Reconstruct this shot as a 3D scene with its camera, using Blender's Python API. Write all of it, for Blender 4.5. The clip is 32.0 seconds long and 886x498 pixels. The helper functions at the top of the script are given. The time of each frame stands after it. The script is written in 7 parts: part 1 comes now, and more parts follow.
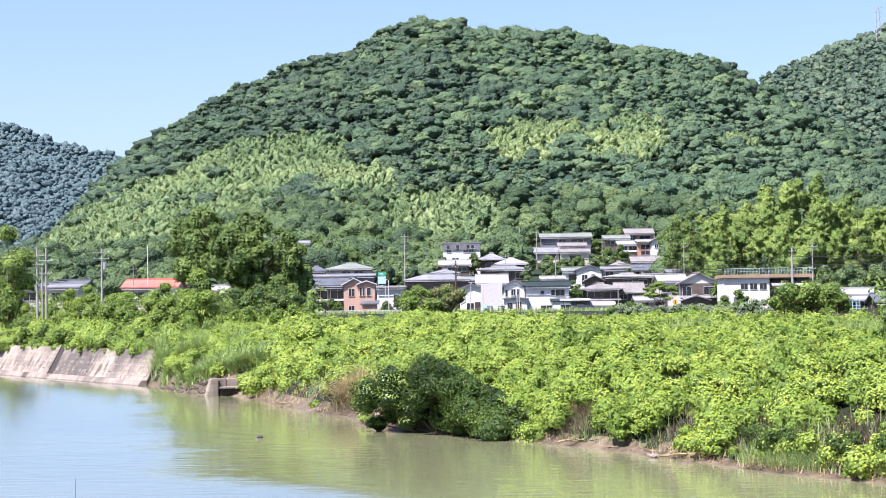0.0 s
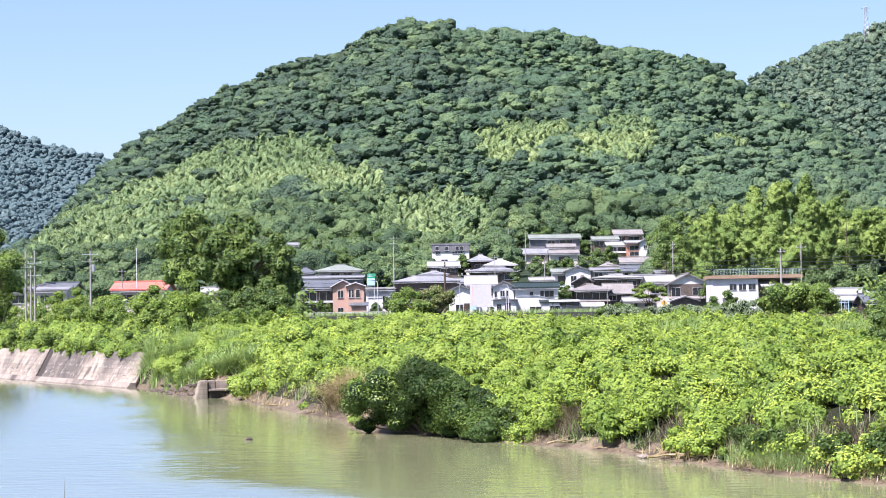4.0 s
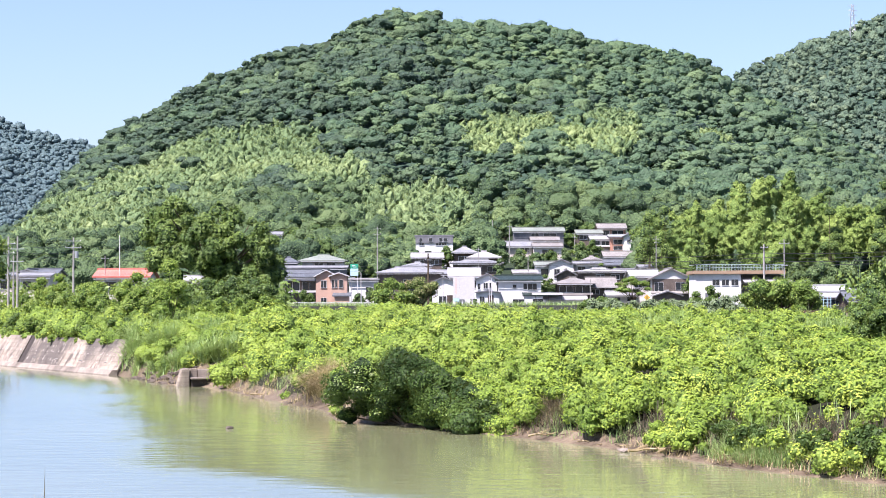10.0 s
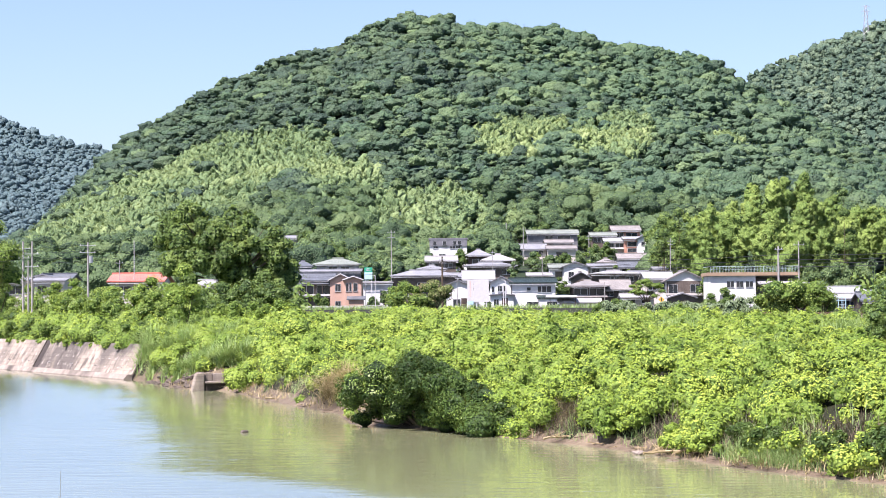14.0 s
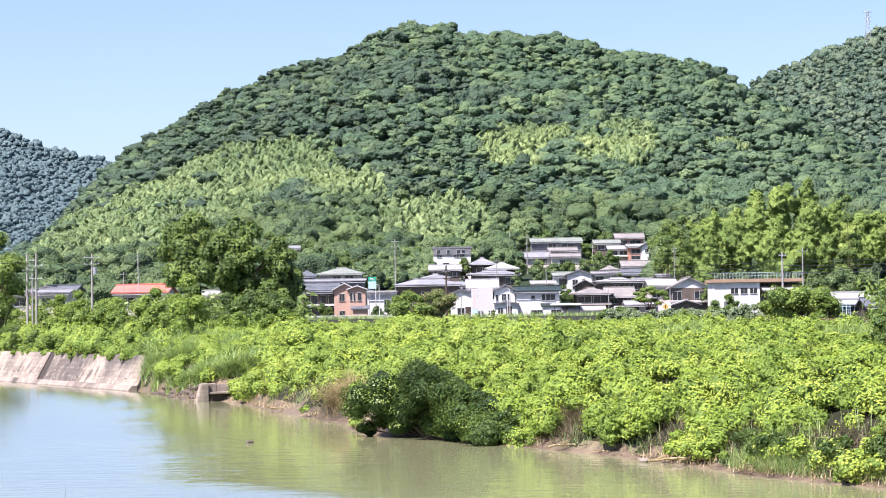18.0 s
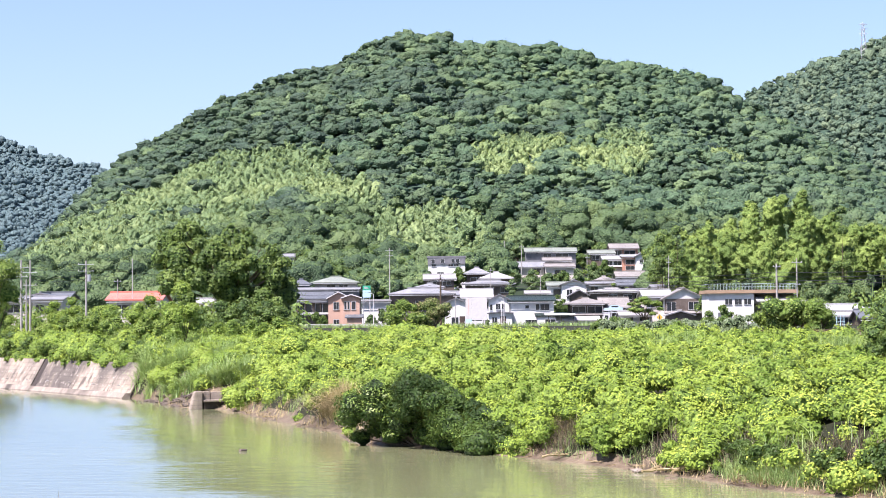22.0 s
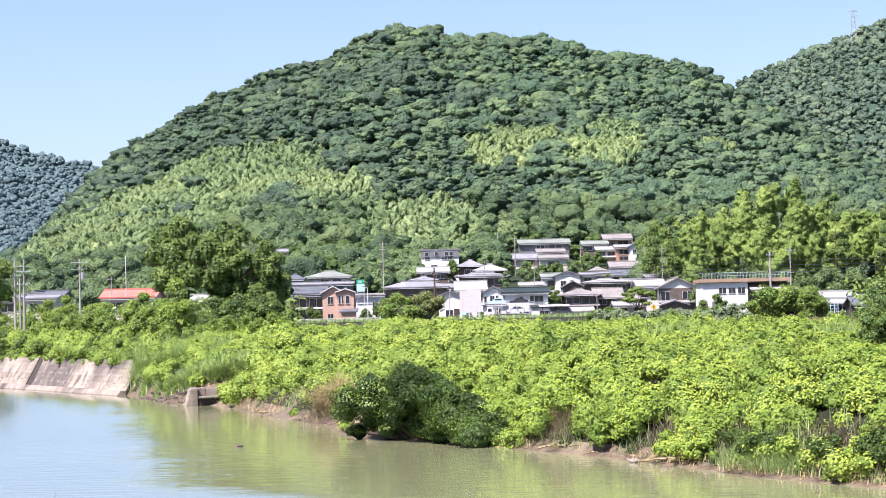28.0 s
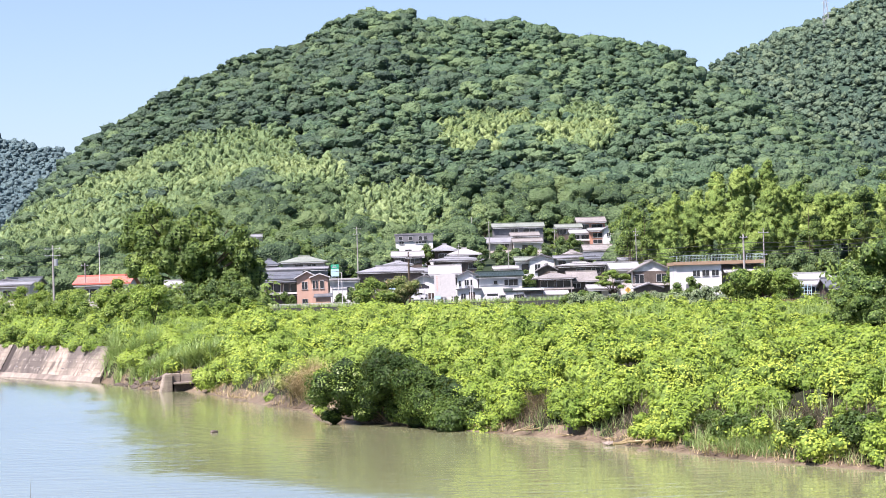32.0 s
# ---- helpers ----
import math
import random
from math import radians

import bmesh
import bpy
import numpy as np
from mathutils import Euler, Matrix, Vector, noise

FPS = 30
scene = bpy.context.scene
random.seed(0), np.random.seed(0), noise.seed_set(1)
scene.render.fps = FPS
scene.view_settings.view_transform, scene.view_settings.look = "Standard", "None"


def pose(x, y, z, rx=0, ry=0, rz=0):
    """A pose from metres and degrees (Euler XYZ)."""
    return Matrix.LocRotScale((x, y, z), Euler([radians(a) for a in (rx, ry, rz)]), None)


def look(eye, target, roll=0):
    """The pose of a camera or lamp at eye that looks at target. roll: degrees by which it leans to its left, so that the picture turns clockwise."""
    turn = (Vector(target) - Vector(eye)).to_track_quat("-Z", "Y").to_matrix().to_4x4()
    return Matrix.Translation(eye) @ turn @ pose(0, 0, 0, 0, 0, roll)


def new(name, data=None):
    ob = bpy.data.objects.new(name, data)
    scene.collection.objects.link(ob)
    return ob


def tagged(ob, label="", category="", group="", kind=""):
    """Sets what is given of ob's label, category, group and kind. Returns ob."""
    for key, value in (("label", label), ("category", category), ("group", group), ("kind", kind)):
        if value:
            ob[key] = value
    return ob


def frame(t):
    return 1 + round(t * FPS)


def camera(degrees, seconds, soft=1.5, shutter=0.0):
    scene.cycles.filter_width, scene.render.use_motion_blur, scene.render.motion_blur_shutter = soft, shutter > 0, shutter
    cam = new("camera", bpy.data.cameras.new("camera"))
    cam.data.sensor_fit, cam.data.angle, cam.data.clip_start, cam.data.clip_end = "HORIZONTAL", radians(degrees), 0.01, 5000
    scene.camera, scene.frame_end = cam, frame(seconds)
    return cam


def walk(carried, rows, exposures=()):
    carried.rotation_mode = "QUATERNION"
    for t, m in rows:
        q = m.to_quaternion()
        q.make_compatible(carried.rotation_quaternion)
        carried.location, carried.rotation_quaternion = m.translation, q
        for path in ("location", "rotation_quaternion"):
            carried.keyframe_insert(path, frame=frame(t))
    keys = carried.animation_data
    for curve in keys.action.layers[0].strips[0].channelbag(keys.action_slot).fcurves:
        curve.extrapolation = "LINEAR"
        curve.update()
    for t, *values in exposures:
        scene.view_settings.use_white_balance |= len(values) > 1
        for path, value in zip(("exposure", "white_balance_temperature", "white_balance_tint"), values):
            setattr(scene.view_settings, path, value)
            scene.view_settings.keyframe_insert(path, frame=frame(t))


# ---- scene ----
cam = camera(26, 32.0, soft=0.6)
EYE = (0.0, 0.0, 5.0)
# held by hand from one spot: seconds and the turn in degrees
PATH = [
    (0.0, 91.939, 0.824, 0.666), (0.5, 91.903, 0.860, 0.706), (1.0, 91.855, 0.944, 0.683),
    (1.5, 91.766, 1.136, 0.629), (2.0, 91.693, 1.296, 0.596), (2.5, 91.679, 1.301, 0.582),
    (3.0, 91.752, 1.200, 0.569), (3.5, 91.871, 1.083, 0.505), (5.5, 92.203, 0.736, -0.233),
    (6.0, 92.248, 0.627, -0.237), (6.5, 92.273, 0.476, -0.130), (7.0, 92.286, 0.317, 0.058),
    (7.5, 92.268, 0.164, 0.191), (8.0, 92.197, 0.060, 0.218), (8.5, 92.101, 0.000, 0.127),
    (9.0, 91.922, -0.011, -0.004), (9.5, 91.786, 0.083, -0.114), (10.0, 91.720, 0.212, -0.167),
    (10.5, 91.723, 0.276, -0.111), (11.0, 91.750, 0.273, -0.017), (11.5, 91.780, 0.284, 0.096),
    (12.0, 91.815, 0.286, 0.175), (12.5, 91.834, 0.324, 0.231), (13.0, 91.845, 0.382, 0.260),
    (13.5, 91.839, 0.419, 0.268), (14.0, 91.814, 0.459, 0.259), (14.5, 91.802, 0.521, 0.251),
    (16.5, 92.010, 0.776, 0.405), (17.0, 92.067, 0.811, 0.405), (17.5, 92.081, 0.862, 0.402),
    (18.0, 92.080, 0.899, 0.385), (18.5, 92.065, 0.901, 0.395), (19.0, 92.073, 0.869, 0.406),
    (19.5, 92.073, 0.798, 0.404), (20.0, 92.099, 0.709, 0.383), (20.5, 92.148, 0.638, 0.339),
    (21.0, 92.211, 0.581, 0.289), (21.5, 92.278, 0.559, 0.255), (22.0, 92.353, 0.555, 0.208),
    (22.5, 92.364, 0.587, 0.139), (23.0, 92.356, 0.725, 0.071), (23.5, 92.332, 0.845, -0.000),
    (24.0, 92.309, 0.941, -0.026), (24.5, 92.285, 0.997, -0.019), (25.0, 92.260, 1.031, 0.005),
    (25.5, 92.195, 1.086, 0.022), (27.5, 92.105, 1.294, 0.066), (28.0, 92.138, 1.381, 0.043),
    (28.5, 92.170, 1.493, -0.026), (29.0, 92.113, 1.619, -0.138), (29.5, 92.002, 1.687, -0.297),
    (30.0, 91.867, 1.744, -0.452), (30.5, 91.802, 1.857, -0.575), (31.0, 91.771, 1.851, -0.653),
    (31.5, 91.723, 1.851, -0.703), (32.0, 91.647, 1.751, -0.717),
]
# the camera's own exposure drifts a little
walk(cam, [(t, pose(*EYE, rx, ry, rz)) for t, rx, ry, rz in PATH],
     exposures=[(0.0, 1.24, 6080, 21), (4.0, 1.24, 6080, 21), (8.0, 1.28, 6150, 22.5), (12.0, 1.29, 6260, 22.5), (24.0, 1.30, 6310, 22), (29.0, 1.27, 6310, 22), (32.0, 1.25, 6400, 22)])

# ---- light ----
SUN_AZ, SUN_EL = radians(-136), radians(60)     # from behind the camera and its left, high summer sun
world = bpy.data.worlds.new("sky")
scene.world = world
world.use_nodes = True
wn = world.node_tree.nodes
sky = wn.new("ShaderNodeTexSky")
sky.sky_type, sky.sun_disc = "NISHITA", False
sky.sun_elevation, sky.sun_rotation = SUN_EL, SUN_AZ
sky.air_density, sky.dust_density, sky.ozone_density = 1.0, 1.3, 3.2
wn["Background"].inputs["Strength"].default_value = 0.083
world.node_tree.links.new(sky.outputs[0], wn["Background"].inputs["Color"])
sun = new("sun", bpy.data.lights.new("sun", "SUN"))
sun.data.energy, sun.data.angle, sun.data.color = 5.5, radians(0.53), (1.0, 0.925, 0.865)
sd = Vector((math.sin(SUN_AZ) * math.cos(SUN_EL), math.cos(SUN_AZ) * math.cos(SUN_EL), math.sin(SUN_EL)))
sun.matrix_world = look(tuple(sd * 300), (0, 0, 0))

# ---- materials ----
def shader(name):
    m = bpy.data.materials.new(name)
    m.use_nodes = True
    return m, m.node_tree.nodes, m.node_tree.links, m.node_tree.nodes["Principled BSDF"]


def ramp(nodes, stops):
    r = nodes.new("ShaderNodeValToRGB")
    while len(r.color_ramp.elements) < len(stops):
        r.color_ramp.elements.new(0.5)
    for e, (p, c) in zip(r.color_ramp.elements, stops):
        e.position, e.color = p, (*c, 1)
    return r


def noise_tex(nodes, links, scale, detail=4, space="Object", stretch=None):
    tc = nodes.new("ShaderNodeTexCoord")
    n = nodes.new("ShaderNodeTexNoise")
    n.inputs["Scale"].default_value, n.inputs["Detail"].default_value = scale, detail
    if stretch:
        mp = nodes.new("ShaderNodeMapping")
        mp.inputs["Scale"].default_value = stretch
        links.new(tc.outputs[space], mp.inputs[0])
        links.new(mp.outputs[0], n.inputs["Vector"])
    else:
        links.new(tc.outputs[space], n.inputs["Vector"])
    return n


def mix_col(nodes, links, fac, a, b, kind="MIX"):
    x = nodes.new("ShaderNodeMix")
    x.data_type, x.blend_type = "RGBA", kind
    for socket, v in ((x.inputs[0], fac), (x.inputs[6], a), (x.inputs[7], b)):
        if isinstance(v, (int, float)):
            socket.default_value = v
        elif isinstance(v, tuple):
            socket.default_value = (*v, 1)
        else:
            links.new(v, socket)
    return x.outputs[2]


def leafy(name, dark, mid, light, scale=0.2, through_light=0.3, rough=0.5, patch=None, gloss=0.35, single=0.36, sharp=0.2, detail=3):
    """Foliage: each leaf has its own tone, patches of some metres theirs."""
    m, n, l, b = shader(name)
    geo = n.new("ShaderNodeNewGeometry")
    r = ramp(n, [(0.0, dark), (0.45, mid), (1.0, light)])
    big = noise_tex(n, l, scale, detail)
    add = n.new("ShaderNodeMath")
    add.operation = "MULTIPLY_ADD"
    add.inputs[1].default_value = single
    l.new(geo.outputs["Random Per Island"], add.inputs[0])
    sub = n.new("ShaderNodeMapRange")
    sub.inputs[1].default_value, sub.inputs[2].default_value = 0.5 - sharp, 0.5 + sharp
    sub.inputs[3].default_value, sub.inputs[4].default_value = -0.05, 0.68
    l.new(big.outputs[0], sub.inputs[0])
    l.new(sub.outputs[0], add.inputs[2])
    l.new(add.outputs[0], r.inputs[0])
    col = r.outputs[0]
    if patch:
        pn = noise_tex(n, l, patch[0], 2)
        mr = n.new("ShaderNodeMapRange")
        mr.inputs[1].default_value, mr.inputs[2].default_value = 0.48, 0.62
        mr.inputs[4].default_value = patch[2]
        l.new(pn.outputs[0], mr.inputs[0])
        col = mix_col(n, l, mr.outputs[0], col, patch[1])
    l.new(col, b.inputs["Base Color"])
    b.inputs["Roughness"].default_value = rough
    b.inputs["Specular IOR Level"].default_value = gloss
    t = n.new("ShaderNodeBsdfTranslucent")
    warm = mix_col(n, l, 0.5, col, (0.34, 0.40, 0.06))
    l.new(warm, t.inputs[0])
    mx = n.new("ShaderNodeMixShader")
    mx.inputs[0].default_value = through_light
    l.new(b.outputs[0], mx.inputs[1])
    l.new(t.outputs[0], mx.inputs[2])
    l.new(mx.outputs[0], n["Material Output"].inputs[0])
    return m


def crown_mat(name, dark, mid, light, cell=1.0, depth=0.55, fine=2.4, patch=None, stretch=None, tone=0.55, rough=0.65, grain=1.0):
    """Closed foliage of a whole crown: each crown has its own tone, leaf grain over it, rounded tufts as relief."""
    m, n, l, b = shader(name)
    geo = n.new("ShaderNodeNewGeometry")
    big = noise_tex(n, l, 0.03, 3)
    r = ramp(n, [(0.0, dark), (0.5, mid), (1.0, light)])
    add = n.new("ShaderNodeMath")
    add.operation = "MULTIPLY_ADD"
    add.inputs[1].default_value = tone
    l.new(geo.outputs["Random Per Island"], add.inputs[0])
    mr = n.new("ShaderNodeMapRange")
    mr.inputs[1].default_value, mr.inputs[2].default_value = 0.35, 0.65
    mr.inputs[3].default_value, mr.inputs[4].default_value = 0.0, 1.0 - tone
    l.new(big.outputs[0], mr.inputs[0])
    l.new(mr.outputs[0], add.inputs[2])
    l.new(add.outputs[0], r.inputs[0])
    # dark flecks put the shaded gaps between leaf sprays into the colour
    grain_tex = noise_tex(n, l, fine, 4, stretch=stretch)
    lo, hi = 1 - 0.65 * grain, 1 + 0.5 * grain
    r2 = ramp(n, [(0.30, (lo, lo, lo)), (0.52, (0.95, 0.95, 0.95)), (0.72, (hi, hi, hi * 0.93))])
    l.new(grain_tex.outputs[0], r2.inputs[0])
    col = mix_col(n, l, 1.0, r.outputs[0], r2.outputs[0], "MULTIPLY")
    if patch:
        pn = noise_tex(n, l, patch[0], 2)
        pm = n.new("ShaderNodeMapRange")
        pm.inputs[1].default_value, pm.inputs[2].default_value = 0.5, 0.66
        pm.inputs[4].default_value = patch[2]
        l.new(pn.outputs[0], pm.inputs[0])
        col = mix_col(n, l, pm.outputs[0], col, patch[1])
    l.new(col, b.inputs["Base Color"])
    b.inputs["Roughness"].default_value = rough
    b.inputs["Specular IOR Level"].default_value = 0.2
    tc = n.new("ShaderNodeTexCoord")
    vo = n.new("ShaderNodeTexVoronoi")
    vo.inputs["Scale"].default_value = cell
    if stretch:
        mp = n.new("ShaderNodeMapping")
        mp.inputs["Scale"].default_value = stretch
        l.new(tc.outputs["Object"], mp.inputs[0])
        l.new(mp.outputs[0], vo.inputs["Vector"])
    else:
        l.new(tc.outputs["Object"], vo.inputs["Vector"])
    inv = n.new("ShaderNodeMath")
    inv.operation = "MULTIPLY"
    inv.inputs[1].default_value = -1.0
    l.new(vo.outputs["Distance"], inv.inputs[0])
    b1 = n.new("ShaderNodeBump")
    b1.inputs["Strength"].default_value, b1.inputs["Distance"].default_value = 1.0, depth
    l.new(inv.outputs[0], b1.inputs["Height"])
    b2 = n.new("ShaderNodeBump")
    b2.inputs["Strength"].default_value, b2.inputs["Distance"].default_value = 1.0, 0.55 / fine
    l.new(grain_tex.outputs[0], b2.inputs["Height"])
    l.new(b1.outputs[0], b2.inputs["Normal"])
    l.new(b2.outputs[0], b.inputs["Normal"])
    return m


def rough_mat(name, a, b_, scale, rough=0.85, bump=0.3, fine=None, stretch=None, spots=None, depth=0.05, metal=0.0, grain=1.0):
    """Two tones by a coarse grain, a fine grain over it, and relief."""
    m, n, l, b = shader(name)
    big = noise_tex(n, l, scale, 6, stretch=stretch)
    r = ramp(n, [(0.3, a), (0.7, b_)])
    l.new(big.outputs[0], r.inputs[0])
    small = noise_tex(n, l, fine or scale * 9, 3)
    lo, hi = 1 - 0.28 * grain, 1 + 0.15 * grain
    r2 = ramp(n, [(0.25, (lo, lo, lo)), (0.75, (hi, hi, hi))])
    l.new(small.outputs[0], r2.inputs[0])
    col = mix_col(n, l, 1.0, r.outputs[0], r2.outputs[0], "MULTIPLY")
    if spots:
        sp = noise_tex(n, l, spots[0], 5, stretch=spots[3] if len(spots) > 3 else None)
        mr = n.new("ShaderNodeMapRange")
        mr.inputs[1].default_value, mr.inputs[2].default_value = 0.48, 0.66
        mr.inputs[4].default_value = spots[2]
        l.new(sp.outputs[0], mr.inputs[0])
        col = mix_col(n, l, mr.outputs[0], col, spots[1])
    l.new(col, b.inputs["Base Color"])
    b.inputs["Roughness"].default_value = rough
    b.inputs["Specular IOR Level"].default_value = 0.2
    b.inputs["Metallic"].default_value = metal
    bp = n.new("ShaderNodeBump")
    bp.inputs["Strength"].default_value, bp.inputs["Distance"].default_value = bump, depth
    l.new(small.outputs[0], bp.inputs["Height"])
    l.new(bp.outputs[0], b.inputs["Normal"])
    return m


def poured_concrete():
    """Old concrete poured in lifts: form lines along it, rain streaks down it, grey weathering in patches."""
    m, n, l, b = shader("poured_concrete")
    r = ramp(n, [(0.3, (0.235, 0.200, 0.160)), (0.7, (0.365, 0.318, 0.262))])
    l.new(noise_tex(n, l, 0.5, 6, stretch=(0.5, 0.5, 3.0)).outputs[0], r.inputs[0])
    col = r.outputs[0]
    for scale, stretch, lo, hi, tone, amount in ((0.16, (1, 1, 1), 0.46, 0.60, (0.075, 0.068, 0.064), 0.85), (1.3, (1, 1, 0.16), 0.52, 0.68, (0.060, 0.052, 0.048), 0.8), (2.2, (1, 1, 1), 0.58, 0.66, (0.36, 0.33, 0.30), 0.5)):
        t = noise_tex(n, l, scale, 5, stretch=stretch)
        k = n.new("ShaderNodeMapRange")
        k.inputs[1].default_value, k.inputs[2].default_value, k.inputs[4].default_value = lo, hi, amount
        l.new(t.outputs[0], k.inputs[0])
        col = mix_col(n, l, k.outputs[0], col, tone)
    tc = n.new("ShaderNodeTexCoord")
    w = n.new("ShaderNodeTexWave")
    w.wave_type, w.bands_direction, w.wave_profile = "BANDS", "Z", "SAW"
    w.inputs["Scale"].default_value, w.inputs["Distortion"].default_value = 0.95, 0.5
    l.new(tc.outputs["Object"], w.inputs["Vector"])
    r2 = ramp(n, [(0.0, (0.5, 0.5, 0.5)), (0.16, (1, 1, 1))])
    l.new(w.outputs[0], r2.inputs[0])
    l.new(mix_col(n, l, 0.6, col, r2.outputs[0], "MULTIPLY"), b.inputs["Base Color"])
    b.inputs["Roughness"].default_value = 0.9
    b.inputs["Specular IOR Level"].default_value = 0.2
    bp = n.new("ShaderNodeBump")
    bp.inputs["Strength"].default_value, bp.inputs["Distance"].default_value = 0.6, 0.05
    l.new(w.outputs[0], bp.inputs["Height"])
    l.new(bp.outputs[0], b.inputs["Normal"])
    return m


def tiles(name, a, b_, pitch=0.30, rough=0.45):
    """Fired roof tiles: rows down the slope, weathered in patches."""
    m, n, l, b = shader(name)
    big = noise_tex(n, l, 0.5, 5)
    r = ramp(n, [(0.3, a), (0.7, b_)])
    l.new(big.outputs[0], r.inputs[0])
    tc = n.new("ShaderNodeTexCoord")
    w = n.new("ShaderNodeTexWave")
    w.wave_type, w.bands_direction = "BANDS", "DIAGONAL"
    w.inputs["Scale"].default_value, w.inputs["Distortion"].default_value = 0.9 / pitch, 0.6
    l.new(tc.outputs["Object"], w.inputs["Vector"])
    r2 = ramp(n, [(0.0, (0.72, 0.72, 0.72)), (1.0, (1.1, 1.1, 1.1))])
    l.new(w.outputs[0], r2.inputs[0])
    l.new(mix_col(n, l, 0.3, r.outputs[0], r2.outputs[0], "MULTIPLY"), b.inputs["Base Color"])
    b.inputs["Roughness"].default_value = rough
    bp = n.new("ShaderNodeBump")
    bp.inputs["Strength"].default_value, bp.inputs["Distance"].default_value = 0.4, 0.05
    l.new(w.outputs[0], bp.inputs["Height"])
    l.new(bp.outputs[0], b.inputs["Normal"])
    return m


def plain(name, c, rough=0.5, metal=0.0):
    m, n, l, b = shader(name)
    ns = noise_tex(n, l, 3.0, 4)
    r = ramp(n, [(0.3, tuple(v * 0.85 for v in c)), (0.7, c)])
    l.new(ns.outputs[0], r.inputs[0])
    l.new(r.outputs[0], b.inputs["Base Color"])
    b.inputs["Roughness"].default_value, b.inputs["Metallic"].default_value = rough, metal
    return m


def river_water():
    m, n, l, b = shader("river_water")
    mud = noise_tex(n, l, 0.05, 3)
    r = ramp(n, [(0.3, (0.165, 0.181, 0.095)), (0.7, (0.217, 0.233, 0.128))])
    l.new(mud.outputs[0], r.inputs[0])
    l.new(r.outputs[0], b.inputs["Base Color"])
    b.inputs["Roughness"].default_value, b.inputs["IOR"].default_value = 0.03, 1.55
    small = noise_tex(n, l, 1.8, 3, stretch=(0.25, 1.0, 1.0))
    wide = noise_tex(n, l, 0.22, 2, stretch=(0.5, 1.0, 1.0))
    # wind ruffles the open river; the strip under the far bank lies in its lee
    geo = n.new("ShaderNodeNewGeometry")
    dot = n.new("ShaderNodeVectorMath")
    dot.operation = "DOT_PRODUCT"
    dot.inputs[1].default_value = (1.0, 0.171, 0.0)
    l.new(geo.outputs["Position"], dot.inputs[0])
    calm = noise_tex(n, l, 0.16, 3, stretch=(1.0, 0.4, 1.0))
    add = n.new("ShaderNodeMath")
    add.operation = "MULTIPLY_ADD"
    add.inputs[1].default_value = 7.0
    l.new(calm.outputs[0], add.inputs[0])
    sep = n.new("ShaderNodeSeparateXYZ")
    l.new(geo.outputs["Position"], sep.inputs[0])
    close = n.new("ShaderNodeMapRange")
    close.inputs[1].default_value, close.inputs[2].default_value = 49.0, 62.0
    close.inputs[3].default_value, close.inputs[4].default_value = -7.0, 0.0
    l.new(sep.outputs["Y"], close.inputs[0])
    streak = noise_tex(n, l, 0.9, 3, stretch=(0.35, 1.0, 1.0))
    edge = n.new("ShaderNodeMath")
    edge.operation = "MULTIPLY_ADD"
    edge.inputs[1].default_value = 3.0
    l.new(streak.outputs[0], edge.inputs[0])
    l.new(close.outputs[0], edge.inputs[2])
    both = n.new("ShaderNodeMath")
    l.new(edge.outputs[0], both.inputs[0])
    l.new(dot.outputs["Value"], both.inputs[1])
    l.new(both.outputs[0], add.inputs[2])
    mr = n.new("ShaderNodeMapRange")
    mr.inputs[1].default_value, mr.inputs[2].default_value = 4.6, 8.4
    mr.inputs[3].default_value, mr.inputs[4].default_value = 1.0, 0.0
    l.new(add.outputs[0], mr.inputs[0])
    mul = n.new("ShaderNodeMath")
    mul.operation = "MULTIPLY"
    mul.inputs[1].default_value = 1.0
    l.new(small.outputs[0], mul.inputs[0])
    # short wind ripples: long gentle backs towards the near side, steep lee faces
    tc = n.new("ShaderNodeTexCoord")
    wv = n.new("ShaderNodeTexWave")
    wv.wave_type, wv.bands_direction, wv.wave_profile = "BANDS", "Y", "SAW"
    wv.inputs["Scale"].default_value, wv.inputs["Distortion"].default_value = 0.55, 5.0
    wv.inputs["Detail"].default_value, wv.inputs["Detail Scale"].default_value = 3.0, 1.2
    l.new(tc.outputs["Object"], wv.inputs["Vector"])
    m2 = n.new("ShaderNodeMath")
    m2.operation = "MULTIPLY"
    l.new(wv.outputs["Fac"], m2.inputs[0])
    l.new(mr.outputs[0], m2.inputs[1])
    b0 = n.new("ShaderNodeBump")
    b0.inputs["Strength"].default_value, b0.inputs["Distance"].default_value = 1.0, 0.006
    l.new(m2.outputs[0], b0.inputs["Height"])
    # of wind-blown ripples the faces turned to the near bank show most
    tilt = n.new("ShaderNodeVectorMath")
    tilt.operation = "SCALE"
    tilt.inputs[0].default_value = (0.004, -0.040, 0.0)
    l.new(mr.outputs[0], tilt.inputs["Scale"])
    lean = n.new("ShaderNodeVectorMath")
    l.new(geo.outputs["Normal"], lean.inputs[0])
    l.new(tilt.outputs[0], lean.inputs[1])
    norm = n.new("ShaderNodeVectorMath")
    norm.operation = "NORMALIZE"
    l.new(lean.outputs[0], norm.inputs[0])
    l.new(norm.outputs[0], b0.inputs["Normal"])
    b1 = n.new("ShaderNodeBump")
    b1.inputs["Strength"].default_value, b1.inputs["Distance"].default_value = 1.0, 0.018
    l.new(mul.outputs[0], b1.inputs["Height"])
    l.new(b0.outputs[0], b1.inputs["Normal"])
    b2 = n.new("ShaderNodeBump")
    b2.inputs["Strength"].default_value, b2.inputs["Distance"].default_value = 0.5, 0.03
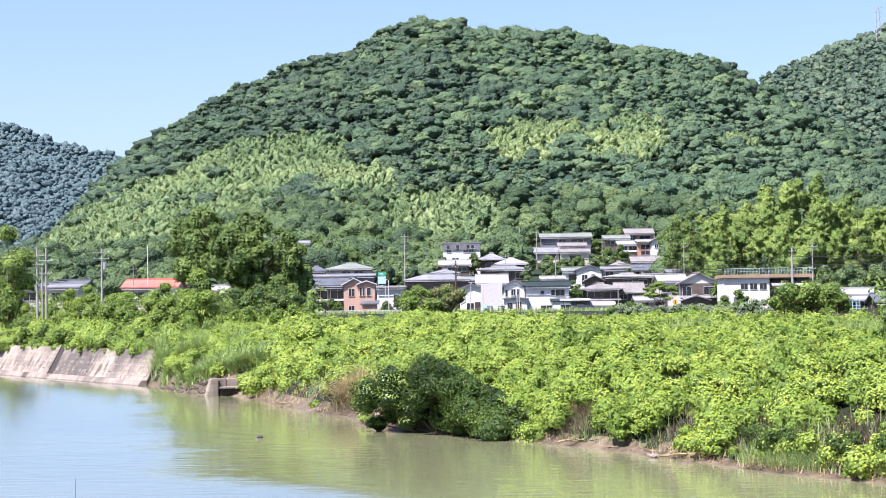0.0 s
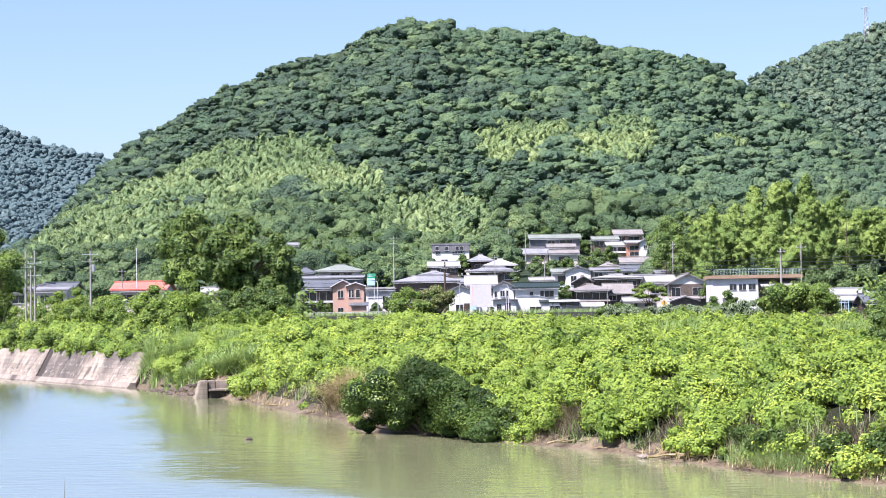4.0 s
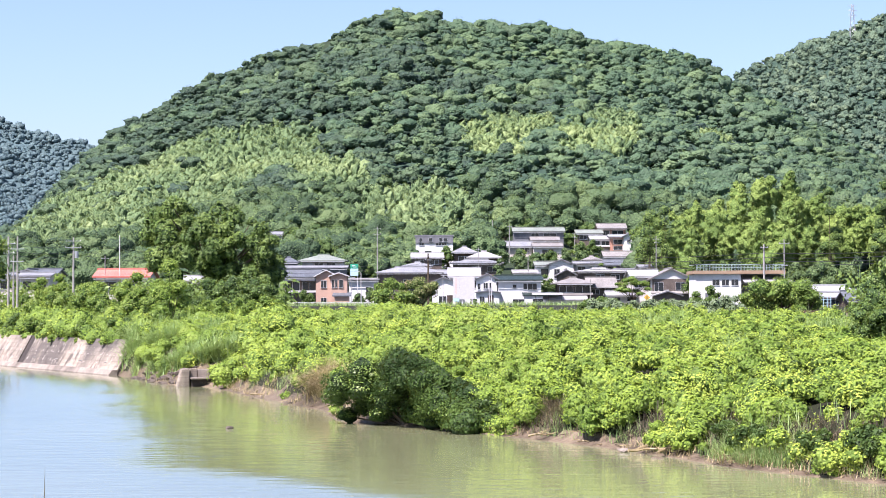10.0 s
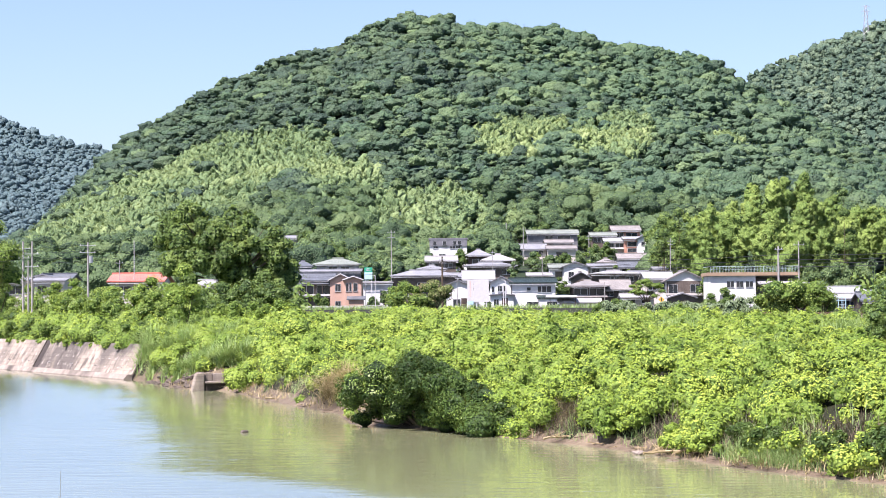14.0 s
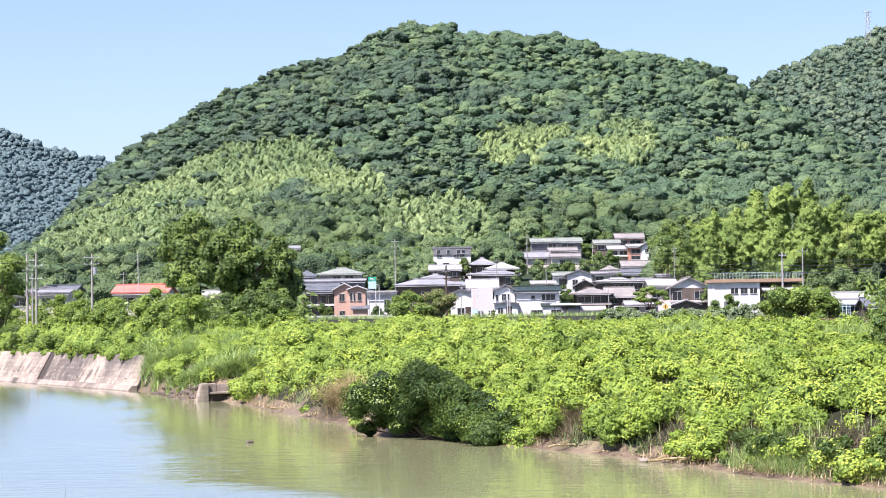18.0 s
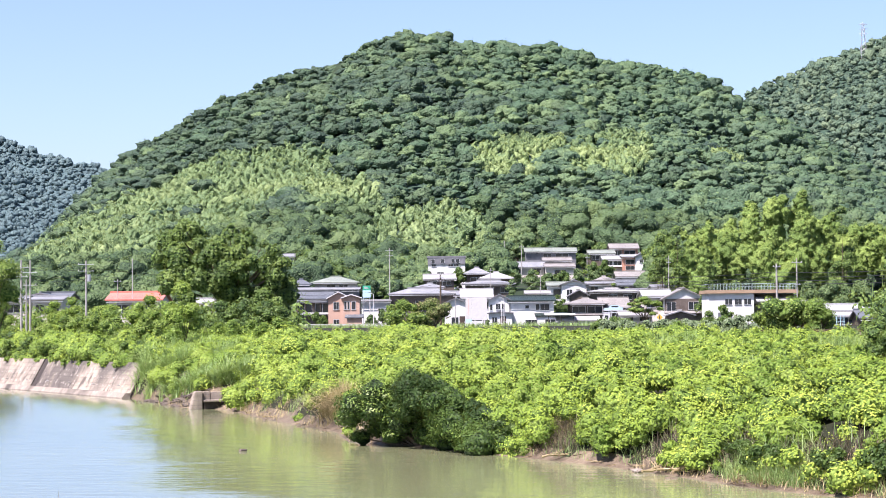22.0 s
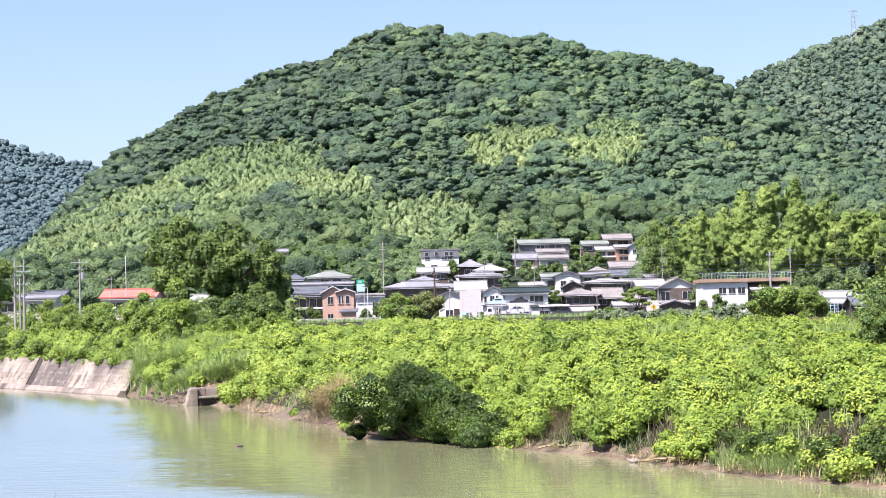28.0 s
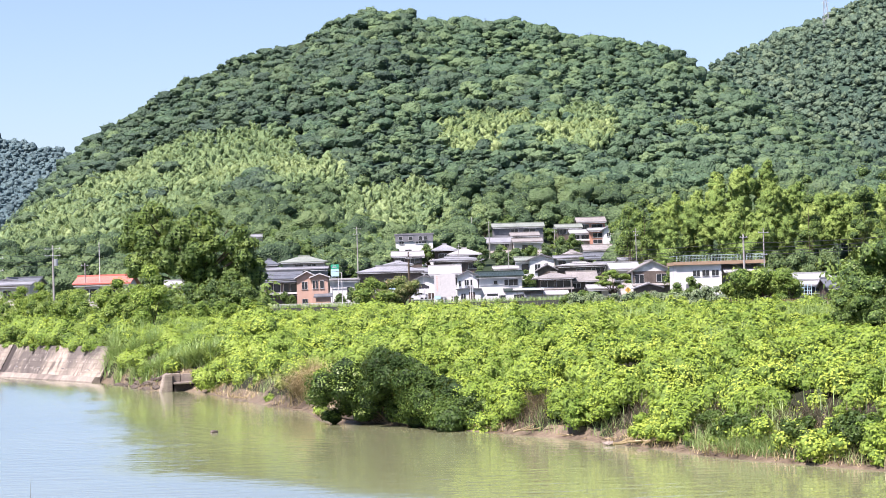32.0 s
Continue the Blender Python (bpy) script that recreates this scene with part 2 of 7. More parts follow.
    l.new(wide.outputs[0], b2.inputs["Height"])
    l.new(b1.outputs[0], b2.inputs["Normal"])
    l.new(b2.outputs[0], b.inputs["Normal"])
    # extra reflective coat added on the open river to brighten its sky reflection
    l.new(mr.outputs[0], b.inputs["Coat Weight"])
    b.inputs["Coat IOR"].default_value, b.inputs["Coat Roughness"].default_value = 2.4, 0.14
    l.new(b2.outputs[0], b.inputs["Coat Normal"])
    return m


M = {
    "forest": crown_mat("forest_crowns", (0.035, 0.073, 0.046), (0.058, 0.106, 0.056), (0.122, 0.182, 0.076), depth=0.5, grain=0.9, patch=(0.012, (0.088, 0.138, 0.074), 0.45), tone=0.75),
    # darker copy of the forest colours, put on the left flank as its shade
    "shaded_forest": crown_mat("shaded_forest_crowns", (0.029, 0.056, 0.041), (0.044, 0.079, 0.046), (0.078, 0.124, 0.057), depth=0.5, grain=0.9, tone=0.75),
    "shaded_forest_leaf": leafy("shaded_forest_leaves", (0.030, 0.063, 0.042), (0.054, 0.100, 0.053), (0.110, 0.166, 0.078), 0.13, 0.12, 0.6, sharp=0.10, gloss=0.2, single=0.24),
    "forest_leaf": leafy("forest_leaves", (0.041, 0.086, 0.052), (0.076, 0.138, 0.070), (0.172, 0.248, 0.108), 0.13, 0.15, 0.6, sharp=0.10, gloss=0.2, single=0.24),
    "near_forest": crown_mat("foot_forest_crowns", (0.026, 0.052, 0.026), (0.052, 0.094, 0.042), (0.122, 0.176, 0.068), cell=1.6, depth=0.45, fine=3.6, tone=0.75, grain=0.9),
    "near_forest_leaf": leafy("foot_forest_leaves", (0.036, 0.072, 0.032), (0.090, 0.150, 0.056), (0.190, 0.265, 0.095), 0.2, 0.18, 0.55, gloss=0.2, single=0.22),
    "foothill": crown_mat("foothill_crowns", (0.050, 0.094, 0.044), (0.096, 0.155, 0.062), (0.185, 0.240, 0.090), cell=1.5, depth=0.45, fine=3.8, tone=0.75),
    "foothill_leaf": leafy("foothill_leaves", (0.050, 0.095, 0.042), (0.115, 0.182, 0.072), (0.25, 0.33, 0.135), 0.2, 0.2, 0.55, gloss=0.2, single=0.3),
    # paler, bluer than the near hill's forest: a touch of haze in the colour
    "right": crown_mat("hazed_ridge_crowns", (0.048, 0.088, 0.066), (0.078, 0.126, 0.082), (0.128, 0.178, 0.104), cell=0.55, depth=1.1, fine=1.4, tone=0.75),
    "right_leaf": leafy("hazed_ridge_leaves", (0.050, 0.090, 0.068), (0.095, 0.145, 0.096), (0.17, 0.23, 0.142), 0.1, 0.15, 0.6, gloss=0.2, single=0.3),
    # haze is mixed into these base colours: bluer, paler, little contrast
    "far": crown_mat("hazed_far_crowns", (0.066, 0.109, 0.120), (0.076, 0.124, 0.134), (0.094, 0.145, 0.149), cell=0.4, depth=0.5, fine=0.8, tone=0.7),
    "far_leaf": leafy("hazed_far_leaves", (0.066, 0.109, 0.120), (0.080, 0.130, 0.140), (0.100, 0.152, 0.158), 0.06, 0.12, 0.6, gloss=0.15),
    "bamboo": crown_mat("bamboo_crowns", (0.076, 0.130, 0.058), (0.122, 0.188, 0.080), (0.205, 0.270, 0.112), cell=1.1, depth=0.32, fine=2.6, stretch=(1, 1, 0.6), tone=0.35, grain=0.6),
    "bamboo_leaf": leafy("bamboo_leaves", (0.082, 0.142, 0.062), (0.148, 0.222, 0.094), (0.265, 0.342, 0.150), 0.16, 0.2, 0.55, gloss=0.2, single=0.35),
    "sunny_bamboo": crown_mat("sunny_bamboo_crowns", (0.105, 0.168, 0.068), (0.168, 0.236, 0.092), (0.250, 0.312, 0.128), cell=1.1, depth=0.25, fine=2.6, stretch=(1, 1, 0.6), tone=0.45, grain=0.5),
    "sunny_bamboo_leaf": leafy("sunny_bamboo_leaves", (0.110, 0.176, 0.072), (0.198, 0.274, 0.106), (0.315, 0.390, 0.165), 0.16, 0.2, 0.55, gloss=0.2, single=0.35),
    "plume": leafy("bamboo_plume_leaves", (0.088, 0.150, 0.030), (0.205, 0.295, 0.066), (0.385, 0.465, 0.125), 0.25, 0.24, 0.5, gloss=0.2, single=0.3),
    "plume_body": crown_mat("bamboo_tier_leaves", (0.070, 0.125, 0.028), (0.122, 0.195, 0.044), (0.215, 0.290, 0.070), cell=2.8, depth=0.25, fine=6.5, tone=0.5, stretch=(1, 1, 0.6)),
    # dark green that puts the grove's inner shade into its core bodies
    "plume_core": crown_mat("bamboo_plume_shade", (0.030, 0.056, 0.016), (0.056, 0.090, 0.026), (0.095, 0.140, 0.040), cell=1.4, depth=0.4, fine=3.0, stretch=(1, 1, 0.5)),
    # darker than the leaves over it; shade between them is in this colour
    "vine_body": crown_mat("shade_toned_vines", (0.076, 0.130, 0.022), (0.132, 0.206, 0.034), (0.205, 0.278, 0.052), cell=5.5, depth=0.14, fine=9.0, tone=0.6, grain=0.6),
    "kudzu": leafy("kudzu_leaves", (0.092, 0.168, 0.028), (0.230, 0.328, 0.050), (0.415, 0.497, 0.094), 0.50, 0.28, 0.6,
                   patch=(0.13, (0.125, 0.220, 0.034), 0.36), gloss=0.10, single=0.20, sharp=0.12, detail=4),
    "shrub": leafy("shrub_leaves", (0.080, 0.145, 0.025), (0.180, 0.280, 0.048), (0.34, 0.44, 0.100), 0.6, 0.3, 0.5, gloss=0.3),
    "dark_tree": leafy("broadleaf_leaves", (0.036, 0.074, 0.020), (0.108, 0.180, 0.042), (0.240, 0.330, 0.084), 0.4, 0.25, 0.5, gloss=0.3),
    "garden": leafy("garden_leaves", (0.050, 0.090, 0.040), (0.115, 0.180, 0.070), (0.235, 0.31, 0.130), 0.5, 0.22, 0.55, gloss=0.2, single=0.25),
    "shoots": leafy("reddish_shoot_leaves", (0.060, 0.105, 0.026), (0.150, 0.200, 0.060), (0.46, 0.36, 0.24), 0.5, 0.25, 0.5, gloss=0.2, single=0.5),
    # shade inside the crowns is in these _body colours, darker than their leaves
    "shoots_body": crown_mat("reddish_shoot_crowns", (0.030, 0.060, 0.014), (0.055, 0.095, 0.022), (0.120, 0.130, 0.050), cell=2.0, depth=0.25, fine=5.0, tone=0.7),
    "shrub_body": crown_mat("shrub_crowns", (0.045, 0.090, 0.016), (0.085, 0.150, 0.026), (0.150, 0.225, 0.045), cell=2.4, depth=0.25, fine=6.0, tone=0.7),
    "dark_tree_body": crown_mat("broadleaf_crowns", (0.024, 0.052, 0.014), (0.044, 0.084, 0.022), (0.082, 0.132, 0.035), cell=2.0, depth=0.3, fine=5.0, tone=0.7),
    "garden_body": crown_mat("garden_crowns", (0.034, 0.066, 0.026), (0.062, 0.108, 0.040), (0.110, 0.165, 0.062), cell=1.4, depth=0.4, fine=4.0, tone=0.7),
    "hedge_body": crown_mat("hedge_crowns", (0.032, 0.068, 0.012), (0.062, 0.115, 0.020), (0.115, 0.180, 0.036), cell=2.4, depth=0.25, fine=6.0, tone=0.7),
    "dark_bush": leafy("waterside_bush_leaves", (0.012, 0.026, 0.008), (0.030, 0.062, 0.015), (0.105, 0.172, 0.038), 0.45, 0.15, 0.55, gloss=0.12),
    "dark_shrub": leafy("dark_shrub_leaves", (0.020, 0.042, 0.012), (0.055, 0.102, 0.024), (0.140, 0.215, 0.052), 0.9, 0.18, 0.5, gloss=0.25),
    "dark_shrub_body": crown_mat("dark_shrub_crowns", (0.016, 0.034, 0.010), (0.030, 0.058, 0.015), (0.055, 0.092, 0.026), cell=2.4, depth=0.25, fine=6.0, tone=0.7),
    "hedge": leafy("hedge_leaves", (0.060, 0.112, 0.020), (0.140, 0.225, 0.038), (0.30, 0.40, 0.085), 0.8, 0.25, 0.45, gloss=0.4),
    "pale_shrub": leafy("pale_shrub_leaves", (0.11, 0.17, 0.085), (0.20, 0.275, 0.15), (0.36, 0.43, 0.28), 0.6, 0.25),
    "reed": leafy("reed_blades", (0.105, 0.185, 0.060), (0.215, 0.330, 0.115), (0.40, 0.51, 0.21), 0.7, 0.3),
    "dry": leafy("dry_grass", (0.20, 0.15, 0.08), (0.34, 0.27, 0.15), (0.50, 0.42, 0.25), 0.8, 0.2),
    "dead": leafy("dead_stem_bark", (0.040, 0.030, 0.020), (0.085, 0.064, 0.045), (0.19, 0.15, 0.105), 0.8, 0.1),
    # filling under the hill crowns: the shade of their gaps is in this colour
    "canopy": rough_mat("gap_shade_sheet", (0.026, 0.052, 0.038), (0.042, 0.076, 0.050), 0.35, 0.9),
    # near-black green, the painted shade of crowns without a _body colour
    "inner": rough_mat("crown_gap_shade", (0.014, 0.026, 0.014), (0.026, 0.044, 0.022), 0.5),
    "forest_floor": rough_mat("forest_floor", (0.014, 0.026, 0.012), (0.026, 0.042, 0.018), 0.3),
    "bark": rough_mat("bark", (0.06, 0.045, 0.03), (0.14, 0.11, 0.08), 2.0),
    # kept near black so that gaps under the vines look shaded
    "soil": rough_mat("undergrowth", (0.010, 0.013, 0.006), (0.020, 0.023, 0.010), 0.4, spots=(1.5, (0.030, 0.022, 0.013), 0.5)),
    "mud": rough_mat("river_mud", (0.082, 0.062, 0.044), (0.195, 0.155, 0.108), 0.8, 0.6, 1.0, fine=5.0, depth=0.12, spots=(1.1, (0.045, 0.035, 0.025), 0.85)),
    "concrete": rough_mat("weathered_concrete", (0.20, 0.172, 0.145), (0.31, 0.268, 0.228), 0.35, spots=(0.30, (0.060, 0.052, 0.046), 0.9, (1.0, 1.0, 0.25))),
    "revetment": rough_mat("board_marked_concrete", (0.125, 0.103, 0.088), (0.255, 0.218, 0.19), 0.5, stretch=(0.5, 0.5, 4.5), spots=(0.35, (0.040, 0.034, 0.031), 0.95)),
    "poured": poured_concrete(),
    "dark_concrete": rough_mat("darkened_concrete", (0.030, 0.026, 0.024), (0.062, 0.052, 0.047), 0.9, stretch=(1.5, 1.5, 0.5)),
    "rock": rough_mat("stone", (0.06, 0.05, 0.042), (0.15, 0.125, 0.105), 1.8),
    "water": river_water(),
    "pole": rough_mat("pole_concrete", (0.24, 0.235, 0.225), (0.34, 0.33, 0.315), 1.0, grain=0.25),
    "steel": plain("galvanised_steel", (0.42, 0.44, 0.46), 0.45, 0.6),
    "rust": rough_mat("rusty_rail", (0.06, 0.035, 0.026), (0.10, 0.06, 0.045), 3.0, 0.7),
    "ballast": rough_mat("track_ballast", (0.15, 0.115, 0.09), (0.27, 0.215, 0.175), 4.0, 0.9, 0.8),
    "asphalt": rough_mat("asphalt", (0.045, 0.045, 0.047), (0.07, 0.07, 0.07), 1.2),
    "wire": plain("black_cable", (0.02, 0.02, 0.022), 0.6),
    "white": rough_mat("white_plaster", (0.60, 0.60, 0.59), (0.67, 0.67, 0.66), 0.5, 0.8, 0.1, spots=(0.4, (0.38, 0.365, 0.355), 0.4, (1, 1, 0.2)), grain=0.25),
    "cream": rough_mat("cream_plaster", (0.48, 0.445, 0.41), (0.58, 0.54, 0.50), 0.5, 0.8, 0.1, grain=0.25),
    "pink": rough_mat("salmon_siding", (0.40, 0.265, 0.205), (0.46, 0.320, 0.255), 0.6, 0.75, 0.15, grain=0.25),
    "brown": rough_mat("brown_boards", (0.095, 0.078, 0.068), (0.155, 0.128, 0.110), 0.8, 0.75, 0.2),
    "tan": rough_mat("tan_fascia", (0.26, 0.185, 0.125), (0.36, 0.265, 0.18), 0.8, 0.75, 0.2, grain=0.3),
    "orange": rough_mat("orange_brown_siding", (0.40, 0.20, 0.14), (0.48, 0.26, 0.19), 0.7, 0.75, 0.15, grain=0.25),
    "darkwood": rough_mat("dark_timber", (0.055, 0.042, 0.035), (0.10, 0.075, 0.06), 0.8, 0.7, 0.2),
    "slate": rough_mat("grey_siding", (0.12, 0.125, 0.14), (0.19, 0.195, 0.21), 0.8, 0.7, 0.2, grain=0.25),
    "tile_grey": tiles("grey_roof_tiles", (0.165, 0.172, 0.185), (0.255, 0.264, 0.280)),
    "tile_dark": tiles("dark_roof_tiles", (0.072, 0.082, 0.095), (0.125, 0.138, 0.155)),
    "tile_pale": tiles("pale_roof_tiles", (0.25, 0.25, 0.252), (0.36, 0.36, 0.36)),
    "tile_brown": tiles("weathered_brown_tiles", (0.165, 0.156, 0.148), (0.255, 0.242, 0.228)),
    "tile_moss": tiles("mossy_roof_tiles", (0.150, 0.172, 0.150), (0.235, 0.262, 0.225)),
    "tile_white": tiles("bleached_sheet_roof", (0.26, 0.268, 0.27), (0.35, 0.36, 0.36)),
    "tile_green": tiles("green_roof_tiles", (0.013, 0.024, 0.021), (0.023, 0.039, 0.034)),
    "tile_red": tiles("faded_red_roof", (0.43, 0.125, 0.095), (0.54, 0.19, 0.145)),
    "glass": plain("dark_window_glass", (0.03, 0.035, 0.04), 0.08),
    "alu": plain("window_aluminium", (0.55, 0.56, 0.57), 0.4, 0.4),
    "trim": plain("white_trim", (0.53, 0.525, 0.52), 0.5),
    "sign_green": plain("green_sign_paint", (0.02, 0.33, 0.20), 0.4),
    "sign_blue": plain("pale_blue_paint", (0.42, 0.62, 0.72), 0.4),
    "yellow": plain("yellow_paint", (0.62, 0.38, 0.05), 0.4),
    "salmon": plain("salmon_print", (0.80, 0.42, 0.36), 0.5),
    "teal": plain("teal_rail_paint", (0.36, 0.47, 0.45), 0.5),
    "car_white": plain("white_car_paint", (0.60, 0.60, 0.62), 0.25),
    "car_dark": plain("dark_car_paint", (0.04, 0.04, 0.05), 0.2),
    "car_blue": plain("silver_blue_car_paint", (0.40, 0.55, 0.66), 0.25),
    "rubber": plain("tyre_rubber", (0.02, 0.02, 0.02), 0.8),
}

# ---- land ----
rng = np.random.default_rng(7)
# the far waterline of the river, from the bend on the near right to far upstream, in plan
SHORE = np.array([(60, -60), (44, 5), (24, 38), (12.73, 53), (10.34, 57), (9.01, 59.3), (7.72, 63),
                  (6.23, 67), (4.48, 70.5), (1.69, 75.5), (-2.02, 81.5), (-4.60, 85),
                  (-5.59, 93), (-10.62, 108), (-13.92, 120), (-17.81, 125), (-22.30, 138),
                  (-30.81, 153), (-38.77, 168), (-70, 225), (-150, 330), (-330, 480)])
# the skyline of the near hill: bearing and slope of the sight line
RIDGE = np.array([(-0.3191, 0.0191), (-0.2485, 0.0238), (-0.2308, 0.0309), (-0.2161, 0.0409), (-0.2014, 0.0545), (-0.1925, 0.0622), (-0.1808, 0.0746),
                  (-0.1660, 0.0861), (-0.1425, 0.1015), (-0.1219, 0.1155), (-0.0983, 0.1261), (-0.0836, 0.1306), (-0.0601, 0.1350),
                  (-0.0483, 0.1433), (-0.0365, 0.1487), (-0.0247, 0.1517), (-0.0041, 0.1493), (0.0047, 0.1457), (0.0283, 0.1457),
                  (0.0489, 0.1448), (0.0665, 0.1422), (0.0783, 0.1371), (0.0960, 0.1341), (0.1166, 0.1321), (0.1313, 0.1300),
                  (0.1401, 0.1246), (0.1548, 0.1158), (0.1755, 0.1054), (0.1961, 0.0935), (0.2167, 0.0811), (0.2402, 0.0708),
                  (0.2991, 0.0457), (0.4168, 0.0250)])
RIGHT_HILL = np.array([(0.1077, 0.0900), (0.1548, 0.1166), (0.1666, 0.1238), (0.1872, 0.1309), (0.2108, 0.1398),
                       (0.2255, 0.1469), (0.2461, 0.1552), (0.2991, 0.1582), (0.4463, 0.1048)])
LEFT_HILL = np.array([(-0.4369, 0.0663), (-0.2897, 0.1078), (-0.2308, 0.0977), (-0.2190, 0.0918), (-0.2014, 0.0867), (-0.1837, 0.0838),
                      (-0.1631, 0.0752), (-0.1072, 0.0398)])
RIDGE_AT, RIGHT_AT, LEFT_AT, FOOT = 960.0, 1600.0, 2100.0, 585.0


def smooth(t):
    t = np.clip(t, 0, 1)
    return t * t * (3 - 2 * t)


def chance(a, b, seed):
    """A fixed random number from -1 to 1 for each lattice point."""
    v = (a * 374761393 + b * 668265263 + seed * 974634727) & 0x7FFFFFFF
    v = ((v ^ (v >> 13)) * 1274126177) & 0x7FFFFFFF
    return ((v ^ (v >> 16)) & 0xFFFF) / 32767.5 - 1


def vnoise(x, y, seed=0):
    """Smooth noise from -1 to 1 on a unit lattice."""
    xi, yi = np.floor(x).astype(np.int64), np.floor(y).astype(np.int64)
    fx, fy = x - xi, y - yi
    fx, fy = fx * fx * (3 - 2 * fx), fy * fy * (3 - 2 * fy)

    def h(a, b):
        return chance(a, b, seed)
    return (h(xi, yi) * (1 - fx) + h(xi + 1, yi) * fx) * (1 - fy) + (h(xi, yi + 1) * (1 - fx) + h(xi + 1, yi + 1) * fx) * fy


def inland(x, y):
    """Distance from the far waterline: positive on land beyond it, negative over the river."""
    best, sign = np.full(x.shape, 1e9), np.ones(x.shape)
    for (x0, y0), (x1, y1) in zip(SHORE[:-1], SHORE[1:]):
        dx, dy = x1 - x0, y1 - y0
        t = np.clip(((x - x0) * dx + (y - y0) * dy) / (dx * dx + dy * dy), 0, 1)
        ex, ey = x - x0 - t * dx, y - y0 - t * dy
        d = np.hypot(ex, ey)
        near = d < best
        best = np.where(near, d, best)
        sign = np.where(near, np.where(dx * ey - dy * ex < 0, 1.0, -1.0), sign)
    return best * sign


WALL_FROM = 137.0     # the concrete revetment starts here and runs upstream


def ground(x, y):
    x, y = np.asarray(x, float), np.asarray(y, float)
    s = inland(x, y)
    # bank: mud shelf, steep lip, long grassy slope up to the railway
    grassy = np.interp(s, [-6, -1, 0, 0.5, 1.5, 4.5, 8, 18, 27, 40], [-1.5, -0.35, -0.02, 0.13, 1.1, 1.95, 2.55, 3.40, 3.75, 4.1])
    walled = np.interp(s, [-6, -1, 0, 0.35, 1.75, 8, 18, 27, 40], [-1.5, -0.8, -0.6, -0.5, 2.0, 2.75, 3.4, 3.9, 4.1])
    k = smooth((y - WALL_FROM + 7) / 6)
    z = grassy * (1 - k) + walled * k + 0.12 * smooth((y - 95) / 25) * smooth((s - 8) / 12) * (1 - smooth((s - 27) / 6))
    plainz = 4.1 + 1.1 * smooth((y - 130) / 290)
    z = np.where(s > 27, np.maximum(z, plainz * smooth((s - 27) / 13) + z * (1 - smooth((s - 27) / 13))), z)
    # near bank under the camera
    z = np.where(y < 30, np.maximum(z, np.interp(y - 0.25 * x, [-300, 2, 9, 14, 30], [3.4, 3.4, 3.1, 1.0, -1.5])), z)
    # village slope, near hill and the two hills behind, by the slope of the sight line
    far = y > 400
    yy = np.where(far, y, 400.0)
    u = x / yy
    top = np.maximum(np.interp(u, RIDGE[:, 0], RIDGE[:, 1]) - 0.0018 + np.interp(u, [-0.23, -0.20, -0.1675, -0.156, -0.14, -0.119, -0.06, -0.02, 0.01], [0.0, 0.003, 0.0048, 0.004, 0.0024, 0.002, 0.0016, 0.0014, 0.0]), 0.03)
    e1 = np.clip((yy - 436) / (FOOT - 436), 0, 1) * np.minimum(0.036, top * 0.8)
    t = np.clip((yy - FOOT) / (RIDGE_AT - FOOT), 0, 1)
    rough = 0.05 * vnoise(x / 120, y / 150, 3) + 0.045 * vnoise(x / 38, y / 90, 4) + 0.012 * vnoise(x / 16, y / 30, 6)
    g = np.clip(t ** 0.85 + rough * np.sin(np.pi * t) * 1.6, 0, 1)
    e = e1 + (top - e1) * g
    back = np.clip((yy - RIDGE_AT) / 500, 0, 1)
    near_hill = 5 + (e * (1 - back * 0.9)) * yy
    near_hill = np.where(yy > RIDGE_AT, 5 + top * RIDGE_AT * (1 - smooth(back)) , near_hill)
    r = np.interp(u, RIGHT_HILL[:, 0], RIGHT_HILL[:, 1], left=0.0, right=0.02)
    rt = np.clip((yy - 1050) / (RIGHT_AT - 1050), 0, 1)
    right = 5 + r * RIGHT_AT * (rt + 0.04 * vnoise(x / 160, y / 160, 8) * np.sin(np.pi * rt)) * (1 - smooth((yy - RIGHT_AT) / 700))
    lft = np.interp(u, LEFT_HILL[:, 0], LEFT_HILL[:, 1], left=0.01, right=0.0)
    lt = np.clip((yy - 1500) / (LEFT_AT - 1500), 0, 1)
    left = 5 + lft * LEFT_AT * (lt + 0.04 * vnoise(x / 200, y / 200, 9) * np.sin(np.pi * lt)) * (1 - smooth((yy - LEFT_AT) / 700))
    return np.where(far, np.maximum(np.maximum(near_hill, right), np.maximum(left, z)), z)


def gz(x, y):
    return float(ground(np.array([x]), np.array([y]))[0])


def link_mesh(name, verts, faces_quads, mat):
    """A mesh object from arrays: vertices (n, 3) and quads (m, 4)."""
    me = bpy.data.meshes.new(name)
    n, m = len(verts), len(faces_quads)
    me.vertices.add(n)
    me.vertices.foreach_set("co", np.ascontiguousarray(verts, dtype=np.float32).ravel())
    me.loops.add(m * 4)
    me.loops.foreach_set("vertex_index", np.ascontiguousarray(faces_quads, dtype=np.int32).ravel())
    me.polygons.add(m)
    me.polygons.foreach_set("loop_start", np.arange(0, m * 4, 4, dtype=np.int32))
    me.update(calc_edges=True)
    me.validate()
    for k in mat if isinstance(mat, (list, tuple)) else [mat]:
        me.materials.append(k)
    return new(name, me)


def lattice(xs, ys):
    nx, ny = len(xs), len(ys)
    i = np.arange(nx - 1)[None, :] + nx * np.arange(ny - 1)[:, None]
    return np.stack([i, i + 1, i + nx + 1, i + nx], -1).reshape(-1, 4)


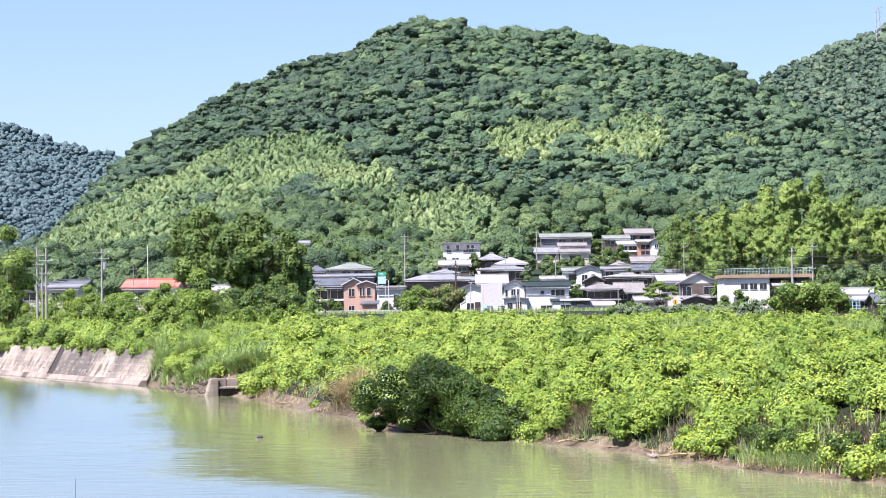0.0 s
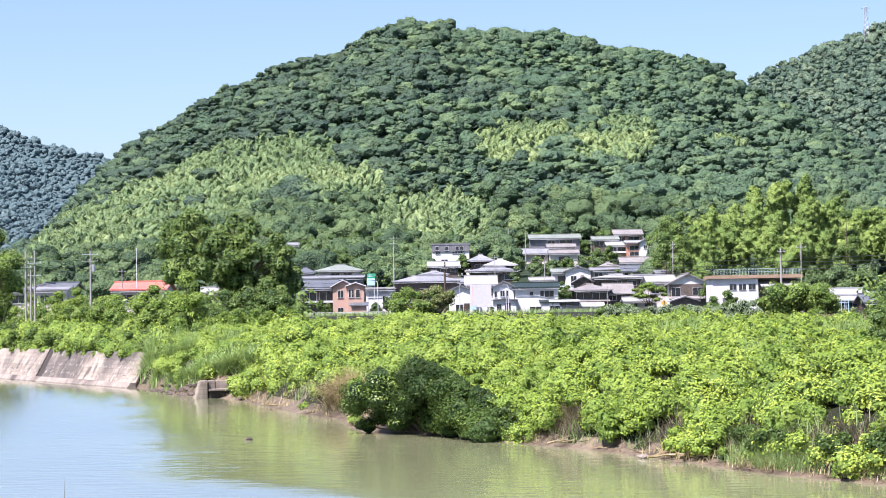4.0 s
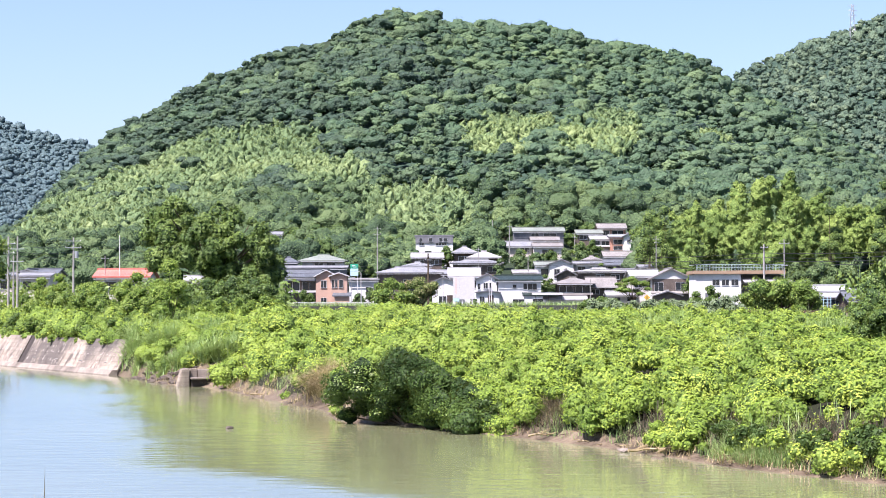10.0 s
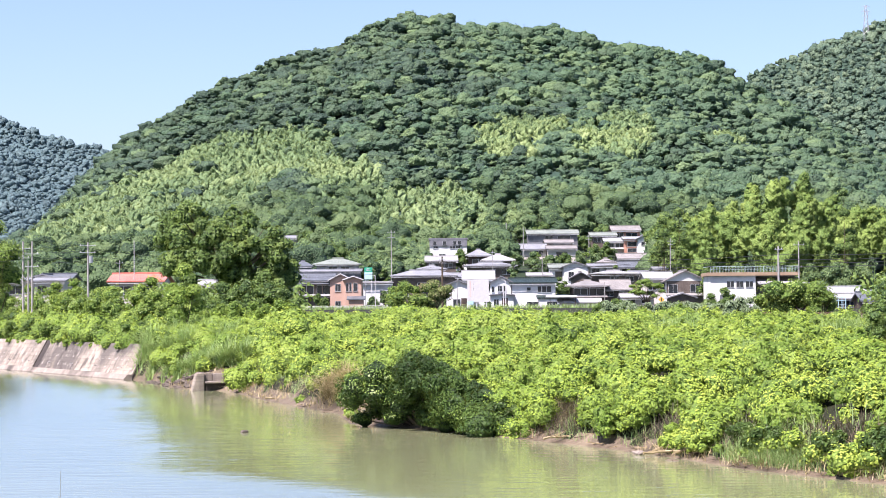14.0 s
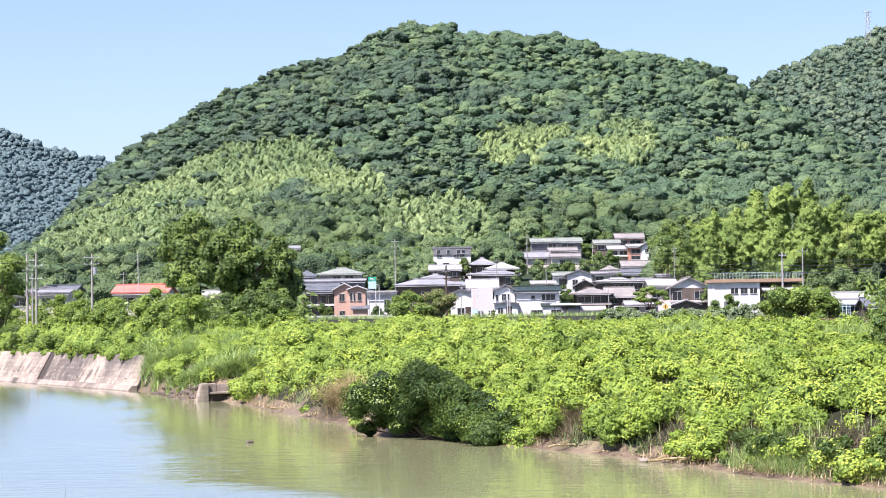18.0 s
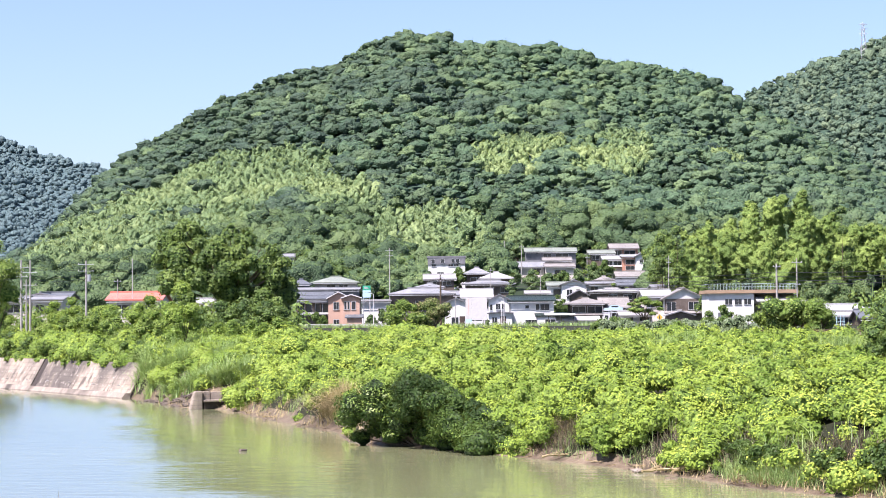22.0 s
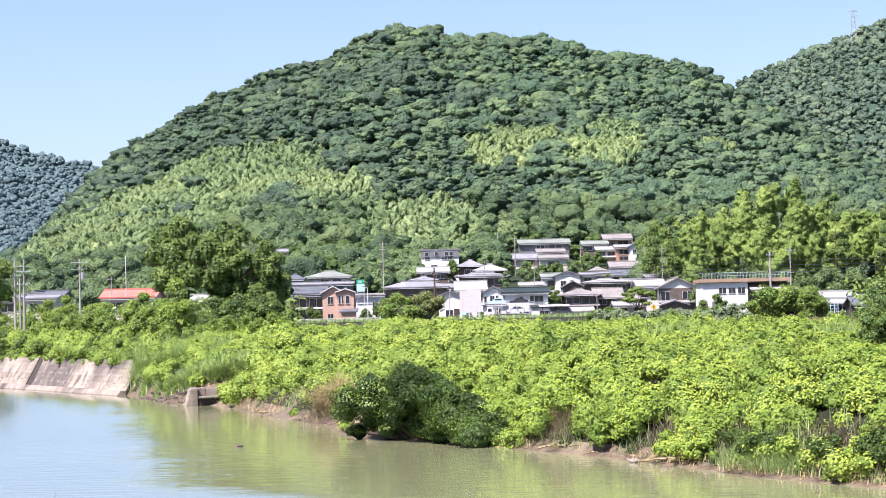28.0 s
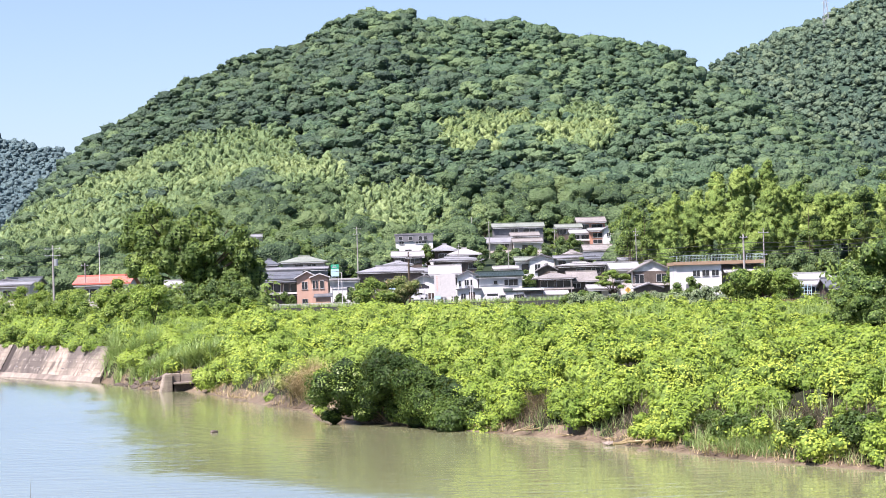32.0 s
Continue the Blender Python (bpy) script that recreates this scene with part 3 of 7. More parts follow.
def make_ground():
    """One sheet to the horizon; its mesh lines follow the waterline so that the edge of the river is clean."""
    xs = np.concatenate([[-4000, -2500, -1500, -1000], np.arange(-700, -60, 16), np.arange(-60, -6, 3), np.arange(-6, 6, 0.3), np.arange(6, 60, 1.2), np.arange(60, 700, 16), [1000, 1500, 2500, 4000]])
    ys = np.concatenate([[-1500, -500, -200, -60], np.arange(-20, 50, 2.5), np.arange(50, 190, 0.7), np.arange(190, 430, 5), np.arange(430, 1000, 10), np.arange(1000, 2600, 60), [2800, 3300, 4200, 4900]])
    o = np.argsort(SHORE[:, 1])
    gx, gy = np.meshgrid(xs, ys)
    gx = gx + np.interp(gy, SHORE[o, 1], SHORE[o, 0]) * np.exp(-np.abs(gx) / 400)
    z = ground(gx.ravel(), gy.ravel())
    q = lattice(xs, ys)
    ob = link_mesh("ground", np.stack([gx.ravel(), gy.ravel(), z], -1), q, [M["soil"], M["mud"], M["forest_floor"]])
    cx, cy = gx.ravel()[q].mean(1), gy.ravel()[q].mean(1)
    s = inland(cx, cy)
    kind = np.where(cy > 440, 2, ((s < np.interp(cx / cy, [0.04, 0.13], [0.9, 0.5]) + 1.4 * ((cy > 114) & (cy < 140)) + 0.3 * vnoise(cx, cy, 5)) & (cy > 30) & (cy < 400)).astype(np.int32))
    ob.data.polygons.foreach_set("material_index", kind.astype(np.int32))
    ob.data.polygons.foreach_set("use_smooth", np.ones(len(q), dtype=bool))
    return tagged(ob, "overgrown river bank, plain and wooded hillside", "ground", kind="structure")


make_ground()
water = link_mesh("water", np.array([(-1200, -60, 0), (200, -60, 0), (200, 700, 0), (-1200, 700, 0)], float), np.array([[0, 1, 2, 3]]), M["water"])
tagged(water, "calm muddy green river water with soft ripples", "river", kind="structure")


# ---- foliage ----
def unit(v):
    return v / np.maximum(np.linalg.norm(v, axis=-1, keepdims=True), 1e-9)


def leaf_quads(c, nrm, size, aspect=0.62, turn=None):
    """Four corners of a pointed leaf at each place c, lying across nrm."""
    n = len(c)
    a = unit(np.cross(nrm, rng.normal(size=(n, 3)))) if turn is None else unit(turn - nrm * (turn * nrm).sum(-1, keepdims=True))
    b = np.cross(nrm, a)
    s = np.broadcast_to(size, (n,))[:, None]
    fold = nrm * s * 0.18
    return np.stack([c - a * s, c + b * s * aspect + fold, c + a * s * 1.1, c - b * s * aspect + fold], 1).reshape(-1, 3)


def cloud(name, verts, mat):
    return link_mesh(name, verts, np.arange(len(verts)).reshape(-1, 4), mat)


def crowns(x, y, z, r, h, leaves, lobes=6, size=0.22, flat=0.8, jitter=0.4, low=-0.35, spread=0.46, lobe=(0.34, 0.56), aspect=0.62, absolute=False, hang=None, up=0.3, dome=False):
    """Leaf clusters of many crowns: base places, radius, height of the crown's middle above z. Leaves lie on the lobes of each crown."""
    n = len(x)
    lo = rng.normal(size=(n, lobes, 3)) * np.array([spread, spread, spread * 0.62])
    if dome:
        lo = unit(rng.normal(size=(n, lobes, 3)) * np.array([1, 1, 0.8]) + np.array([0, 0, 0.35])) * rng.uniform(0.42, 0.62, (n, lobes, 1)) * np.array([1, 1, 0.85])
    lr = rng.uniform(*lobe, size=(n, lobes))
    t = np.repeat(np.arange(n), leaves)
    k = rng.integers(0, lobes, size=len(t))
    d = unit(rng.normal(size=(len(t), 3)))
    d[:, 2] = np.where(d[:, 2] < low, -d[:, 2], d[:, 2])
    d[:, 1] = np.where((d[:, 1] > 0.35) & (rng.uniform(size=len(t)) < 0.8), -d[:, 1], d[:, 1])
    rad = lr[t, k] * rng.uniform(0.78, 1.06, size=len(t))
    p = (lo[t, k] + d * rad[:, None] * np.array([1, 1, flat])) * r[t][:, None]
    c = p + np.stack([x, y, z + h], -1)[t]
    c[:, 2] = np.maximum(c[:, 2], z[t] + 0.03)
    nrm = unit(d + np.array([0, 0, up]) + rng.normal(size=d.shape) * jitter)
    turn = None if hang is None else d * 0.8 + np.array([0, 0, -0.7]) + rng.normal(size=d.shape) * hang
    return leaf_quads(c, nrm, (size if absolute else size * r[t]) * rng.uniform(0.6, 1.3, size=len(t)), aspect, turn)


# plots kept free of wild trees: the village
def village(u, y):
    return (((u > -0.0851) & (u < -0.0130) & (y < 492)) | ((u >= -0.0130) & (u < 0.0341) & (y < 530)) | ((u >= 0.0327) & (u < 0.1033) & (y < 585))
            | ((u > -0.0939) & (u < -0.0801) & (y > 550) & (y < 575)))


# outlines of the bamboo groves: bearing and slope of the sight line
GROVES = [np.array(p) for p in (
    [(-0.2216, 0.0480), (-0.1969, 0.0556), (-0.1769, 0.0650), (-0.1586, 0.0759), (-0.1386, 0.0845), (-0.1186, 0.0918), (-0.1027, 0.0936), (-0.0727, 0.0954), (-0.0589, 0.0942), (-0.0550, 0.0883), (-0.0650, 0.0803), (-0.0450, 0.0771), (-0.0315, 0.0686), (-0.0374, 0.0627), (-0.0483, 0.0618), (-0.0512, 0.0653), (-0.0674, 0.0536), (-0.0712, 0.0695), (-0.0909, 0.0680), (-0.1030, 0.0541), (-0.1230, 0.0494), (-0.1424, 0.0397), (-0.1589, 0.0338), (-0.1931, 0.0338), (-0.2269, 0.0368)],
    [(-0.0424, 0.0500), (-0.0365, 0.0618), (-0.0109, 0.0639), (0.0012, 0.0644), (0.0150, 0.0592), (0.0238, 0.0491), (0.0227, 0.0403), (0.0185, 0.0333), (-0.0112, 0.0338), (-0.0318, 0.0450)],
    [(0.0115, 0.0842), (0.0156, 0.0942), (0.0277, 0.0980), (0.0553, 0.1018), (0.0633, 0.0945), (0.0512, 0.0877), (0.0450, 0.0786), (0.0291, 0.0780)],
    [(0.0650, 0.0825), (0.0640, 0.0900), (0.0700, 0.0955), (0.0790, 0.0985), (0.0890, 0.1000), (0.1000, 0.0970), (0.1070, 0.0900), (0.1060, 0.0820), (0.0950, 0.0780), (0.0800, 0.0785)],
    [(0.1366, 0.0898), (0.1483, 0.0886), (0.1583, 0.0851), (0.1542, 0.0836), (0.1366, 0.0865)])]


def inside(u, e, outline):
    """Which of the places lie within a closed outline."""
    hit = np.zeros(u.shape, bool)
    for (u0, e0), (u1, e1) in zip(outline, np.roll(outline, -1, 0)):
        hit ^= ((e0 > e) != (e1 > e)) & (u < (u1 - u0) * (e - e0) / (e1 - e0 + 1e-12) + u0)
    return hit


def groves(u, e):
    """The groves, with ragged edges; e is taken at the height of the plumes' middle."""
    ug = u + 0.0024 * vnoise(u * 210, e * 210, 40) + 0.0012 * vnoise(u * 600, e * 600, 43)
    eg = e + 0.0038 + 0.0020 * vnoise(u * 190, e * 190, 41)
    return np.any([inside(ug, eg, g) for g in GROVES], 0)


def cells(x, y, g, seed, r0, r1, h1):
    """Rounded crowns, one in each cell of a jittered lattice: the height over (x, y), and how near that is to the crown's top (1)."""
    best, top = np.zeros(x.shape), np.zeros(x.shape)
    ix, iy = np.floor(x / g).astype(np.int64), np.floor(y / g).astype(np.int64)
    for a in (-1, 0, 1):
        for b in (-1, 0, 1):
            cx, cy = ix + a, iy + b
            q = [chance(cx, cy, seed + k) * 0.5 + 0.5 for k in range(4)]
            r = g * (r0 + (r1 - r0) * q[2])
            d2 = ((cx + 0.15 + 0.7 * q[0]) * g - x) ** 2 + ((cy + 0.15 + 0.7 * q[1]) * g - y) ** 2
            t = np.sqrt(np.maximum(1 - d2 / (r * r), 0))
            h = np.where(t > 0, h1 * q[3] + t * r, 0.0)
            top = np.where(h > best, t, top)
            best = np.maximum(best, h)
    return best, top


def canopy_height(x, y, g, seed):
    wx, wy = x + 0.20 * g * vnoise(x / g * 1.6, y / g * 1.6, seed + 20), y + 0.20 * g * vnoise(x / g * 1.6, y / g * 1.6, seed + 21)
    tall = 1 + 0.3 * vnoise(x / (g * 5), y / (g * 5), seed + 22)
    h, top = cells(wx, wy, g, seed, 0.46, 0.74, 0.75 * g)
    h2, top2 = cells(x, y, g * 0.30, seed + 9, 0.48, 0.72, 0.16 * g)
    return h * 1.05 * tall + 0.9 * h2 * np.clip(top * 2, 0.3, 1), smooth(top * 1.6 - 0.25) * (0.35 + 0.65 * smooth(top2 * 1.5 - 0.2))


def canopy(name, u0, u1, y0, y1, step, g, seed, count, size, height, mat, label):
    """Forest seen from outside: a closed roof of crowns, and leaf tufts all over it. height(u, x, y) scales the roof."""
    ys = np.arange(y0, y1, step)
    us = np.linspace(u0, u1, int((u1 - u0) * (y0 + y1) / 2 / step))
    uu, yy = np.meshgrid(us, ys)
    u, y = uu.ravel(), yy.ravel()
    x = u * y
    k = height(u, x, y)
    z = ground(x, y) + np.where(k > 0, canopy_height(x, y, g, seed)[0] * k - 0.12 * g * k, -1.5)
    # dark roof carries the gap shade in its colour; the distant one carries haze
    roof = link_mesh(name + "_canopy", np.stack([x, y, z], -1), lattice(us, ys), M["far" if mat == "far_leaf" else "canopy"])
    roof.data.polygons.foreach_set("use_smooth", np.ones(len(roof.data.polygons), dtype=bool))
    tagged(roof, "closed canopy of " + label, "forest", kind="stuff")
    y = y0 + (y1 - y0) * rng.uniform(0, 1, count) ** 1.25
    u = rng.uniform(u0, u1, count)
    x = u * y
    k = height(u, x, y)
    u, x, y, k = u[k > 0], x[k > 0], y[k > 0], k[k > 0]
    e = step * 0.35
    h, lit = canopy_height(x, y, g, seed)
    h = h * k
    hx, hy = canopy_height(x + e, y, g, seed)[0] * k, canopy_height(x, y + e, g, seed)[0] * k
    gr = np.stack([-(hx - h) / e, -(hy - h) / e, np.full(len(x), 0.9)], -1)
    gr[:, :2] = np.clip(gr[:, :2], -2.2, 2.2)
    steep = rng.uniform(size=len(x)) < (0.42 + 0.55 * np.clip(-gr[:, 1], -0.3, 1.6)) * (0.06 + 0.94 * lit)
    x, y, h, gr = x[steep], y[steep], h[steep], gr[steep]
    nrm = unit(unit(gr) + rng.normal(size=gr.shape) * 0.24)
    p = np.stack([x, y, ground(x, y) + h + rng.uniform(-1.0, 0.35, len(x)) * size], -1)
    s = size * rng.uniform(0.6, 1.35, len(x)) * np.clip(y / (0.5 * (y0 + y1)), 0.62, 1.4)
    tagged(cloud(name, leaf_quads(p, nrm, s, 0.7), M[mat]), label, "forest", kind="stuff")


def hill_height(u, x, y):
    z = ground(x, y)
    k = np.where(y > 890, 0.62, 1.0) * np.where(groves(u, (z - 5) / y), 0.42, 1.0)
    return np.where(village(u, y) | ((u > 0.1033) & (y < 485)), 0.0, k)


def lumps(count, naz, nel, lobes, seed, base=0.60, reach=(0.50, 0.66), size=(0.26, 0.42), lift=0.4, rough=0.05):
    """Shapes of tree crowns about a unit across the radius: domes of rounded lobes, meshed closest towards the river (-y). Vertices of each, and shared quads."""
    g = np.random.default_rng(seed)
    f = np.linspace(-1, 1, naz, endpoint=False)
    az = -np.pi / 2 + np.sign(f) * np.abs(f) ** 1.4 * np.pi
    el = np.radians(np.linspace(-38, 90, nel))
    a, b = np.meshgrid(az, el)
    d = np.stack([np.cos(b) * np.cos(a), np.cos(b) * np.sin(a), np.sin(b)], -1).reshape(-1, 3)
    out = []
    for _ in range(count):
        c = unit(g.normal(size=(lobes, 3)) + np.array([0, 0, lift])) * g.uniform(*reach, (lobes, 1))
        lr = g.uniform(*size, lobes)
        t = d @ c.T
        disc = t * t - (c * c).sum(1) + lr * lr
        far = np.where(disc > 0, t + np.sqrt(np.maximum(disc, 0)), 0).max(1)
        rad = np.maximum(far, base) * (1 + rough * g.normal(size=len(d)))
        rad[-naz:] = rad[-naz:].mean()
        out.append(d * rad[:, None])
    i = np.arange(naz)[None, :] + naz * np.arange(nel - 1)[:, None]
    k = (np.arange(naz)[None, :] + 1) % naz + naz * np.arange(nel - 1)[:, None]
    return np.array(out), np.stack([i, k, k + naz, i + naz], -1).reshape(-1, 4)


def puffs(x, y, z, r, flat, shapes, lean=None):
    """Crown bodies at their middles: vertices and quads of all of them."""
    v, q = shapes
    n, m = len(x), v.shape[1]
    p = v[rng.integers(0, len(v), n)].copy()
    p *= np.stack([r, r, r * flat], -1)[:, None]
    if lean is not None:
        k = np.clip(p[:, :, 2] / (r * flat)[:, None], -1, 1.2)
        p[:, :, :2] += lean[:, None, :] * (np.maximum(k, 0) ** 2)[:, :, None]
    p += np.stack([x, y, z], -1)[:, None]
    return p, (q[None] + m * np.arange(n)[:, None, None]).reshape(-1, 4)


def smooth_body(name, p, q, mat):
    ob = link_mesh(name, p.reshape(-1, 3), q, mat)
    ob.data.polygons.foreach_set("use_smooth", np.ones(len(ob.data.polygons), dtype=bool))
    return ob


def sprays(p, centre, per, size, jitter=0.35, aspect=0.6, hang=None, out=(0.0, 0.16), up=0.25):
    """Leaf sprays on crown bodies: per of them on each, on the sides that show."""
    n, m = p.shape[:2]
    area = np.linalg.norm(p - centre[:, None], axis=2).mean(1) ** 2
    t = np.repeat(np.arange(n), np.rint(per * 2 * np.clip(area / area.mean(), 0.25, 5.0)).astype(int))
    k = rng.integers(0, m, len(t))
    d = p[t, k] - centre[t]
    dn = unit(d)
    ok = (dn[:, 1] < 0.3) & (dn[:, 2] > -0.55)
    t, d, dn = t[ok], d[ok], dn[ok]
    w = np.linalg.norm(d, axis=1, keepdims=True)
    c = centre[t] + d * (1 + rng.uniform(*out, (len(d), 1))) + rng.normal(size=d.shape) * w * 0.09
    nrm = unit(dn + np.array([0, 0, up]) + rng.normal(size=d.shape) * jitter)
    turn = None if hang is None else dn * np.array([0.8, 0.8, 0.2]) + np.array([0, 0, -0.8]) + rng.normal(size=d.shape) * hang
    return leaf_quads(c, nrm, size * rng.uniform(0.55, 1.35, len(c)), aspect, turn)


def stand(name, gap, u0, u1, y0, y1, radii, shapes, per, size, mat, label, plots=None, flat=0.8, keep=0.04, crest=890, mixed=None):
    """Trees about gap metres apart, each a crown body of lobes with leaf sprays standing off it."""
    gx, gy = np.meshgrid(np.arange(u0 * y1, u1 * y1, gap), np.arange(y0, y1, gap))
    x = (gx + gap * rng.uniform(-0.45, 0.45, gx.shape)).ravel()
    y = (gy + gap * rng.uniform(-0.45, 0.45, gx.shape)).ravel()
    u = x / y
    k = plots(u, x, y) if plots else np.ones(len(x))
    ok = (u > u0) & (u < u1) & ((k > 0.5) | ((k > 0) & (rng.uniform(size=len(x)) < keep)))
    x, y = x[ok], y[ok]
    z = ground(x, y)
    r = rng.choice(radii, len(x), p=[0.2, 0.3, 0.26, 0.16, 0.08]) * rng.uniform(0.85, 1.15, len(x))
    r *= 1 + 0.3 * vnoise(x / 45, y / 60, 65)
    h = (rng.uniform(0.3, 1.9, len(x)) * radii[2] / 4 + r * 0.25 + (1.3 + 1.2 * vnoise(x / 13, y / 17, 64)) * radii[2] / 4) * np.where((y > crest) & (y < 1000), 0.6, 1.0)
    first = np.ones(len(x), bool) if mixed is None else rng.uniform(size=len(x)) > mixed[1](x / y, x, y)
    for kind, those in ((mat, first), (mixed[0] if mixed else mat, ~first)):
        if those.any():
            c = np.stack([x, y, z + h], -1)[those]
            p, q = puffs(c[:, 0], c[:, 1], c[:, 2], r[those], flat, shapes)
            tagged(smooth_body(name, p, q, M[kind]), label, "forest", kind="stuff")
            tagged(cloud(name + "_sprays", sprays(p, c, per, size * r.mean(), 0.22, out=(-0.02, 0.12)), M[kind + "_leaf"]), "outer leaf sprays of " + label, "forest", kind="stuff")


def make_forest():
    tufts = dict(base=0.58, reach=(0.54, 0.82), size=(0.15, 0.28), rough=0.04)
    near, mid, far = lumps(40, 19, 10, 36, 1, **tufts), lumps(48, 15, 9, 30, 2, **tufts), lumps(40, 11, 6, 18, 3, **tufts)
    broad = [2.0, 2.8, 3.6, 4.6, 6.0]
    canopy("undergrowth", -0.2529, 0.2579, 446, RIDGE_AT + 24, 2.6, 7.4, 100, 100000, 0.34, lambda u, x, y: hill_height(u, x, y) * 0.10, "forest_leaf", "dark green undergrowth between the hill trees")
    stand("forest", 5.8, -0.2529, 0.2579, 446, 640, broad, near, 100, 0.064, "near_forest", "dark green broadleaf forest at the foot of the hill", hill_height, keep=0.06)
    # darker crowns gather to the left: that flank's shade is in their colour
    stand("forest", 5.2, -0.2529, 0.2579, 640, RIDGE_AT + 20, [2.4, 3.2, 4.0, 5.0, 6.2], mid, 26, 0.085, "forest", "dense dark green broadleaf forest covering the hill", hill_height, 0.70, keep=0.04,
          mixed=("shaded_forest", lambda u, x, y: np.clip(np.interp(u, [-0.20, -0.05, 0.03, 0.08, 0.26], [0.90, 0.72, 0.28, 0.10, 0.12]) + 0.45 * vnoise(x / 40, y / 60, 68), 0.03, 0.92)))
    stand("foothill_trees", 5.8, -0.1189, 0.0900, 446, 610, [1.5, 2.0, 2.6, 3.3, 4.2], near, 100, 0.085, "foothill", "lighter green trees at the foot of the hill", hill_height, keep=0.3)
    # bamboo: tall narrow plumes that nod at the tip, close together
    gx, gy = np.meshgrid(np.arange(-210, 130, 2.7), np.arange(446, RIDGE_AT, 3.3))
    x = (gx + rng.uniform(-1.2, 1.2, gx.shape)).ravel()
    y = (gy + rng.uniform(-1.5, 1.5, gx.shape)).ravel()
    u, z = x / y, ground(x, y)
    ok = groves(u, (z - 5) / y) & ~village(u, y) & (vnoise(x / 7, y / 9, 61) + 0.4 * vnoise(x / 30, y / 40, 63) > np.where(u > -0.02, -1.0, -0.85))
    x, y, z = x[ok], y[ok], z[ok]
    r = rng.uniform(1.2, 2.5, len(x)) * (1 + 0.25 * vnoise(x / 9, y / 11, 66))
    pale = (x / y > 0.005) & ((z - 5) / y > 0.070) & ((z - 5) / y < np.where(x / y > 0.0635, 0.0875, 0.0935)) & (vnoise(x / 6, y / 8, 67) > -0.45)
    h = rng.uniform(0.9, 2.9, len(x)) + 1.3 * vnoise(x / 14, y / 18, 62) + np.where((x / y > 0.005) & ((z - 5) / y > 0.070), 1.6, 0.0)
    plume = lumps(40, 10, 8, 14, 4, 0.46, (0.42, 0.66), (0.20, 0.34), 0.3, 0.07)
    p, q = puffs(x, y, z + h, r, 1.55, plume, rng.normal(size=(len(x), 2)) * 1.3)
    m = p.shape[1]
    body = np.arange(len(x))
    for grove, mats in ((body[pale], "sunny_bamboo"), (body[~pale], "bamboo")):
        quads = (plume[1][None] + m * np.arange(len(grove))[:, None, None]).reshape(-1, 4)
        tagged(smooth_body("bamboo_grove", p[grove], quads, M[mats]), "yellow-green bamboo groves among the hillside trees", "bamboo", kind="stuff")
        tagged(cloud("bamboo_sprays", sprays(p[grove], np.stack([x, y, z + h], -1)[grove], 34, 0.36, 0.35, 0.36, 0.4), M[mats + "_leaf"]), "hanging bamboo leaf sprays on the hillside", "bamboo", kind="stuff")
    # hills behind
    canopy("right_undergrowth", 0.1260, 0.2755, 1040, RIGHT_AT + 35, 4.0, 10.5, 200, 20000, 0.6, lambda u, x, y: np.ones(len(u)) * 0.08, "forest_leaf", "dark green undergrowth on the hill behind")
    stand("right_forest", 6.4, 0.1260, 0.2755, 1040, RIGHT_AT + 30, [2.2, 2.9, 3.8, 4.8, 6.0], far, 14, 0.12, "right", "haze-tinted green broadleaf forest on the hill behind")
    canopy("far_undergrowth", -0.2632, -0.1336, 1600, LEFT_AT + 40, 6.0, 15.0, 300, 8000, 0.9, lambda u, x, y: np.clip(0.14 + 0.06 * vnoise(x / 50, y / 70, 69), 0.05, 0.22), "far_leaf", "haze-tinted blue-green undergrowth on a distant hill")
    stand("far_forest", 7.4, -0.2632, -0.1336, 1600, LEFT_AT + 40, [3.0, 3.8, 4.7, 5.8, 7.0], far, 6, 0.12, "far", "haze-tinted blue-green forest on a distant hill")
    # scrub on the plain behind the railway
    n = 700
    y = rng.uniform(215, 440, n)
    u = np.where(rng.uniform(size=n) < 0.7, rng.uniform(-0.2661, -0.0836, n), rng.uniform(0.2226, 0.2697, n))
    x = u * y
    ok = inland(x, y) > 40
    for u0, u1, y0, y1 in ((-0.2190, -0.1955, 316, 345), (-0.1802, -0.1484, 292, 312), (-0.1351, -0.1116, 325, 342), (-0.2514, -0.2220, 330, 346), (0.1916, 0.2255, 285, 320), (0.2181, 0.2549, 328, 345)):
        ok &= ~((u > u0) & (u < u1) & (y > y0 - 30) & (y < y1))
    x, y = x[ok], y[ok]
    ob = cloud("scrub", crowns(x, y, ground(x, y), rng.uniform(1.4, 3.4, len(x)), rng.uniform(0.6, 2.6, len(x)), 90, 7, 0.115, 0.85, 0.5), M["dark_tree"])
    tagged(ob, "dark green scrub and hedges on the plain", "scrub", kind="stuff")


make_forest()


def vine_height(x, y, k):
    """How high the vines stand over the ground."""
    return 0.35 * k + 0.55 * np.clip(vnoise(x / 2.0, y / 3.0, 22) + 0.25, -0.1, 1.2) * k


def hollow(x, y, s):
    """Gaps under the overhanging edge of the vines."""
    cave = (s < 2.8) & (vnoise(x / 1.5, y / 1.5, 91) + 0.3 * vnoise(x / 0.5, y / 0.5, 92) > np.interp(s, [0.4, 1.0, 2.8], [0.50, 0.22, 0.50]))
    bare = (x / y > 0.052) & (x / y < 0.067) & (s < 1.7 + 0.4 * vnoise(x / 0.6, y / 0.6, 93))
    return cave | bare | ((x / y > 0.147) & (x / y < 0.192) & (s < 0.75))


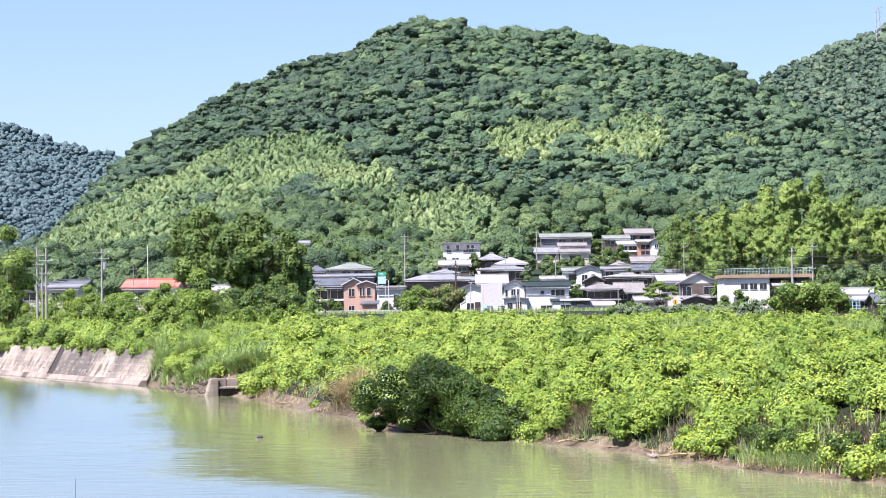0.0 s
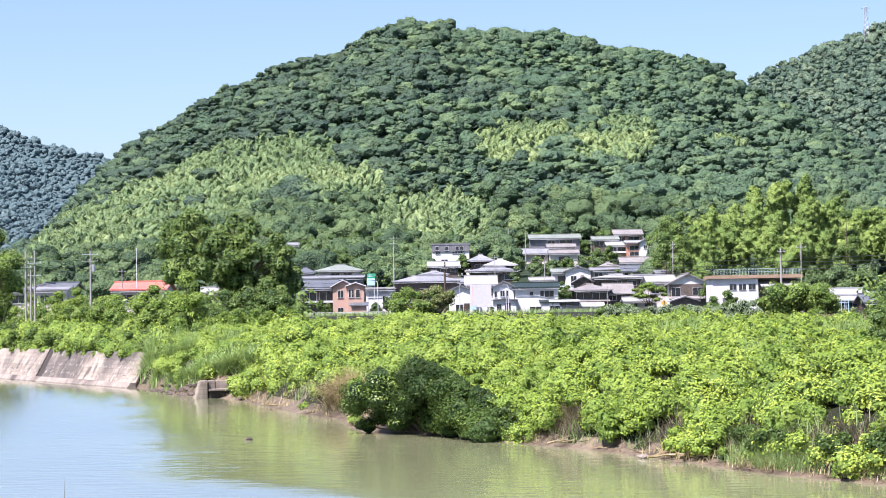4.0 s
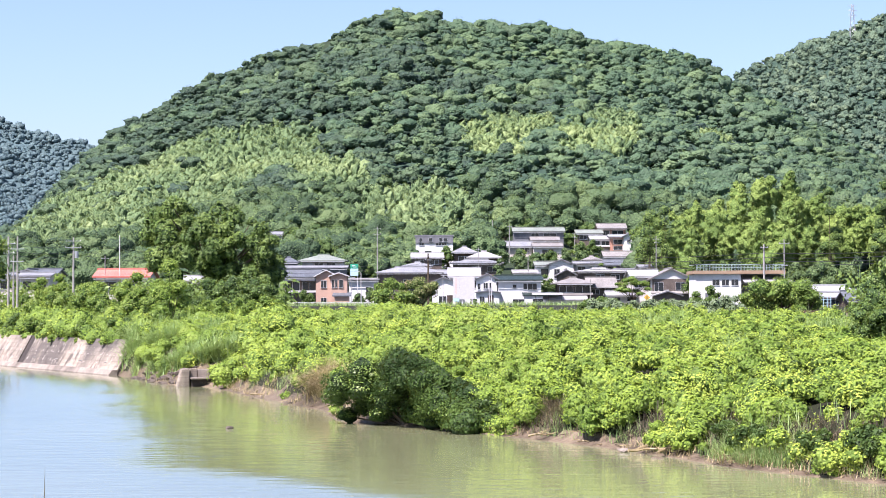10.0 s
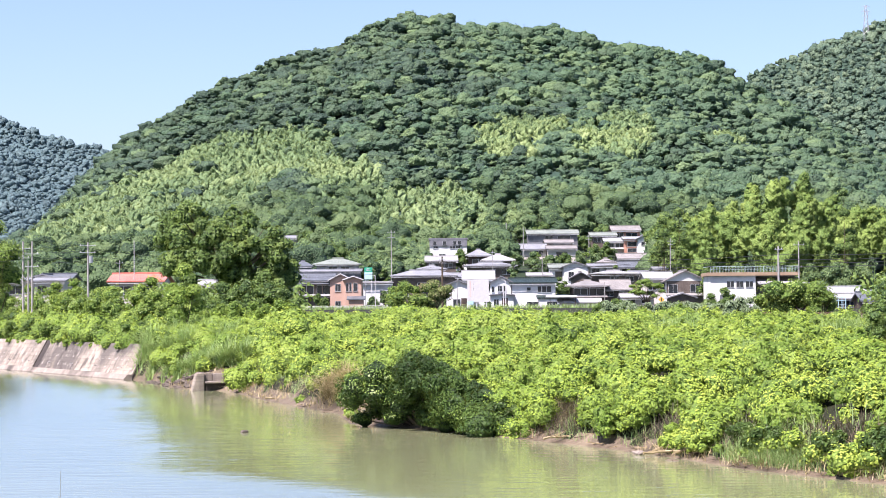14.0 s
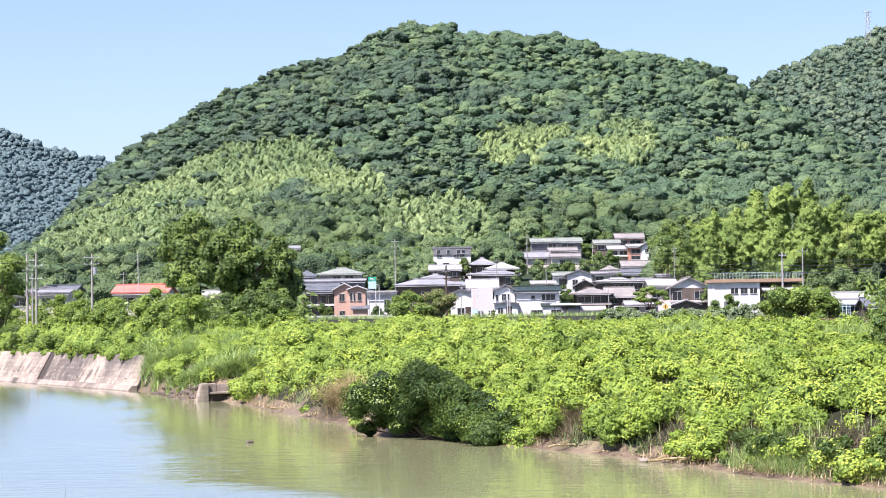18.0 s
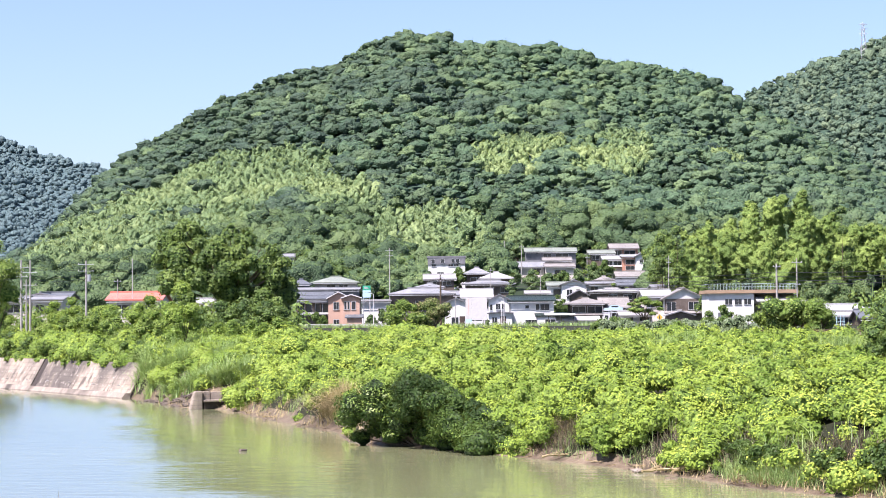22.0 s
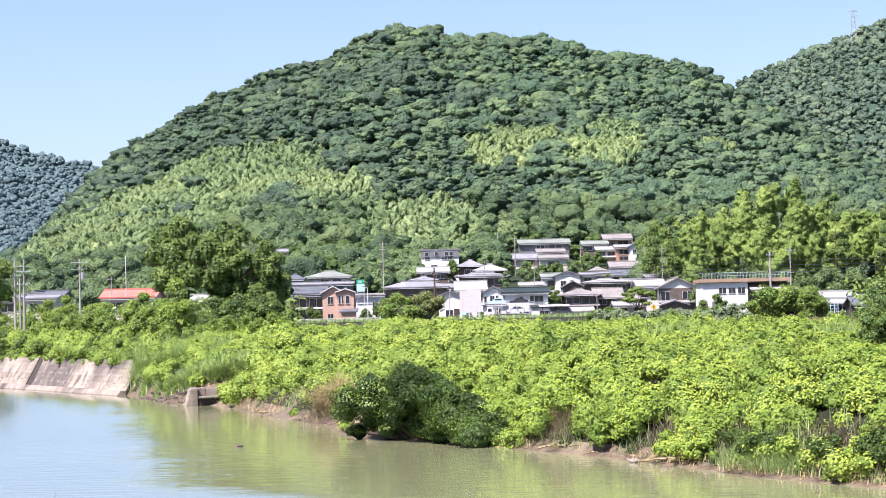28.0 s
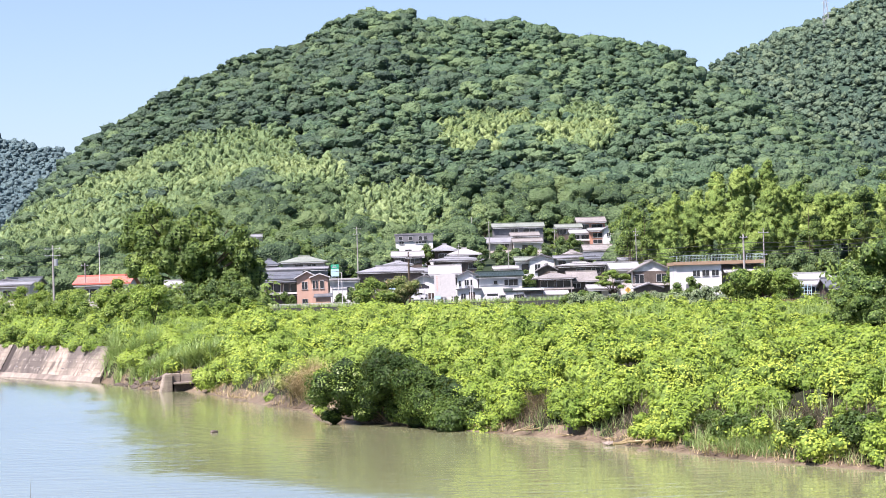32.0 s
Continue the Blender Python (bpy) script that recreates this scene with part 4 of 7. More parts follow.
def on_bank(x, y, edge):
    s = inland(x, y)
    lip = edge + 0.45 * vnoise(x / 1.7, y / 1.7, 21) + 0.25 * vnoise(x / 0.5, y / 0.5, 25)
    return s, (s > lip) & (s < 31) & ((y < WALL_FROM + 2) | (s > 1.9)) & ~((x / y > -0.0506) & (x / y < 0.0225) & (s < 2.3)) & ~((y > 119) & (y < 139) & (s < 0.9))


def make_kudzu():
    """Vines over the whole bank: leafy mounds side by side, with shade in the creases and hollows under the edge."""
    out, shapes = [], lumps(40, 11, 7, 12, 7, 0.62, (0.5, 0.66), (0.26, 0.42), 0.5, 0.06)
    bodies = []
    for y0, y1, gap, per, size in ((50, 90, 0.80, 130, 0.047), (90, 150, 1.10, 120, 0.056), (150, 275, 1.7, 80, 0.085)):
        gx, gy = np.meshgrid(np.arange(-0.2720 * y1, 0.2785 * y1, gap), np.arange(y0, y1, gap * 1.1))
        x = (gx + gap * rng.uniform(-0.5, 0.5, gx.shape)).ravel()
        y = (gy + gap * rng.uniform(-0.5, 0.5, gx.shape)).ravel()
        s, ok = on_bank(x, y, np.interp(y, [50, 62, 72], [0.25, 0.35, 0.5]))
        ok &= (x / y > -0.2720) & (x / y < 0.2785) & ~hollow(x, y, s)
        x, y, s = x[ok], y[ok], s[ok]
        r = gap * rng.choice([0.50, 0.66, 0.86, 1.15], len(x), p=[0.3, 0.35, 0.25, 0.1]) * rng.uniform(0.85, 1.15, len(x))
        if gap < 1.0:
            # the hanging edge is closest
            m = 1500
            ye = rng.uniform(50, 90, m)
            xe = np.interp(ye, np.sort(SHORE[:, 1]), SHORE[np.argsort(SHORE[:, 1]), 0]) + rng.uniform(0.2, 2.6, m)
            se, oke = on_bank(xe, ye, 0.4)
            oke &= ~hollow(xe, ye, se)
            x, y, s = np.concatenate([x, xe[oke]]), np.concatenate([y, ye[oke]]), np.concatenate([s, se[oke]])
            r = np.concatenate([r, rng.uniform(0.26, 0.5, oke.sum())])
        back = np.interp(s, [9, 20], [1.0, 0.38]) * np.where((s > 19) & (x / y > 0.1460), 0.7, 1.0)
        r *= np.interp(s, [0.2, 1.6], [0.8, 1.0]) * np.interp(s, [9, 20], [1.0, 0.72])
        # the vines lie lower before the salmon house, where the road shows
        low = 1 - 0.30 * smooth((s - 13) / 5) * smooth((x / y + 0.092) / 0.008) * (1 - smooth((x / y + 0.040) / 0.008))
        r, back = r * low, back * low
        h = r * 0.30 + (0.55 * np.clip(vnoise(x / 2.0, y / 3.0, 22) + 0.25, -0.1, 1.2) + rng.uniform(-0.30, 0.40, len(x))) * np.minimum(gap, 1.1) * back
        c = np.stack([x, y, ground(x, y) + np.maximum(h, 0.0)], -1)
        p, q = puffs(c[:, 0], c[:, 1], c[:, 2], r, 0.78, shapes)
        bodies.append((p.reshape(-1, 3), q))
        out.append(sprays(p, c, per, size, 0.34, 0.74, out=(-0.05, 0.18), up=0.5))
    n = np.cumsum([0] + [len(v) for v, _ in bodies])
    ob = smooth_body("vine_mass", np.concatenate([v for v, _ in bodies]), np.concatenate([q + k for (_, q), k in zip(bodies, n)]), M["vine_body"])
    tagged(ob, "rounded green mounds of vines on the bank", "vines", kind="stuff")
    # shoots that stand up out of the blanket, leaf above leaf
    for y0, y1, n, size, k in ((50, 90, 1500, 0.050, 0.8), (90, 150, 800, 0.07, 1.0)):
        y = rng.uniform(y0, y1, n)
        x = rng.uniform(-0.2720, 0.2785, n) * y
        s, ok = on_bank(x, y, 0.9)
        ok &= vnoise(x / 2.2, y / 3.5, 28) > -0.1
        x, y = x[ok], y[ok]
        z0 = ground(x, y) + vine_height(x, y, k) * 0.8
        t = np.repeat(np.arange(len(x)), 13)
        f = rng.uniform(0, 1, len(t))
        a = rng.uniform(0, 2 * np.pi, len(t))
        w = (0.05 + 0.17 * (1 - f)) * k
        p = np.stack([x[t] + np.cos(a) * w, y[t] + np.sin(a) * w, z0[t] + f * 0.42 * k], -1)
        nrm = unit(np.stack([np.cos(a) * 0.5, np.sin(a) * 0.5, np.ones(len(t))], -1) + rng.normal(size=(len(t), 3)) * 0.3)
        out.append(leaf_quads(p, nrm, size * rng.uniform(0.6, 1.2, len(t)), 0.6))
    ob = cloud("kudzu", np.concatenate(out), M["kudzu"])
    tagged(ob, "bright green kudzu vines blanketing the river bank", "vines", kind="stuff")


make_kudzu()


# ---- builders ----
def part(name, bm, mat, parent=None, label=""):
    """A bmesh as one mesh object, under its thing when there is one."""
    me = bpy.data.meshes.new(name)
    bm.to_mesh(me)
    bm.free()
    me.materials.append(mat)
    ob = new(name, me)
    if parent:
        ob.parent = parent
    return tagged(ob, label)


def thing(name, x, y, z, label, category, rz=0, group=""):
    ob = new(name)
    ob.matrix_basis = pose(x, y, z, 0, 0, rz)
    return tagged(ob, label, category, group)


def box(bm, x0, x1, y0, y1, z0, z1):
    v = [bm.verts.new(p) for p in ((x0, y0, z0), (x1, y0, z0), (x1, y1, z0), (x0, y1, z0), (x0, y0, z1), (x1, y0, z1), (x1, y1, z1), (x0, y1, z1))]
    for f in ((3, 2, 1, 0), (4, 5, 6, 7), (0, 1, 5, 4), (1, 2, 6, 5), (2, 3, 7, 6), (3, 0, 4, 7)):
        bm.faces.new([v[i] for i in f])
    return bm


def boxes(*rows):
    bm = bmesh.new()
    for r in rows:
        box(bm, *r)
    return bm


def tube(bm, a, b, r0, r1, seg=8):
    a, b = Vector(a), Vector(b)
    m = (b - a).to_track_quat("Z", "Y").to_matrix()
    rings = []
    for p, r in ((a, r0), (b, r1)):
        rings.append([bm.verts.new(p + m @ Vector((math.cos(i * math.tau / seg) * r, math.sin(i * math.tau / seg) * r, 0))) for i in range(seg)])
    for i in range(seg):
        bm.faces.new((rings[0][i], rings[0][(i + 1) % seg], rings[1][(i + 1) % seg], rings[1][i]))
    bm.faces.new(rings[0][::-1])
    bm.faces.new(rings[1])
    return bm


def tubes(rows, seg=8):
    bm = bmesh.new()
    for a, b, r0, r1 in rows:
        tube(bm, a, b, r0, r1, seg)
    return bm


def extrude_profile(profile, x0, x1):
    """A closed outline in (y, z), drawn out along x."""
    bm = bmesh.new()
    a = [bm.verts.new((x0, p, q)) for p, q in profile]
    b = [bm.verts.new((x1, p, q)) for p, q in profile]
    n = len(profile)
    for i in range(n):
        bm.faces.new((a[i], a[(i + 1) % n], b[(i + 1) % n], b[i]))
    bm.faces.new(a[::-1])
    bm.faces.new(b)
    bmesh.ops.recalc_face_normals(bm, faces=bm.faces)
    return bm


def swap_xy(bm):
    for v in bm.verts:
        v.co.x, v.co.y = v.co.y, v.co.x
    bmesh.ops.reverse_faces(bm, faces=bm.faces)
    return bm


def roof_bm(w, dep, ze, zr, kind, over, gable_over=0.5, t=0.22):
    """Roof over a w by dep block: gable_x has its ridge along x, gable_y its gable to the front, hip slopes on four sides."""
    if kind == "gable_y":
        return swap_xy(roof_bm(dep, w, ze, zr, "gable_x", over, gable_over, t))
    if kind == "flat":
        return boxes((-w / 2 - over, w / 2 + over, -dep / 2 - over, dep / 2 + over, ze, ze + 0.45))
    if kind == "shed":
        hy = dep / 2 + over
        return extrude_profile([(-hy, ze - 0.1), (hy, zr), (hy, zr + t), (-hy, ze - 0.1 + t)], -w / 2 - gable_over, w / 2 + gable_over)
    hy = dep / 2 + over
    drop = (zr - ze) * over / (dep / 2)
    if kind == "gable_x":
        return extrude_profile([(-hy, ze - drop), (0, zr), (hy, ze - drop), (hy, ze - drop + t), (0, zr + t), (-hy, ze - drop + t)],
                               -w / 2 - gable_over, w / 2 + gable_over)
    hx = w / 2 + over
    rl = max(w / 2 - dep / 2 * 0.85, w * 0.08)
    bm = bmesh.new()
    lo = [bm.verts.new((sx * hx, sy * hy, ze - drop)) for sx, sy in ((-1, -1), (1, -1), (1, 1), (-1, 1))]
    up = [bm.verts.new((sx * hx, sy * hy, ze - drop + t)) for sx, sy in ((-1, -1), (1, -1), (1, 1), (-1, 1))]
    r = [bm.verts.new((-rl, 0, zr + t)), bm.verts.new((rl, 0, zr + t))]
    bm.faces.new(lo[::-1])
    for i in range(4):
        bm.faces.new((lo[i], lo[(i + 1) % 4], up[(i + 1) % 4], up[i]))
    bm.faces.new((up[0], up[1], r[1], r[0]))
    bm.faces.new((up[1], up[2], r[1]))
    bm.faces.new((up[2], up[3], r[0], r[1]))
    bm.faces.new((up[3], up[0], r[0]))
    return bm


def window(parent, x, z, w, h, y, panes=2, lit=None):
    """A sliding window in the front wall: aluminium frame proud of the wall, dark panes, a sill."""
    win = part("window", boxes((x - w / 2, x + w / 2, y - 0.05, y + 0.02, z - h / 2, z + h / 2)), M["glass"], parent)
    t = 0.06
    part("frame", boxes((x - w / 2 - t, x + w / 2 + t, y - 0.10, y + 0.01, z + h / 2, z + h / 2 + t), (x - w / 2 - t, x - w / 2, y - 0.10, y + 0.01, z - h / 2, z + h / 2),
                        (x + w / 2, x + w / 2 + t, y - 0.10, y + 0.01, z - h / 2, z + h / 2),
                        *[(x - w / 2 + w * k / panes - 0.03, x - w / 2 + w * k / panes + 0.03, y - 0.09, y - 0.052, z - h / 2, z + h / 2) for k in range(1, panes)]), M["alu"], win)
    part("sill", boxes((x - w / 2 - 0.1, x + w / 2 + 0.1, y - 0.16, y + 0.01, z - h / 2 - 0.09, z - h / 2)), M["alu"], win)
    return win


def house(xl, xr, y, ze, zr, wall="white", roof="tile_grey", kind="gable_x", dep=8.0, zb=None, over=0.7, wins=(), rz=0, label="", trim="slate",
          name="house", door=None, skirt=None, lower=None):
    """A house whose front stands at y, between xl and xr; wins: (from, to, bottom, top) as shares of the front."""
    w = xr - xl
    cx = (xl + xr) / 2
    zb = gz(cx, y + dep / 2) if zb is None else zb
    h = ze - zb
    ob = thing(name, cx, y + dep / 2, zb, label, "house", rz)
    bm = boxes((-w / 2, w / 2, -dep / 2, dep / 2, -1.6, h))
    hr = max(zr - zb - 0.5, h + 0.02) if kind not in ("flat", "shed") else zr - zb
    if kind in ("gable_x", "gable_y") and hr > h:
        if kind == "gable_x":
            tri = extrude_profile([(-dep / 2, h), (dep / 2, h), (0, hr)], -w / 2, w / 2)
        else:
            tri = swap_xy(extrude_profile([(-w / 2, h), (w / 2, h), (0, hr)], -dep / 2, dep / 2))
        me = bpy.data.meshes.new("tmp")
        tri.to_mesh(me)
        tri.free()
        bm.from_mesh(me)
        bpy.data.meshes.remove(me)
    part("wall", bm, M[wall], ob)
    rf = part("roof", roof_bm(w, dep, h, hr, kind, over), M[roof], ob)
    if kind == "gable_x" and hr > h:
        part("ridge_cap", boxes((-w / 2 - 0.55, w / 2 + 0.55, -0.16, 0.16, hr + 0.16, hr + 0.46)), M[roof], rf)
    elif kind == "gable_y" and hr > h:
        part("ridge_cap", boxes((-0.16, 0.16, -dep / 2 - 0.55, dep / 2 + 0.55, hr + 0.16, hr + 0.46)), M[roof], rf)
        # barge boards along the gable to the front
        drop = (hr - h) * over / (w / 2)
        for s in (-1, 1):
            b = bmesh.new()
            y0 = -dep / 2 - 0.56
            v = [b.verts.new(p) for p in ((s * (w / 2 + over), y0, h - drop + 0.02), (0, y0, hr + 0.02), (0, y0, hr + 0.25), (s * (w / 2 + over), y0, h - drop + 0.25))]
            v2 = [b.verts.new(q.co + Vector((0, 0.05, 0))) for q in v]
            b.faces.new(v), b.faces.new(v2[::-1])
            for i in range(4):
                b.faces.new((v[i], v[(i + 1) % 4], v2[(i + 1) % 4], v2[i]))
            bmesh.ops.recalc_face_normals(b, faces=b.faces)
            part("barge_board", b, M[trim], rf)
    elif kind == "hip":
        rl = max(w / 2 - dep / 2 * 0.85, w * 0.08)
        part("ridge_cap", boxes((-rl - 0.2, rl + 0.2, -0.16, 0.16, hr + 0.18, hr + 0.5)), M[roof], rf)
    part("gutter", boxes((-w / 2 - 0.3, w / 2 + 0.3, -dep / 2 - over - 0.09, -dep / 2 - over + 0.03, h - 0.42, h - 0.30)), M["alu"], rf) if kind in ("gable_x", "hip") else None
    if skirt:
        # a small roof between the storeys
        zz = h * skirt
        part("skirt_roof", extrude_profile([(-dep / 2 - 1.1, zz - 0.35), (-dep / 2 + 0.01, zz + 0.12), (-dep / 2 + 0.01, zz - 0.02), (-dep / 2 - 1.1, zz - 0.47)], -w / 2 - 0.4, w / 2 + 0.4), M[roof], ob)
    if lower:
        part("lower_cladding", boxes((-w / 2 - 0.02, w / 2 + 0.02, -dep / 2 - 0.03, -dep / 2 + 0.2, -1.5, h * lower[1])), M[lower[0]], ob)
    if not wins and name == "house" and kind in ("gable_x", "hip") and h > 1.9:
        m = max(2, round(w / 3.6))
        wins = [((k + 0.22) / m, (k + 0.78) / m, 0.42 if h < 4 else 0.60, 0.80 if h < 4 else 0.84) for k in range(m) if (k + m) % 3 or m < 3]
    for a, b, c, d in wins:
        window(ob, (a + b) / 2 * w - w / 2, (c + d) / 2 * h, (b - a) * w, (d - c) * h, -dep / 2, 2 if (b - a) * w > 0.9 else 1)
    if door:
        a, b, c = door
        dr = part("door", boxes(((a - 0.5) * w, (b - 0.5) * w, -dep / 2 - 0.06, -dep / 2 + 0.02, 0, c * h)), M["darkwood"], ob)
        part("handle", boxes(((b - 0.5) * w - 0.18, (b - 0.5) * w - 0.12, -dep / 2 - 0.14, -dep / 2 - 0.061, 0.9, 1.2)), M["alu"], dr)
    return ob


INNER = lumps(12, 9, 6, 8, 6)


def tree(name, x, y, r, top, mat, leaves, size, label, zb=None, bottom=0.35, lobes=12, trunk=0.2, flat=0.9, stretch=1.0, lobe=1.0, category="tree"):
    """Tapered trunk that forks to the lobes of the crown, and a crown of small leaf tufts. top: height of the crown's top."""
    zb = gz(x, y) if zb is None else zb
    h = top - zb
    leaves = int(leaves * 0.85)
    ob = thing(name, x, y, zb, label, category)
    lo_z = h * bottom
    cz, rz = (h + lo_z) / 2, (h - lo_z) / 2
    L = []
    for k in range(lobes):
        a = k * 2.399 + rng.uniform(-0.4, 0.4)
        f = math.sqrt((k + 0.5) / lobes)
        zz = rng.uniform(-0.8, 0.75) * (1 - 0.35 * f)
        L.append((math.cos(a) * r * f * 0.68 * stretch, math.sin(a) * r * f * 0.68, cz + zz * rz * 0.85, rng.uniform(0.30, 0.48) * lobe * min(r, rz * 1.5)))
    L.append((0, 0, h - 0.4 * min(r, rz), 0.42 * min(r, rz)))
    rows = [((0, 0, -0.3), (0, 0, max(lo_z, 0.3)), trunk * 1.25, trunk * 0.85)]
    for lx, ly, lz, lr in L:
        mid = Vector((lx * 0.45, ly * 0.45, lo_z + (lz - lo_z) * 0.5))
        rows.append(((0, 0, max(lo_z, 0.3) * 0.9), tuple(mid), trunk * 0.5, trunk * 0.3))
        rows.append((tuple(mid), (lx, ly, lz), trunk * 0.3, trunk * 0.1))
    part("trunk", tubes(rows, 6), M["bark"], ob)
    L = np.array(L)
    wgt = L[:, 3] ** 2
    k = rng.choice(len(L), size=leaves, p=wgt / wgt.sum())
    d = unit(rng.normal(size=(leaves, 3)))
    d[:, 2] = np.where((d[:, 2] < -0.3) & (rng.uniform(size=leaves) < 0.6), -d[:, 2], d[:, 2])
    rad = L[k, 3] * (1.06 - 0.34 * rng.uniform(0, 1, leaves) ** 1.6)
    rad *= 1 + 0.22 * vnoise(d[:, 0] * 3 + k * 7.3, d[:, 1] * 3 + d[:, 2] * 2, 31)
    c = L[k, :3] + d * rad[:, None] * np.array([1, 1, flat])
    c[:, 2] = np.maximum(c[:, 2], 0.05)
    nrm = unit(d * 0.8 + np.array([0, 0, 0.35]) + rng.normal(size=d.shape) * 0.6)
    cr = cloud("crown", leaf_quads(c, nrm, size * 0.8 * rng.uniform(0.6, 1.3, leaves), 0.6), M[mat])
    cr.parent = ob
    # dark filling behind the leaves, its colour standing for shade in the crown
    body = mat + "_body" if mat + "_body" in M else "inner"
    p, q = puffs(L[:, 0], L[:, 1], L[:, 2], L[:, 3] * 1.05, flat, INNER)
    smooth_body("dark_inner_fill", p, q, M[body]).parent = ob
    return ob


def blades(name, pts, length, width, mat, label, category="grass", kind="", droop=0.6, parent=None):
    """Long grass: each blade three joined quads that arch over."""
    n = len(pts)
    az = rng.uniform(0, 2 * np.pi, n)
    out = np.stack([np.cos(az), np.sin(az), np.zeros(n)], -1)
    side = np.stack([-np.sin(az), np.cos(az), np.zeros(n)], -1)
    ln = length * rng.uniform(0.55, 1.15, n)
    lean = rng.uniform(0.12, 1.0, n) * droop * 1.5
    lev = []
    for f in (0.0, 0.4, 0.75, 1.0):
        c = pts + out * (ln * lean * f ** 1.8)[:, None] + np.array([0, 0, 1.0]) * (ln * (f - 0.42 * lean * f ** 2.2))[:, None]
        wv = width * (1 - f * 0.92)
        lev.append((c - side * wv, c + side * wv))
    verts = np.stack([q for pair in lev for q in pair], 1).reshape(-1, 3)
    base = np.arange(n)[:, None, None] * 8
    quad = np.array([[0, 1, 3, 2], [2, 3, 5, 4], [4, 5, 7, 6]])[None] + base
    ob = link_mesh(name, verts, quad.reshape(-1, 4), M[mat])
    if parent:
        ob.parent = parent
        return ob
    return tagged(ob, label, category, kind=kind)


# ---- river works ----
def shore_x(y):
    o = np.argsort(SHORE[:, 1])
    return float(np.interp(y, SHORE[o, 1], SHORE[o, 0]))


def shore_frame(y):
    """Point on the waterline at y, direction upstream and direction inland."""
    a, b = Vector((shore_x(y - 3), y - 3, 0)), Vector((shore_x(y + 3), y + 3, 0))
    t = (b - a).normalized()
    return Vector((shore_x(y), y, 0)), t, Vector((t.y, -t.x, 0))


def revetment():
    """Sloping concrete panels with a toe kerb, joint after joint upstream."""
    p1 = Vector((-70, 225, 0))
    p0 = Vector((-22.26, 138, 0))
    p0 += (p1 - p0).normalized() * 3.6
    p2 = Vector((-150, 330, 0))
    ob = thing("revetment", p0.x, p0.y, 0, "weathered sloping concrete revetment with dark joints along the water", "embankment")
    ob["kind"] = "structure"
    for (a, b, count) in ((p0, p1, 4), (p1, p2, 5)):
        t = (b - a).normalized()
        n = Vector((t.y, -t.x, 0))
        length = (b - a).length / count
        for i in range(count):
            o = a + t * length * i - p0
            lift = 0.05 * math.sin(i * 2.3)
            bm = bmesh.new()
            prof = ((0.35, -0.6), (0.42, 0.28), (1.72 + lift, 2.62 + lift), (2.15, 2.62 + lift), (2.15, -0.6))
            ends = []
            cut = 0.05 + 1.5 * (i > 0)
            for s in (0.02 + cut, length - 0.02):
                ends.append([bm.verts.new(o + t * s + n * q + Vector((0, 0, z))) for q, z in prof])
            for k in range(5):
                bm.faces.new((ends[0][k], ends[0][(k + 1) % 5], ends[1][(k + 1) % 5], ends[1][k]))
            bm.faces.new(ends[0][::-1]), bm.faces.new(ends[1])
            bmesh.ops.recalc_face_normals(bm, faces=bm.faces)
            part("panel", bm, M["poured"], ob)
            # dark joint strip between two panels, set back
            bm = bmesh.new()
            ends = []
            for s in (0.025, 0.015 + cut):
                ends.append([bm.verts.new(o + t * s + n * (q + 0.10) + Vector((0, 0, z))) for q, z in prof[:4] + ((2.0, -0.6),)])
            for k in range(5):
                bm.faces.new((ends[0][k], ends[0][(k + 1) % 5], ends[1][(k + 1) % 5], ends[1][k]))
            bm.faces.new(ends[0][::-1]), bm.faces.new(ends[1])
            bmesh.ops.recalc_face_normals(bm, faces=bm.faces)
            part("joint", bm, M["dark_concrete"], ob)
            bm = bmesh.new()
            prof = ((-0.15, -0.6), (-0.15, 0.10), (0.12, 0.42), (0.50, 0.42), (0.5, -0.6))
            ends = []
            for s in (0.03, length - 0.03):
                ends.append([bm.verts.new(o + t * s + n * q + Vector((0, 0, z))) for q, z in prof])
            for k in range(5):
                bm.faces.new((ends[0][k], ends[0][(k + 1) % 5], ends[1][(k + 1) % 5], ends[1][k]))
            bm.faces.new(ends[0][::-1]), bm.faces.new(ends[1])
            bmesh.ops.recalc_face_normals(bm, faces=bm.faces)
            part("toe_kerb", bm, M["concrete"], ob)
            # weep pipes near the foot, and pale plugs of the form ties in rows
            if (b - a).length < 110:
                for k in range(4):
                    c = o + t * length * (k + 0.5) / 4 + n * 0.72 + Vector((0, 0, 0.90))
                    part("weep_pipe", tube(bmesh.new(), c, c + Vector((-n.x * 0.22, -n.y * 0.22, 0.03)), 0.045, 0.045, 6), M["pole"], ob)
                for row in (0.24, 0.50):
                    for k in range(16):
                        c = o + t * (cut + (length - cut) * (k + 0.5) / 16) + n * (0.42 + 1.30 * row) + Vector((0, 0, 0.28 + 2.34 * row))
                        part("tie_plug", tube(bmesh.new(), c - n * 0.05, c - n * 0.03 + Vector((-n.x * 0.02, -n.y * 0.02, 0.02)), 0.05, 0.04, 6), M["cream"], ob)


revetment()


